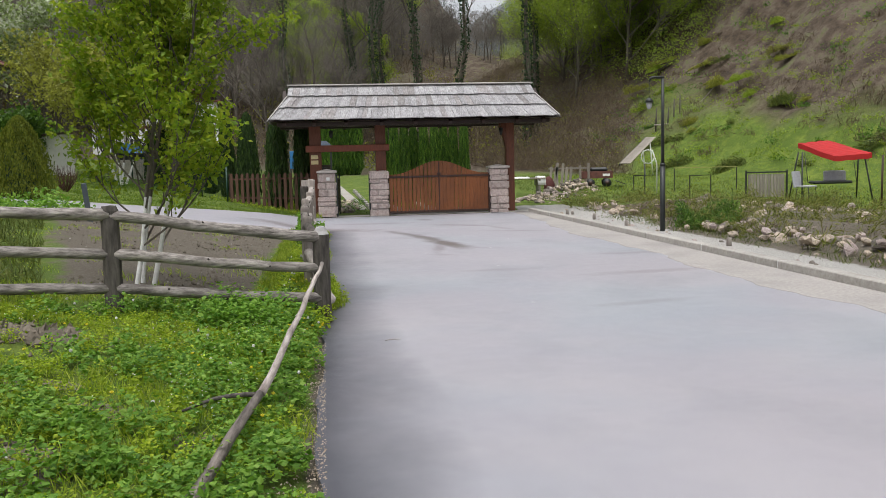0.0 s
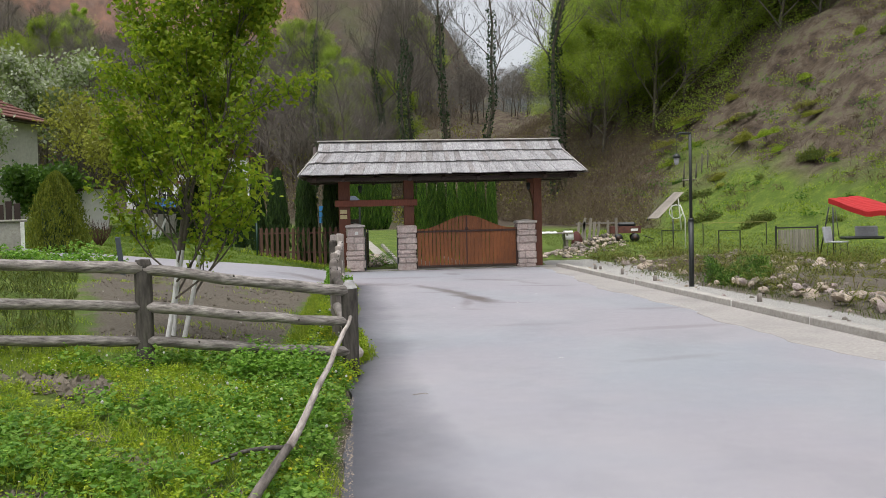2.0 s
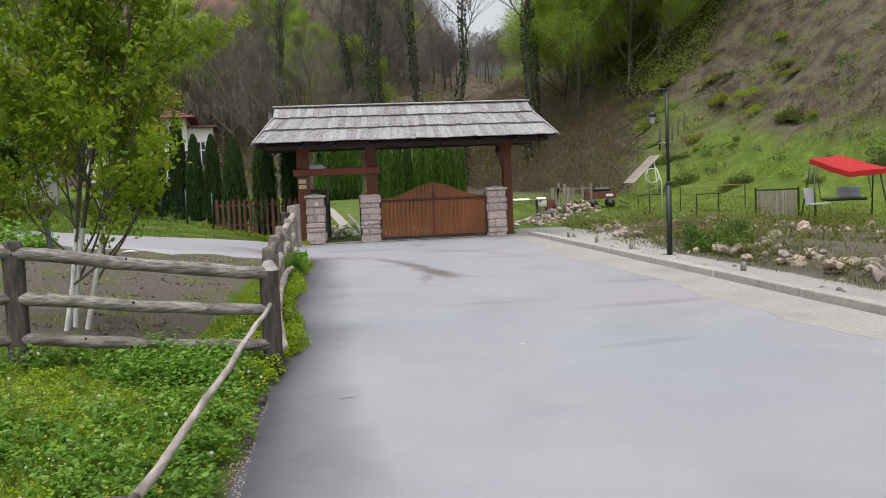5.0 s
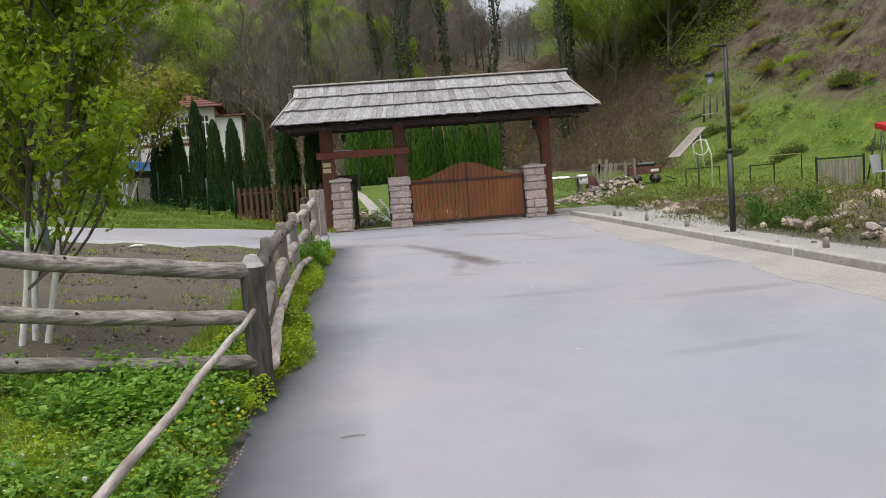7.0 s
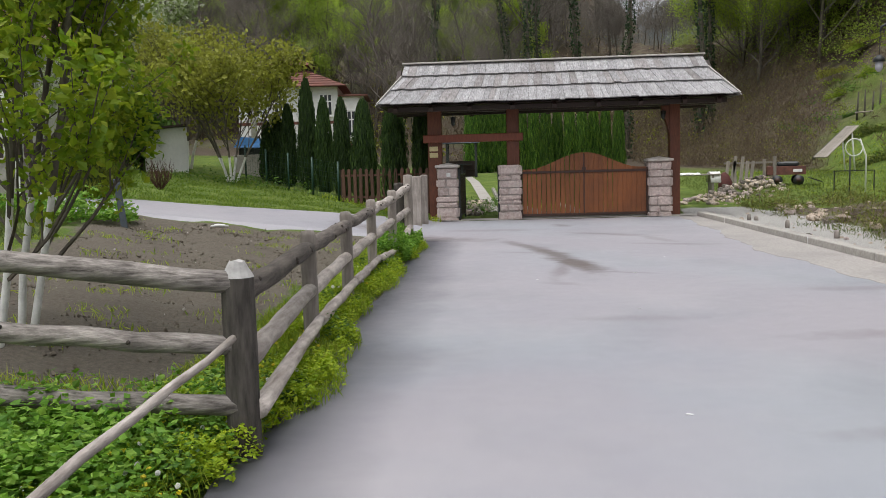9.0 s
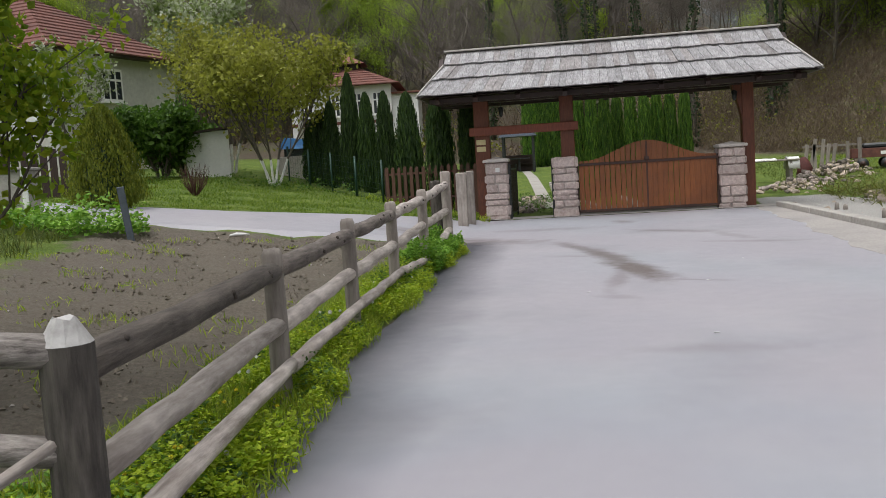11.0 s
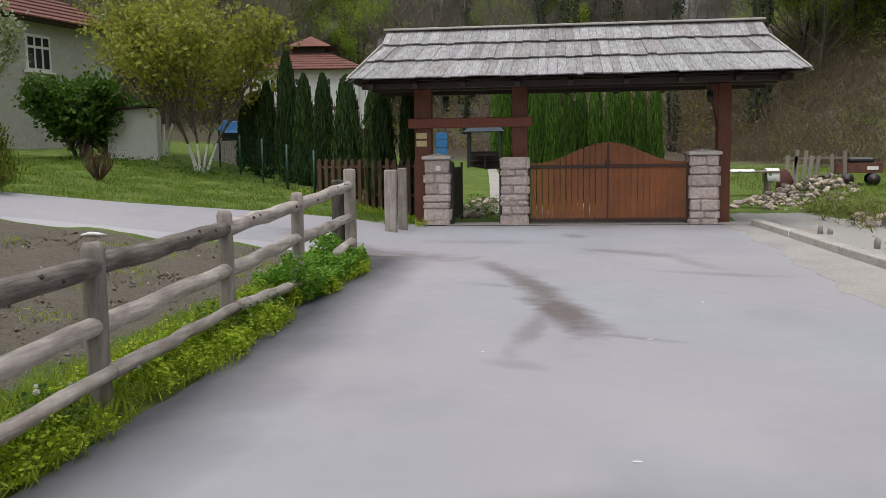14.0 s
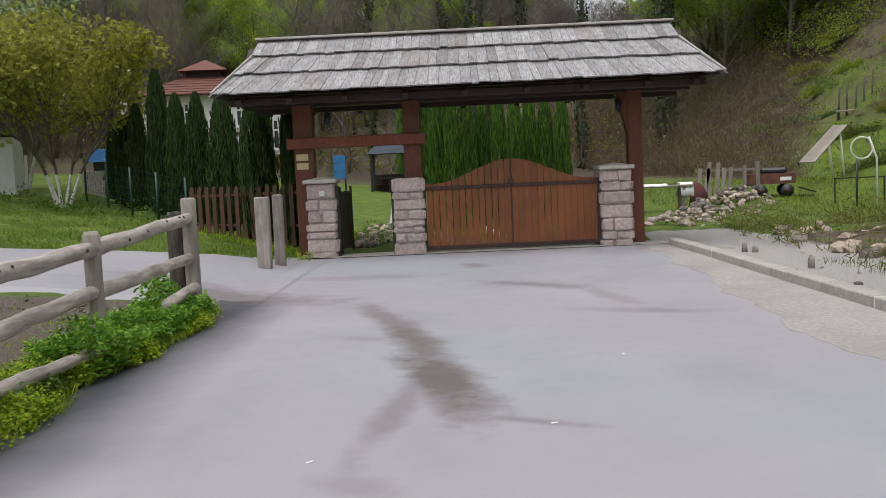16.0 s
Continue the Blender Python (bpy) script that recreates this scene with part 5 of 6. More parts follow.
weed_clumps(24, 420, (-1.95, -1.1), (-18.3, -6.3), lambda x, y, r: (x < edge(y) - 0.06) & (patch(x, y, 1.1, 3.0) + r.normal(0, 0.3, len(x)) > 0.1), 70, 0.12, 0.2, 0.024, BUSH, "dark_weeds", "darker leafy weeds in tufts under the rails")
verge(3, 36000, (-2.3, -1.05), (-17.9, -6.3), lambda x, y, r: (x < edge(y) + 0.1 - r.exponential(0.08, len(x))) & (x > -2.25 + r.exponential(0.12, len(x))), 0.008, 14, GRASS, "fence_grass", "green grass under the log fence", 0.02, 0.09)
verge(14, 15000, (-2.0, -1.42), (-9.6, -6.7), lambda x, y, r: r.random(len(x)) < 0.9, 0.03, 1.7, WEED, "nettles", "tall dark green weeds at the fence end", 0.05, 0.42, 0.5, 0.0)
verge(5, 50000, (-16, -1.8), (-6, 7), lambda x, y, r: (y > np.interp(x, [-22, -13, -8.7, -6.5, -4.2, -2.5], [-8.4, -5.1, -3.8, -3.05, -1.5, -0.8]) + 0.05) & (y < 3.4 - 0.87 * (x + 4.9)) & ((x < -2.0) | (y < 0)), 0.012, 9, LAWN, "lawn_grass", "short bright green lawn beyond the lane", 0.0, 0.06)
verge(6, 16000, (-12, -5.5), (-9.2, -5.2), lambda x, y, r: (y < np.interp(x, [-13, -9, -6.3], [-8.8, -7.5, -6.8])) & (x < -6.4 + 0.3 * np.sin(y * 3)) & (y > -9.2 - 0.3 * (x + 6)), 0.065, 1.5, WEED, "garden_plants", "leafy green garden plants beside the lane", 0.05, 0.5, 0.6, 0.0)
verge(7, 9000, (-6.5, -2.3), (-16.8, -7), lambda x, y, r: patch(x, y, 1.7, 3) > 0.42, 0.01, 8, GRASS, "bed_grass", "sparse grass tufts in the dug bed", 0.0, 0.05)
verge(8, 60000, (5.9, 20), (-20, 20), lambda x, y, r: (patch(x, y, 0.6, 1.0) > -0.5) & ((x > 6.6) | (y < -4)) & ((x < 11) | (r.random(len(x)) < 0.5)), 0.011, 15, MEADOW, "meadow_grass", "rough meadow grass beyond the kerb", 0.0, 0.12)
verge(9, 60000, (6.4, 12.5), (-18, 2.5), lambda x, y, r: patch(x, y, 0.8, 4.0) + r.normal(0, .25, len(x)) > 0.15, 0.02, 9, BANKWEED, "bank_weeds", "dull green weeds among the bank stones", 0.02, 0.55, 0.3, 0.1)
verge(16, 12000, (6.3, 12.5), (-18, 2), lambda x, y, r: patch(x, y, 0.9, 2.5) + r.normal(0, .3, len(x)) > 0.0, 0.012, 16, SCRUB, "dry_stalks", "dry brown stalks among the bank stones", 0.02, 0.4, 0.0, 0.35)
verge(10, 6000, (6.4, 7.6), (-9.3, -7.6), lambda x, y, r: np.hypot(x - 7, y + 8.4) < 0.75, 0.02, 9, HEDGE, "lavender_bush", "low dark green bush behind the street lamp", 0.0, 0.5, 0.0, 0.3)
verge(11, 5200, (-3.4, 4), (2.2, 4.3), lambda x, y, r: (x < -1.0) | (x > 0.5), 0.03, 6, GRASS, "yard_grass", "grass behind the gate", 0.0, 0.08)

verge(12, 5200, (-5.2, -1.5), (-1.2, 3.2), lambda x, y, r: (np.abs((y - 0.3) + 0.876 * (x + 1.62)) < 0.28 + r.exponential(0.1, len(x))) | (np.hypot(x + 1.35, y + 0.5) < 0.4), 0.02, 8, GRASS, "fence_foot_grass", "green tufts along the foot of the picket fence", 0.0, 0.12)
verge(13, 22000, (-12, -4.2), (-18.6, -8.6), lambda x, y, r: (in_bed(x, y) < 0.4) & (y > -18.0 + 0.17 * (x + 4)) & (patch(x, y, 0.7, 5.0) > -0.6), 0.014, 13, MEADOW, "garden_grass", "rough grass beside the dug bed", 0.0, 0.2)
verge(15, 20000, (9.5, 21), (-8, 19), lambda x, y, r: r.random(len(x)) < 0.9, 0.012, 11, GRASS, "yard_lawn", "bright green meadow lawn by the hillside", 0.0, 0.07)


verge(19, 1500, (-4.6, -1.5), (-24, -18.2), lambda x, y, r: (x < edge(y) - 0.05) & (patch(x, y, 1.2, 4.0) > 0.1), 0.011, 1.2, FLUFF, "clover_blossom", "tiny white blossoms scattered over the verge", 0.1, 0.2, 0.6, 0.0)
verge(17, 3500, (-1.1, -0.02), (1.3, 5.2), lambda x, y, r: patch(x, y, 2.2, 1.0) + r.normal(0, .3, len(x)) > -0.1, 0.03, 1.6, BUSH, "rockery_plants", "low dark green plants among the rockery stones", 0.02, 0.22, 0.4, 0.0)


def flowers():
    r = random.Random(12)
    stem = Shape().tube([(0, 0, 0), (0.01, 0, 0.12), (0, 0.01, 0.22)], [0.004, 0.003, 0.003], 5).mesh("stem", WEED)
    rg = np.random.default_rng(3)
    d = rg.normal(size=(150, 3))
    d /= np.linalg.norm(d, axis=1)[:, None]
    puff = leaf_mesh("head", d * 0.02 + np.array([0, 0, 0.23]), 0.013, FLUFF, 1.2, 0, 4)
    d2 = rg.normal(size=(60, 3)) * np.array([1, 1, 0.25])
    d2 /= np.linalg.norm(d2, axis=1)[:, None]
    yell = leaf_mesh("head", d2 * 0.016 + np.array([0, 0, 0.2]), 0.016, PETAL, 1.8, 0, 5)
    for kind, n in (("clock", 52), ("yellow", 72)):
        first = None
        for i in range(n):
            if i % 3:
                x, y = r.uniform(-4.2, -1.5), r.uniform(-23.5, -17.7)
            else:
                x, y = r.uniform(-1.95, -1.55), r.uniform(-18.5, -11)
            if i % 2 and (kind == "yellow" or i % 4 == 1):
                x, y = r.uniform(-1.85, -1.4), r.uniform(-19.2, -15.5)
            m = pose(x, y, float(height(x, y)) + r.uniform(0.02, 0.1), r.uniform(-12, 12), r.uniform(-12, 12), r.uniform(0, 360)) @ Matrix.Scale(0.68 if kind == "clock" else 0.66, 4)
            if first is None:
                first = thing("dandelion", "white dandelion seed head in the verge" if kind == "clock" else "yellow dandelion flower in the verge", "flower", at=m, group="dandelion seed heads" if kind == "clock" else "yellow dandelions")
                part("stem", stem, None, first)
                part("head", puff if kind == "clock" else yell, None, first)
            else:
                copy_thing(first, m)


flowers()


def clods():
    r = np.random.default_rng(17)
    x, y = r.uniform(-6.6, -2.3, 5000), r.uniform(-17, -6.2, 5000)
    ok = in_bed(x, y) > 0.55
    x, y = x[ok], y[ok]
    c = np.stack([x, y, height(x, y) - 0.016 + 0.03 * np.sin(y * 7 + 1.5 * np.sin(x * 1.3))], 1)
    thing("soil_clods", "crumbled clods of dug brown soil", "soil", clod_mesh("soil_clods", c, r.uniform(0.008, 0.03, len(c)) * r.uniform(0.5, 1, len(c)), SOIL, 3), kind="stuff")
    thing("pebbles", "pale pebbles scattered over the dug soil", "stones", clod_mesh("pebbles", c[::60] + np.array([0.05, 0.04, 0.015]), 0.013, CAP, 4), kind="stuff")
    x, y = r.uniform(-4.8, -1.8, 9000), r.uniform(-23.6, -20.2, 9000)
    ok = worn(x, y) > 0.5
    c = np.stack([x[ok], y[ok], height(x[ok], y[ok]) + 0.005], 1)
    thing("bare_earth_crumbs", "crumbled brown earth in the worn verge", "soil", clod_mesh("bare_earth_crumbs", c, 0.017, SOIL, 7), kind="stuff")
    x, y = r.normal(-3.8, 0.4, 260), r.normal(-19.3, 0.22, 260)
    c = np.stack([x, y, height(x, y) + 0.01], 1)
    thing("soil_heap", "loose brown soil in a small hollow of the verge", "soil", clod_mesh("soil_heap", c, 0.04, SOIL, 5), kind="stuff")
    x, y = -1.4 - r.exponential(0.09, 1900), -18.8 - r.uniform(0, 1, 1900) ** 0.7 * 6
    c = np.stack([x, y, height(x, y)], 1)
    thing("edge_gravel", "sandy crumbs along the asphalt edge", "gravel", clod_mesh("edge_gravel", c, 0.006, PALEROCK, 6), kind="stuff")


clods()


# ---- right-hand side: lamp, stones, yard things ----
def build_lamp():
    l = thing("street_lamp", "slim black steel lamp post with a hanging lantern", "street lamp", at=pose(5.79, -8.8, 0))
    part("base_tube", Shape().tube([(0, 0, -0.2), (0, 0, 1.42)], [0.055, 0.055], 12), METAL, l)
    part("collar", Shape().tube([(0, 0, 1.4), (0, 0, 1.46)], [0.062, 0.05], 12), METAL, l)
    part("pole", Shape().tube([(0, 0, 1.44), (0, 0, 3.24)], [0.034, 0.032], 10), METAL, l)
    part("arm", Shape().tube([(0.02, 0, 3.26), (-0.22, 0, 3.27), (-0.28, 0, 3.24), (-0.29, 0, 3.17)], [0.026, 0.024, 0.02, 0.014], 8), METAL, l)
    part("hanger", Shape().tube([(-0.29, 0, 3.18), (-0.3, 0, 2.83)], [0.004, 0.004], 5), METAL, l)
    part("lantern_cap", Shape().tube([(-0.3, 0, 2.84), (-0.3, 0, 2.8), (-0.3, 0, 2.74)], [0.025, 0.07, 0.09], 12), METAL, l)
    part("lantern_glass", Shape().tube([(-0.3, 0, 2.74), (-0.3, 0, 2.64), (-0.3, 0, 2.6)], [0.06, 0.05, 0.025], 10), GREYCLOTH, l, "frosted lantern glass")


build_lamp()




def rock_mesh(seed):
    rng = random.Random(seed)
    bm = bmesh.new()
    bmesh.ops.create_icosphere(bm, subdivisions=1, radius=1)
    sx, sy, sz = rng.uniform(0.8, 1.3), rng.uniform(0.7, 1.1), rng.uniform(0.45, 0.75)
    for v in bm.verts:
        k = rng.uniform(0.78, 1.15)
        v.co = Vector((v.co.x * sx * k, v.co.y * sy * k, v.co.z * sz * k))
    me = bpy.data.meshes.new("stone")
    bm.to_mesh(me)
    bm.free()
    me.materials.append((STONE, PALEROCK, PALEROCK, RUBBLE)[seed % 4])
    return me


ROCKS = [rock_mesh(200 + i) for i in range(8)]


def rocks(name, label, n, seed, place):
    r = random.Random(seed)
    p = thing(name, label, "stones")
    for i in range(n):
        x, y, lift, s = place(r)
        part("stone", ROCKS[r.randrange(8)], None, p).matrix_local = pose(x, y, float(height(x, y)) + lift, r.uniform(-30, 30), r.uniform(-30, 30), r.uniform(0, 360)) @ Matrix.Scale(s, 4)


def in_pile(r):
    u = r.random()
    w = r.gauss(0, 0.45)
    return 5.5 + 4.2 * u + w * 0.75, 3.0 + 6.8 * u - w * 0.65, max(0, 0.34 - abs(w) * 0.5) * r.uniform(0.2, 1.0) * (0.6 + u), r.uniform(0.05, 0.14)


def in_bank(r):
    y = r.uniform(-18, 1.0)
    u = r.random() ** 0.8
    x = 6.5 + 4.8 * u
    if r.random() < 0.25:
        x, y = r.uniform(6.2, 7.4), r.uniform(-18, -9)
    return x, y, 0.08 + 0.22 * u * r.random(), r.uniform(0.06, 0.2)


rocks("rubble_heap", "heap of pale quarried stones beside the gate", 290, 41, in_pile)
rocks("stone_bank", "loose bank of rough stones overgrown with weeds", 290, 42, in_bank)
rocks("rockery", "low rockery of brown stones behind the wicket gate", 80, 44, lambda r: (r.uniform(-1.0, -0.3), r.uniform(1.6, 5.5), r.uniform(0, 0.1), r.uniform(0.06, 0.14)))
rocks("loose_stones", "small stones scattered behind the kerb", 60, 43, lambda r: (r.uniform(5.3, 6.8), r.uniform(-19, 1.5), 0.0, r.uniform(0.02, 0.07)))


def stumps():
    r = random.Random(4)
    for x, y, h in ((5.55, -2.2, 0.14), (5.68, -2.3, 0.1), (5.6, -4.6, 0.16), (5.62, -7.0, 0.14), (5.65, -12.2, 0.15)):
        s = Shape().tube([(0, 0, -0.05), (0, 0, h * 0.7), (0.01, 0, h)], [0.05, 0.045, 0.03], 7, True, 0.12, r)
        thing("wooden_stub", "short cut-off wooden stub behind the kerb", "stub", s, LOGZ, pose(x, y, 0), group="stubs behind the kerb")


stumps()


def build_trailer():
    t = thing("farm_trailer", "small faded red two-wheeled farm trailer on the meadow", "trailer", at=pose(10.3, 9.6, float(height(10.3, 9.6)), 0, 0, -14) @ Matrix.Scale(0.74, 4))
    part("bed", Shape().box((-0.95, -0.6, 0.5), (0.75, 0.6, 0.56), None, 0.01), RUST, t)
    body = surface("faded red paint", (0.07, 0.026, 0.02), (0.14, 0.05, 0.038), 9, 0.7, 0.2, (0.2, 0.08, 0.05), 2.0)
    for a, b in (((-0.95, -0.62, 0.5), (0.75, -0.58, 0.9)), ((-0.95, 0.58, 0.5), (0.75, 0.62, 0.9)), ((-0.97, -0.6, 0.5), (-0.93, 0.6, 0.9)), ((0.73, -0.6, 0.5), (0.77, 0.6, 0.9))):
        part("side_board", Shape().box(a, b, None, 0.008), body, t)
    part("plate", Shape().box((0.2, -0.645, 0.62), (0.6, -0.625, 0.76)), WHITE, t, "white plate")
    for x in (-0.5, 0.45):
        for y in (-0.62, 0.62):
            w = part("wheel", Shape().tube([(x, y - 0.07, 0.24), (x, y + 0.07, 0.24)], [0.24, 0.24], 16), METAL, t)
            part("rim", Shape().tube([(x, y - 0.08, 0.24), (x, y + 0.08, 0.24)], [0.12, 0.12], 12), RUST, w)
    part("drawbar", Shape().tube([(-0.9, 0, 0.5), (-1.7, 0, 0.3)], [0.04, 0.04], 8), RUST, t)
    part("tailboard", Shape().box((0.8, -0.6, 0.62), (1.35, 0.6, 0.66), Matrix.Rotation(radians(20), 4, "Y")), METAL, t, "dark lowered tailboard")
    part("load", Shape().box((-0.5, -0.35, 0.88), (0.5, 0.35, 1.12), None, 0.08), METAL, t, "dark covered load")


build_trailer()


def build_stakes():
    r = random.Random(14)
    f = thing("board_fence", "short run of old upright grey boards by the slope", "fence", at=pose(8.55, 9.3, float(height(8.55, 9.3))))
    for i in range(6):
        x = -0.5 + i * 0.17
        h = 0.95 + r.uniform(-0.12, 0.2)
        part("board", Shape().box((x - .055, -.015, -.05), (x + .055, .015, h), Matrix.Rotation(r.uniform(-.12, .2), 4, "Y"), .004), BOARD, f)
    part("cross_rail", Shape().box((-0.55, .02, .8), (1.2, .06, .87)), BOARD, f)
    part("post", Shape().box((1.15, -.05, -.1), (1.25, .05, 1.05)), BOARD, f)
    part("post", Shape().box((0.8, -.05, -.1), (0.88, .05, 0.95)), BOARD, f)


build_stakes()


def build_upper_stakes():
    x0, y0 = 19.2, 24.0
    r = random.Random(15)
    f = thing("old_stakes", "weathered grey stakes standing on the hillside", "stakes", at=pose(x0, y0, float(height(x0, y0))) @ Matrix.Scale(0.75, 4))
    for i in range(5):
        x = -0.9 + i * 0.5
        part("stake", Shape().tube([(x, 0, -.6), (x + r.uniform(-.1, .1), 0, 1.6 + r.uniform(-.3, .7))], [.07, .05], 7), LOGDARK, f)
    part("fallen_pole", Shape().tube([(-1.1, -.2, -0.1), (1.5, -.2, 0.05)], [.06, .05], 6), BOARD, f)
    part("leaning_pole", Shape().tube([(1.4, 0, 0.1), (4.4, 0.6, 3.0)], [.06, .05], 6), BOARD, f)


build_upper_stakes()


def build_slide():
    """A slanting plank ramp on thin legs."""
    t = thing("plank_ramp", "grey wooden plank ramp leaning up on the grass", "ramp")
    a, b = Vector((12.9, 13.6, 1.3)), Vector((15.6, 17.2, 2.62))
    d = (b - a).normalized()
    side = d.cross(Vector((0, 0, 1))).normalized()
    up = side.cross(d)
    m = Matrix((( d.x, side.x, up.x, a.x), (d.y, side.y, up.y, a.y), (d.z, side.z, up.z, a.z), (0, 0, 0, 1)))
    n = (b - a).length
    for i in range(4):
        part("plank", Shape().box((0, -0.26 + i * 0.13, 0), (n, -0.135 + i * 0.13, 0.04), m, 0.006), BOARD, t)
    part("edge_board", Shape().box((0, -0.3, -0.08), (n, -0.265, 0.03), m), METAL, t)
    for q, k in ((0.8, 0.2), (0.8, -0.2)):
        p = a + d * n * q + side * k
        g = float(height(p.x, p.y))
        part("leg", Shape().tube([(p.x, p.y, p.z), (p.x + 0.25, p.y + 0.2, g - 0.1)], [0.035, 0.035], 6), WHITE, t, "white leg")


build_slide()


def build_hoop():
    x, y = 10.9, 5.4
    t = thing("hoop_frame", "white metal hoop on thin legs standing on the grass", "hoop", at=pose(x, y, float(height(x, y))))
    ring = [(0.26 * math.cos(i * math.pi / 12), 0, 1.42 + 0.26 * math.sin(i * math.pi / 12)) for i in range(25)]
    part("ring", Shape().tube(ring, [0.02] * 25, 6, False), WHITE, t)
    part("leg", Shape().tube([(-0.12, 0, 1.15), (-0.12, 0, -0.2)], [0.025, 0.025], 6), METAL, t)
    part("leg", Shape().tube([(0.17, 0, 1.68), (0.36, 0, 1.15), (0.36, 0, -0.2)], [0.025] * 3, 6), WHITE, t)


build_hoop()


def frame_bench(x, y, w, h, turn, name, label, rail=METAL):
    t = thing(name, label, "frame", at=pose(x, y, float(height(x, y)), 0, 0, turn))
    for a in (-w / 2, w / 2):
        part("leg", Shape().box((a - .014, -.014, -.1), (a + .014, .014, h)), METAL, t)
    part("top_rail", Shape().box((-w / 2 - .02, -.015, h), (w / 2 + .02, .015, h + .028)), rail, t)
    return t


frame_bench(11.4, 6.6, 1.25, 0.62, 0, "steel_frame", "low black steel frame on the grass")
frame_bench(13.6, 6.2, 2.6, 0.9, 0, "rail_frame", "long low rail painted yellow on thin posts", YELLOW)
frame_bench(12.3, 3.8, 0.9, 0.75, 10, "steel_frame", "low black steel frame near the stone bank")


def build_panel():
    x, y = 13.55, 1.3
    t = thing("slatted_panel", "grey slatted wooden panel in a black frame", "panel", at=pose(x, y, float(height(x, y)) + 0.05, 0, 0, -8))
    for i in range(13):
        part("slat", Shape().box((-0.62 + i * 0.096, -.012, .08), (-0.54 + i * 0.096, .012, 0.86), None, .003), BOARD, t)
    for a, b in (((-0.72, -.03, -.1), (-0.67, .03, 1.0)), ((0.67, -.03, -.1), (0.72, .03, 1.0)), ((-0.67, -.025, .9), (0.67, .025, .95))):
        part("frame", Shape().box(a, b, None, .004), METAL, t)


build_panel()


def build_swing():
    x, y = 15.7, 1.0
    t = thing("garden_swing", "garden swing seat with a bright red canvas canopy", "garden swing", at=pose(x, y, float(height(x, y)) + 0.05, 0, 0, -12))
    c = Shape()
    rim = [Vector(q) for q in ((-0.92, 0.5, 1.9), (0.1, 0.62, 1.98), (1.18, -0.45, 1.5), (-0.1, -0.62, 1.42))]
    n = 8
    for drop in (0.0, 0.17):
        for i in range(n + 1):
            for k in range(n + 1):
                q = rim[0].lerp(rim[1], i / n).lerp(rim[3].lerp(rim[2], i / n), k / n)
                bow = 0.05 * math.sin(math.pi * i / n) * math.sin(math.pi * k / n)
                c.v.append((q.x, q.y, q.z - drop - bow + 0.012 * math.sin(i * 2.3 + k)))
    w, m = n + 1, (n + 1) ** 2
    for i in range(n):
        for k in range(n):
            q = i * w + k
            c.f += [(q, q + 1, q + w + 1, q + w), (m + q + w, m + q + w + 1, m + q + 1, m + q)]
        for q, e in ((i * w, w), (i * w + n, w), (i, 1), (n * w + i, 1)):
            c.f.append((q, q + e, m + q + e, m + q))
    part("canopy", c, RED, t, "sagging red canvas canopy")
    for sx in (-1, 1):
        for sy in (-1, 1):
            part("leg", Shape().tube([(sx * 1.0, sy * 0.2, 1.6), (sx * 1.15, sy * 0.7, -.1)], [.025, .025], 7), METAL, t)
    part("seat", Shape().box((-0.65, -0.3, 0.5), (0.65, 0.25, 0.6), None, 0.04), METAL, t)
    part("backrest", Shape().box((-0.1, 0.2, 0.6), (0.65, 0.3, 0.98), Matrix.Rotation(radians(-8), 4, "X"), 0.04), GREYCLOTH, t)
    for sx in (-0.8, 0.8):
        part("hanger", Shape().tube([(sx, 0.2, 1.6), (sx, -0.2, 0.55)], [.012, .012], 5), METAL, t)
    p = thing("slim_post", "thin rusty steel post by the stone bank", "post", Shape().tube([(0, 0, -.1), (0, 0, 1.5)], [.03, .03], 7), RUST, pose(14.6, -3.4, float(height(14.6, -3.4))))
    g = thing("garden_chair", "grey folding garden chair beside the swing", "chair", at=pose(14.6, 0.6, float(height(14.6, 0.6)) + .05, 0, 0, 30))
    part("seat", Shape().box((-.25, -.25, .42), (.25, .22, .47), None, .01), GREYCLOTH, g)
    part("backrest", Shape().box((-.25, .2, .45), (.25, .25, 1.0), Matrix.Rotation(radians(-10), 4, "X"), .01), GREYCLOTH, g)
    for sx in (-.22, .22):
        for sy in (-.2, .2):
            part("leg", Shape().tube([(sx, sy, .43), (sx * 1.1, sy * 1.2, -.05)], [.015, .015], 5), METAL, g)


build_swing()


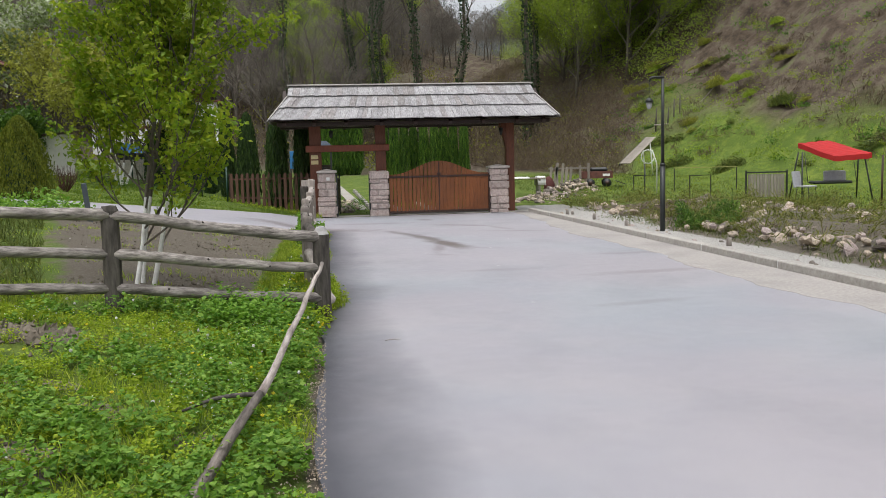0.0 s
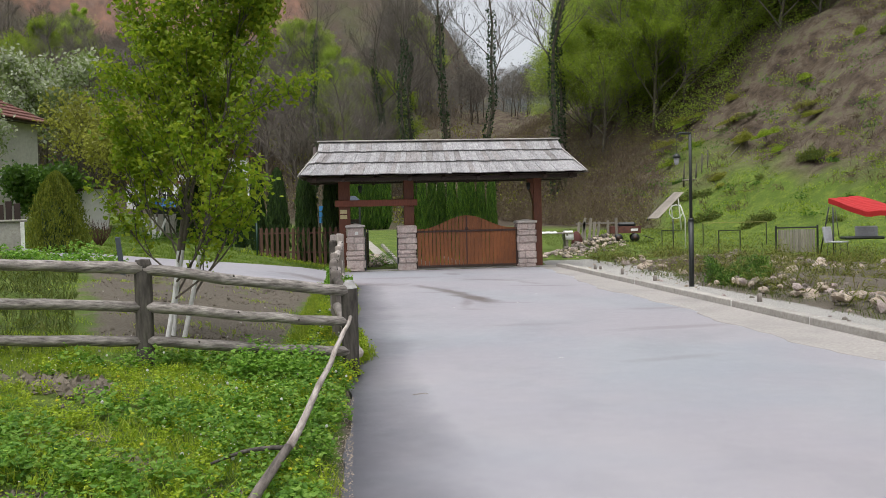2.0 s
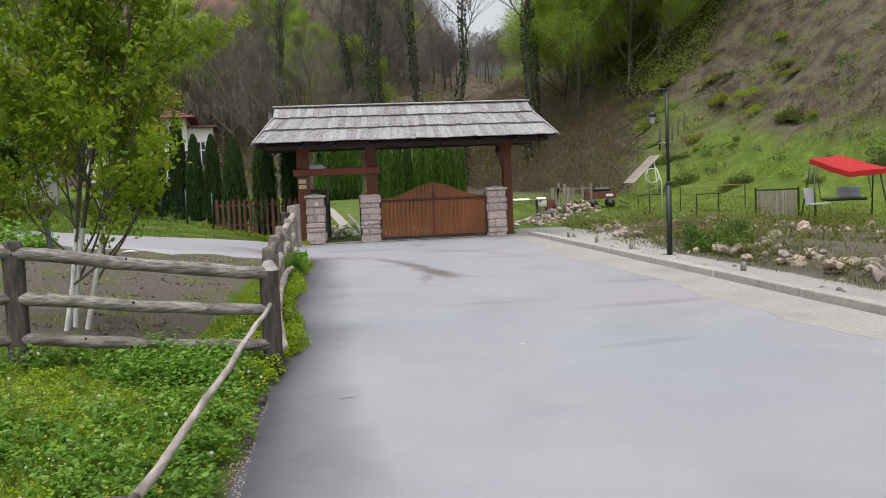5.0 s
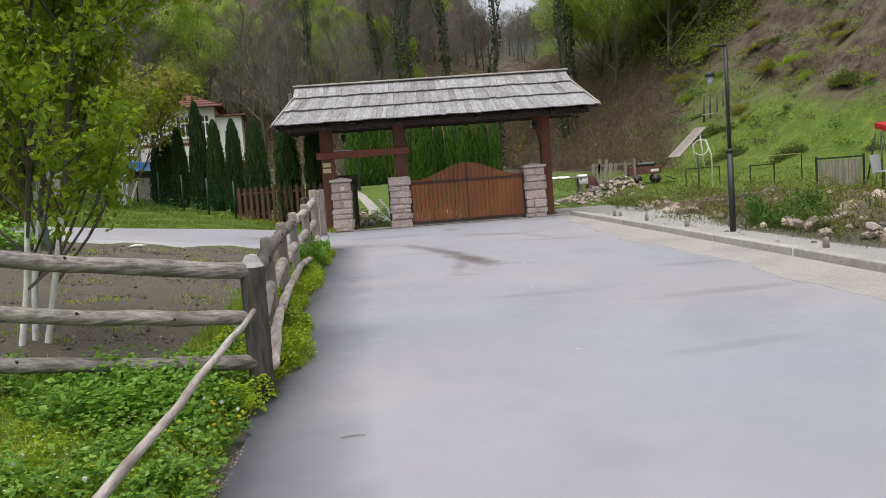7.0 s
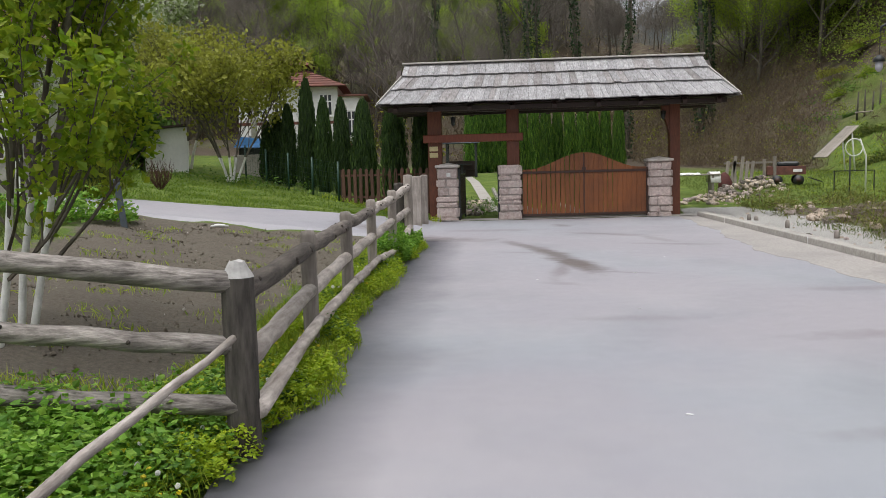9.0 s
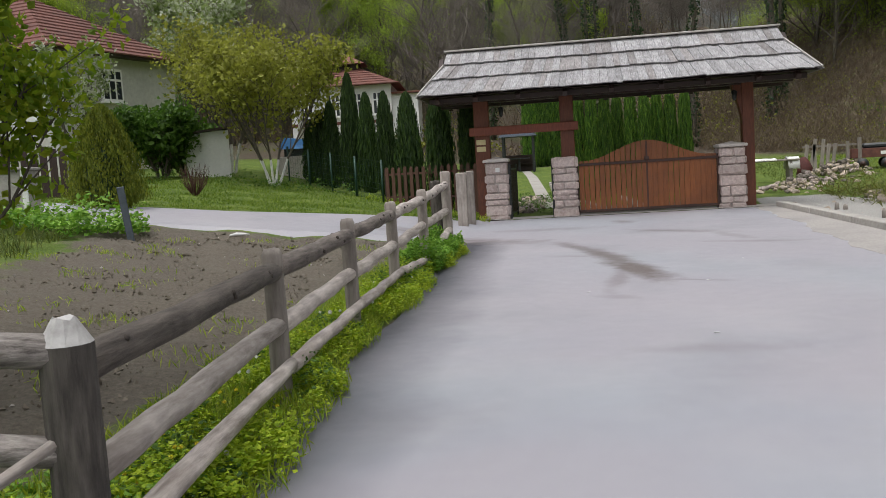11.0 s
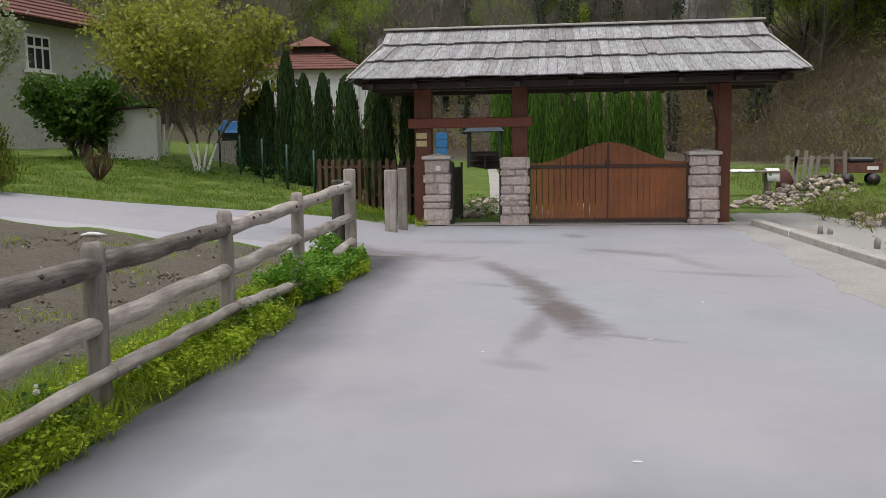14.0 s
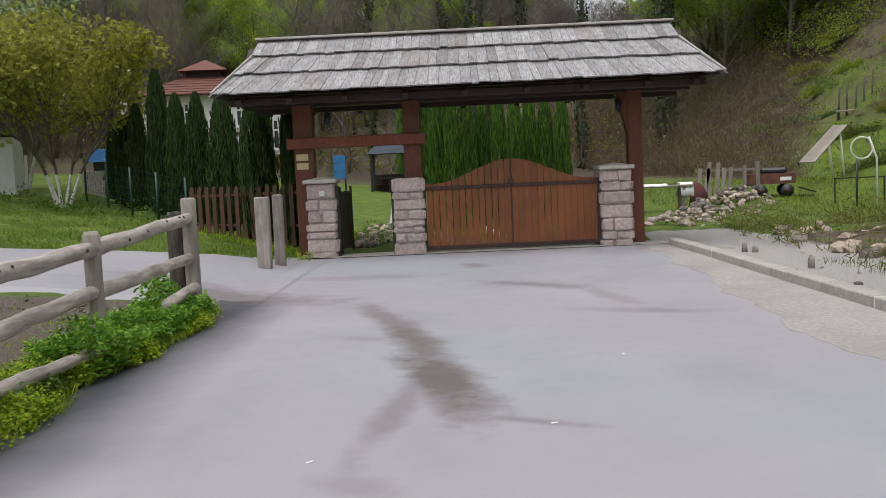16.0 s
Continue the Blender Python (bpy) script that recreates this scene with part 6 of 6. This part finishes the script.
def build_bench():
    x, y = 6.15, 6.4
    t = thing("plank_bench", "old plank bench with white cloths lying over it", "bench", at=pose(x, y, float(height(x, y)), 0, 0, 5))
    part("seat", Shape().box((-0.9, -.2, .62), (0.95, .2, .67), None, .01), BOARD, t)
    for sx in (-.7, .7):
        part("leg", Shape().box((sx - .04, -.18, -.1), (sx + .04, .18, .63)), BOARD, t)
    r = random.Random(3)

    def cloth(name, label, a, b, drop, where):
        s = Shape()
        n = 7
        for i in range(n + 1):
            for j in range(n + 1):
                u, v = i / n, j / n
                edge = max(0, (abs(v - 0.5) - 0.28) / 0.22)
                s.v.append((a + (b - a) * u + r.uniform(-.015, .015), -0.22 + 0.44 * v + r.uniform(-.01, .01), 0.69 + r.uniform(0, .03) - drop * edge))
        for i in range(n):
            for j in range(n):
                k = i * (n + 1) + j
                s.f.append((k, k + n + 1, k + n + 2, k + 1))
        s.smooth = True
        ob = thing(name, label, "cloth", s, WHITE, where)
        ob.modifiers.new("thickness", "SOLIDIFY").thickness = 0.012
    cloth("white_cloth", "white cloth spread over the plank bench", -0.35, 0.3, 0.06, pose(x, y, float(height(x, y)), 0, 0, 5))
    cloth("white_sack", "crumpled white cloth hanging over the bench end", 0.62, 0.96, 0.34, pose(x, y, float(height(x, y)) + 0.02, 0, 0, 5))
    s = Shape().tube([(0, 0, 0), (0.02, 0, 0.35), (0, 0.05, 0.7), (0, 0, 0.85)], [0.3, 0.33, 0.24, 0.08], 10, True, 0.12, r)
    thing("red_sack", "dark red sack standing beside the bench", "sack", s, surface("dark red sacking", (0.05, 0.012, 0.01), (0.1, 0.025, 0.02), 10, 0.8, 0.3), pose(7.6, 7.7, float(height(7.6, 7.7))) @ Matrix.Scale(0.72, 4))


build_bench()


# ---- behind the gate ----
def build_path():
    s = Shape()
    r = random.Random(2)
    for i in range(22):
        u = i / 21
        y = 2.4 + 24 * u
        x = -0.2 - 1.5 * u ** 1.1
        w = 0.2
        for k in (-1, 1):
            s.v.append((x + k * w, y, float(height(x, y)) + 0.02))
    for i in range(21):
        s.f.append((2 * i, 2 * i + 1, 2 * i + 3, 2 * i + 2))
    thing("garden_path", "pale concrete garden path behind the wicket gate", "path", s, CONCRETE, kind="structure")
    e = thing("path_edging", "pale concrete edging beside the garden path", "edging")
    for i in range(9):
        y = 2.6 + i * 0.95
        x = 0.12 - 0.035 * (y - 2)
        part("edging_stone", Shape().box((-.05, -.44, -.1), (.05, .44, .12), None, .01), CONCRETE, e).matrix_local = pose(x, y, float(height(x, y)), 0, 0, 2 + r.uniform(-1, 1))
    d = thing("drive_edging", "pale concrete edging stones along the drive behind the gate", "edging")
    for (xa, ya), (xb, yb) in (((2.16, 1.04), (1.72, 3.7)), ((1.06, 1.45), (0.66, 3.0))):
        for i in range(4 if yb > 3.5 else 2):
            u = (i + 0.5) / (4 if yb > 3.5 else 2)
            x, y = xa + (xb - xa) * u, ya + (yb - ya) * u
            part("edging_stone", Shape().box((-.06, -.33, -.1), (.06, .33, .13), None, .01), WHITE, d).matrix_local = pose(x, y, float(height(x, y)), 0, 0, math.degrees(math.atan2(-(xb - xa), yb - ya)))


build_path()


def build_pavilion():
    x, y = -1.75, 22.5
    t = thing("garden_pavilion", "small open garden shelter with a blue-grey roof", "pavilion", at=pose(x, y, float(height(x, y))) @ Matrix.Scale(0.85, 4))
    roof = Shape().add([(-1.1, -.9, 2.0), (1.1, -.9, 2.0), (1.1, .9, 2.0), (-1.1, .9, 2.0), (-.6, 0, 2.5), (.6, 0, 2.5)], [(0, 1, 5, 4), (2, 3, 4, 5), (1, 2, 5), (3, 0, 4), (3, 2, 1, 0)])
    part("roof", roof, surface("blue grey sheet", (0.025, 0.034, 0.048), (0.055, 0.068, 0.09), 8, 0.9, 0.1), t)
    for sx in (-.85, .85):
        for sy in (-.7, .7):
            part("post", Shape().box((sx - .06, sy - .06, -.1), (sx + .06, sy + .06, 2.0)), METAL, t)
    part("back_panel", Shape().box((-.8, .6, 0), (.8, .66, .95), None, .01), BROWNWOOD, t, "dark wooden back panel")
    part("bench_seat", Shape().box((-.75, .2, .4), (.75, .58, .46), None, .01), BROWNWOOD, t)
    part("table_top", Shape().box((-.6, -.35, .72), (.6, .35, .78), None, .01), METAL, t)
    part("table_leg", Shape().box((-.06, -.06, 0), (.06, .06, .72)), METAL, t)
    b = thing("blue_board", "bright blue board standing in the garden", "board", at=pose(-2.75, 13.6, float(height(-2.75, 13.6))))
    for i in range(3):
        part("panel", Shape().box((-.2, -.02, .75 + i * .27), (.2, .02, 1.0 + i * .27), None, .006), BLUE, b)
    for sx in (-.17, .17):
        part("post", Shape().box((sx - .03, .02, -.1), (sx + .03, .07, 1.5)), METAL, b)


build_pavilion()


def build_notices():
    t = thing("notice_boards", "two small yellowish notices on the gateway post", "notice", at=pose(-1.66, 0.325, 0))
    for z in (1.78, 1.62):
        part("notice", Shape().box((-.12, -.01, z), (.1, 0, z + .12), None, .003), NOTE, t)
    for x in (-1.15, 4.12):
        l = thing("hanging_lantern", "small black iron lantern under the gateway beam", "lantern", at=pose(x, 0.2, 2.74), group="gateway lanterns")
        part("chain", Shape().tube([(0, 0, 0.02), (0, 0, -0.1)], [.006, .006], 5), METAL, l)
        part("cap", Shape().tube([(0, 0, -.1), (0, 0, -.14)], [.02, .08], 8), METAL, l)
        part("cage", Shape().tube([(0, 0, -.14), (0, 0, -.3), (0, 0, -.34)], [.07, .045, .015], 8), METAL, l)
    thing("number_plate", "tiny white square plate on the stone pillar", "sign", Shape().box((-.05, -.008, -.05), (.05, .008, .05), None, .006), WHITE, pose(-1.29, -0.055, 1.17))


build_notices()


# ---- left-hand side: houses and garden ----
def hip_roof(t, w, d, z, rise, over, rows, material):
    """A hipped roof in overlapping courses of tiles."""
    s = Shape()
    W, D = w / 2 + over, d / 2 + over
    inner = max(W - D, 0.0)
    for k in range(rows):
        for q, (u0, u1) in enumerate(((k / rows, (k + 1.12) / rows),)):
            def ring(u, lift):
                u = min(u, 1.0)
                return [(sx * (W - (W - inner) * u), sy * D * (1 - u), z + rise * u + lift) for sx, sy in ((-1, -1), (1, -1), (1, 1), (-1, 1))]
            lo, hi = ring(u0, 0.05), ring(u1, 0.0)
            b = len(s.v)
            s.v += lo + hi + [(x, y, zz - 0.05) for x, y, zz in lo]
            for i in range(4):
                j = (i + 1) % 4
                s.f += [(b + i, b + j, b + 4 + j, b + 4 + i), (b + 8 + i, b + 8 + j, b + j, b + i)]
    s.f.append((3 + 8, 2 + 8, 1 + 8, 0 + 8))
    return tagged(part("roof_tiles", s, material, t, "overlapping courses of roof tiles"), kind="stuff")


def house_window(t, x, z, w, h, m):
    f = part("window", Shape().box((x - w / 2, -.05, z), (x + w / 2, .02, z + h), m), WHITE, t, "white casement window")
    for i in range(3):
        a = x - w / 2 + .09 + i * (w - .09) / 3
        for b, c in ((z + .1, z + h * .62), (z + h * .62 + .09, z + h - .1)):
            part("pane", Shape().box((a, -.06, b), (a + (w - .09) / 3 - .09, -.045, c), m), GLASS, f)
    part("sill", Shape().box((x - w / 2 - .08, -.14, z - .06), (x + w / 2 + .08, .0, z - .003), m), WHITE, f)


def build_house():
    a = Vector((-17.3, 8.5))
    d1, d2 = Vector((0.25, 0.968)), Vector((-0.968, 0.25))
    L, D = 6.5, 9.0
    c = a + d1 * L / 2 + d2 * D / 2
    turn = math.degrees(math.atan2(d1.y, d1.x))
    t = thing("house", "two-storey house with white and grey plaster under a red-brown tiled roof", "house", at=pose(c.x, c.y, 1.6, 0, 0, turn))
    part("wall", Shape().box((-L / 2, -D / 2, -0.6), (L / 2, -D / 2 + .3, 4.75)), PLASTER, t, "grey plastered wall")
    part("wall", Shape().box((-L / 2, D / 2 - .3, -0.6), (L / 2, D / 2, 4.75)), PLASTER, t)
    part("wall", Shape().box((L / 2 - .3, -D / 2 + .3, -0.6), (L / 2, D / 2 - .3, 4.75)), PLASTER, t)
    part("wall", Shape().box((-L / 2, -D / 2 + .3, 2.2), (-L / 2 + .3, D / 2 - .3, 4.75)), WHITE, t, "white upper wall")
    part("wall", Shape().box((-L / 2 + .02, -D / 2 + .3, -0.6), (-L / 2 + .3, D / 2 - .3, 2.18)), PLASTER, t)
    part("corner_band", Shape().box((-L / 2 - .02, -D / 2 - .02, 2.15), (-L / 2 + .5, -D / 2 + .3, 4.75)), WHITE, t)
    m = Matrix.Translation((0, -D / 2, 0))
    house_window(t, -0.4, 2.95, 1.1, 1.25, m)
    m2 = Matrix.Translation((-L / 2, 0, 0)) @ Matrix.Rotation(radians(-90), 4, "Z")
    for x in (2.7, -1.4, -3.4):
        house_window(t, x, 2.95, 1.15, 1.25, m2)
    hip_roof(t, L, D, 4.7, 2.9, 0.55, 15, TILE)
    part("eave_board", Shape().box((-L / 2 - .5, -D / 2 - .5, 4.62), (L / 2 + .5, D / 2 + .5, 4.7)), BROWNWOOD, t)


build_house()


def build_far_house():
    x, y = -14.0, 38.5
    t = thing("house", "white house with a brown tiled hipped roof and small raised lantern", "house", at=pose(x, y, 2.2, 0, 0, 6))
    w, d = 6.6, 6.0
    for a, b in (((-w / 2, -d / 2, -2), (w / 2, -d / 2 + .3, 4.7)), ((-w / 2, d / 2 - .3, -1), (w / 2, d / 2, 4.7)), ((-w / 2, -d / 2 + .3, -1), (-w / 2 + .3, d / 2 - .3, 4.7)), ((w / 2 - .3, -d / 2 + .3, -1), (w / 2, d / 2 - .3, 4.7))):
        part("wall", Shape().box(a, b), WHITE, t)
    m = Matrix.Translation((0, -d / 2, 0))
    for q in (-2.3, -0.5, 1.2, 2.5):
        house_window(t, q, 2.7, 0.9, 1.5, m)
        house_window(t, q, 0.2, 0.9, 1.4, m)
    hip_roof(t, w, d, 4.65, 1.7, 0.6, 9, TILE)
    part("wing_wall", Shape().box((w / 2, -d / 2 + .4, -2), (w / 2 + 1.7, d / 2 - .4, 4.0)), WHITE, t, "white wing wall")
    part("wing_roof", Shape().box((w / 2 - .05, -d / 2 + .1, 4.0), (w / 2 + 2.0, d / 2 - .1, 4.12), None, .02), TILE, t)
    part("wing_plinth", Shape().box((w / 2 + .02, -d / 2 + .34, -2), (w / 2 + 1.72, -d / 2 + .4, 1.0)), TILE, t, "brick-red plinth")
    house_window(t, w / 2 + 1.0, 1.3, 1.0, 1.8, Matrix.Translation((0, -d / 2 + .4, 0)))
    part("roof_lantern", Shape().box((-1.0, -.9, 5.6), (1.0, .9, 6.35)), BROWNWOOD, t)
    s = Shape().add([(-1.5, -1.4, 6.3), (1.5, -1.4, 6.3), (1.5, 1.4, 6.3), (-1.5, 1.4, 6.3), (0, 0, 7.1)], [(0, 1, 4), (1, 2, 4), (2, 3, 4), (3, 0, 4), (3, 2, 1, 0)])
    part("lantern_roof", s, TILE, t)
    part("string_course", Shape().box((-w / 2 - .03, -d / 2 - .03, 2.2), (w / 2 + .03, -d / 2 - .002, 2.4)), TILE, t)


build_far_house()


def build_shed():
    t = thing("garden_shed", "low white plastered shed wall with a stepped dark roof edge", "shed", at=pose(-11.3, 7.2, float(height(-11.6, 7.2)), 0, 0, 22))
    s = Shape().add([(-.7, -.1, -.2), (.7, -.1, -.2), (.7, -.1, 1.5), (0.3, -.1, 1.5), (-.5, -.1, 1.4), (-.7, -.1, 1.2)] + [(-.7, 3, -.2), (.7, 3, -.2), (.7, 3, 1.5), (0.3, 3, 1.5), (-.5, 3, 1.4), (-.7, 3, 1.2)],
                    [(0, 1, 2, 3, 4, 5), (11, 10, 9, 8, 7, 6), (0, 6, 7, 1), (1, 7, 8, 2), (2, 8, 9, 3), (3, 9, 10, 4), (4, 10, 11, 5), (5, 11, 6, 0)])
    part("wall", s, WHITE, t)
    part("roof_edge", Shape().box((-0.3, -.2, 1.47), (0.85, 3.1, 1.54), Matrix.Rotation(radians(-6), 4, "Y")), BROWNWOOD, t)
    w = thing("yard_wall", "grey concrete yard wall behind the fruit trees", "wall", kind="structure", shape=Shape().box((-1.7, -.1, -.3), (1.7, .1, .85), None, .01), material=CONCRETE, at=pose(-8.0, 8.2, float(height(-8.0, 8.2)), 0, 0, -30))
    c = thing("covered_cart", "hand cart under a bright blue plastic sheet", "cart", at=pose(-8.9, 10.4, float(height(-8.9, 10.4)), 0, 0, -15))
    part("box", Shape().box((-.7, -.4, .4), (.7, .4, 1.0), None, .02), METAL, c)
    cover = Shape().add([(-.85, -.5, .95), (.85, -.5, .9), (.85, .5, .9), (-.85, .5, .95), (-.7, -.3, 1.35), (.7, -.3, 1.15), (.7, .3, 1.15), (-.7, .3, 1.35)], [(0, 1, 5, 4), (1, 2, 6, 5), (2, 3, 7, 6), (3, 0, 4, 7), (4, 5, 6, 7), (3, 2, 1, 0)])
    part("cover", cover, BLUE, c, "blue plastic sheet")
    for sy in (-.45, .45):
        part("wheel", Shape().tube([(0, sy - .04, .3), (0, sy + .04, .3)], [.3, .3], 14), METAL, c)
    p = thing("utility_pole", "pale concrete utility pole with a crossarm behind the garden", "utility pole", at=pose(-10.26, 14.55, float(height(-10.26, 14.55))))
    part("shaft", Shape().tube([(0, 0, -.5), (0, 0, 4.2)], [.14, .1], 10), CONCRETE, p)
    part("crossarm", Shape().box((-.34, -.04, 3.8), (.34, .04, 3.88)), WHITE, p)
    for sx in (-.28, 0, .28):
        part("insulator", Shape().tube([(sx, 0, 3.87), (sx, 0, 4.02)], [.04, .028], 8), WHITE, p)


build_shed()


def build_mesh_fence():
    f = thing("wire_fence", "green wire mesh fence in front of the thujas", "fence")
    green = surface("green coated wire", (0.008, 0.035, 0.024), (0.015, 0.06, 0.042), 20, 0.5, 0.0)
    a, b = Vector((-4.58, 2.62)), Vector((-8.4, 6.6))
    for i in range(5):
        p = a.lerp(b, i / 4)
        part("post", Shape().tube([(p.x, p.y, float(height(*p)) - .1), (p.x, p.y, float(height(*p)) + 1.15)], [.03, .03], 8), green, f)
    wires = Shape()
    n = 34
    for k in range(n + 1):
        p = a.lerp(b, k / n)
        g = float(height(*p))
        wires.tube([(p.x, p.y, g + .05), (p.x, p.y, g + 1.08)], [.003, .003], 3, False)
    for z in np.arange(0.05, 1.1, 0.15):
        wires.tube([(*a, float(height(*a)) + z), (*b, float(height(*b)) + z)], [.003, .003], 3, False)
    part("mesh", wires, green, f)


build_mesh_fence()
verge(18, 4200, (-12.5, -5.5), (3.2, 7.5), lambda x, y, r: (np.abs(y - np.interp(x, [-12.5, -9.6, -7, -5.5], [5.6, 4.9, 4.3, 3.6])) < 0.35 + r.exponential(0.1, len(x))) & (patch(x, y, 1.3, 2.0) > -0.6), 0.05, 1.8, BUSH, "lawn_edge_plants", "dark low plants along the back of the lawn", 0.03, 0.5, 0.3, 0.1)


SHRUBWOOD = surface("reddish bark", (0.05, 0.022, 0.016), (0.1, 0.045, 0.032), 8, 0.9, 0.2)


def build_garden_bits():
    x, y = -8.9, -7.0
    w = thing("concrete_well", "square grey concrete well box among garden plants", "well", at=pose(x, y, float(height(x, y)), 0, 0, 20))
    part("body", Shape().box((-.4, -.4, -.2), (.4, .4, .78), None, .01), CONCRETE, w)
    part("lid", Shape().box((-.46, -.46, .785), (.46, .46, .83), None, .01), CONCRETE, w)
    part("corner_post", Shape().box((.32, -.47, -.1), (.4, -.41, .78)), LIME, w)
    thing("metal_post", "leaning blue-grey painted metal post at the garden corner", "post", Shape().box((-.05, -.02, -.2), (.05, .02, .78), None, .008), surface("blue grey paint", (0.05, 0.065, 0.08), (0.09, 0.11, 0.13), 12, 0.6, 0.1), pose(-6.05, -8.5, float(height(-6.05, -8.5)), 0, -6, 20))
    f = thing("plank_fence", "dark brown garden fence of upright planks", "fence")
    for i in range(30):
        x, y = -10.5 - i * 0.2, -1.9 - i * 0.05
        part("plank", Shape().box((-.08, -.012, 0), (.08, .012, 1.12 + 0.06 * math.sin(i * 2.1)), None, .004), BROWNWOOD, f).matrix_local = pose(x, y, float(height(x, y)), 0, 0, 14)
    r = random.Random(8)
    x, y = -9.2, 1.1
    s = Shape()
    for i in range(90):
        a, b, q = r.uniform(0, 6.3), r.uniform(0.1, 0.42), r.uniform(.45, .85)
        bend = a + r.uniform(-.8, .8)
        s.tube([(math.cos(a) * .05, math.sin(a) * .05, 0), (math.cos(a) * b * .8, math.sin(a) * b * .8, q * .5), (math.cos(bend) * b, math.sin(bend) * b, q)], [.008, .006, .003], 4, False)
    thing("reddish_shrub", "small reddish brown leafless shrub on the lawn", "shrub", s, SHRUBWOOD, pose(x, y, float(height(x, y))))
    s = Shape().tube([(-.2, 0, 0.03), (-.05, .02, .05), (.1, 0, .04), (.22, .01, .02)], [.015, .035, .03, .012], 8, True, .25, r)
    thing("plastic_scrap", "scrap of white plastic lying on the dug soil", "litter", s, WHITE, pose(-5.0, -7.0, float(height(-5.0, -7.0)), 0, 0, 15) @ Matrix.Scale(0.75, 4))
    for i, (x, y) in enumerate(((1.21, -13.69), (0.35, -11.5), (2.3, -9.3), (0.9, -17.2), (1.6, -11.0))):
        s = Shape().box((-.03, -.012, 0), (.03, .012, .006), None, .002)
        thing("paper_scrap", "tiny white scrap lying on the asphalt", "litter", s, WHITE, pose(x, y, .002, 0, 0, i * 50) @ Matrix.Scale(0.7, 4), group="scraps on the road")
    s = Shape().tube([(-.11, 0, .01), (0, .015, .014), (.11, 0, .01)], [.006, .008, .004], 5)
    thing("twig", "short pale twig lying on the asphalt", "twig", s, LOG, pose(-0.8, -18.9, 0.003, 0, 0, 8) @ Matrix.Scale(0.65, 4))


build_garden_bits()
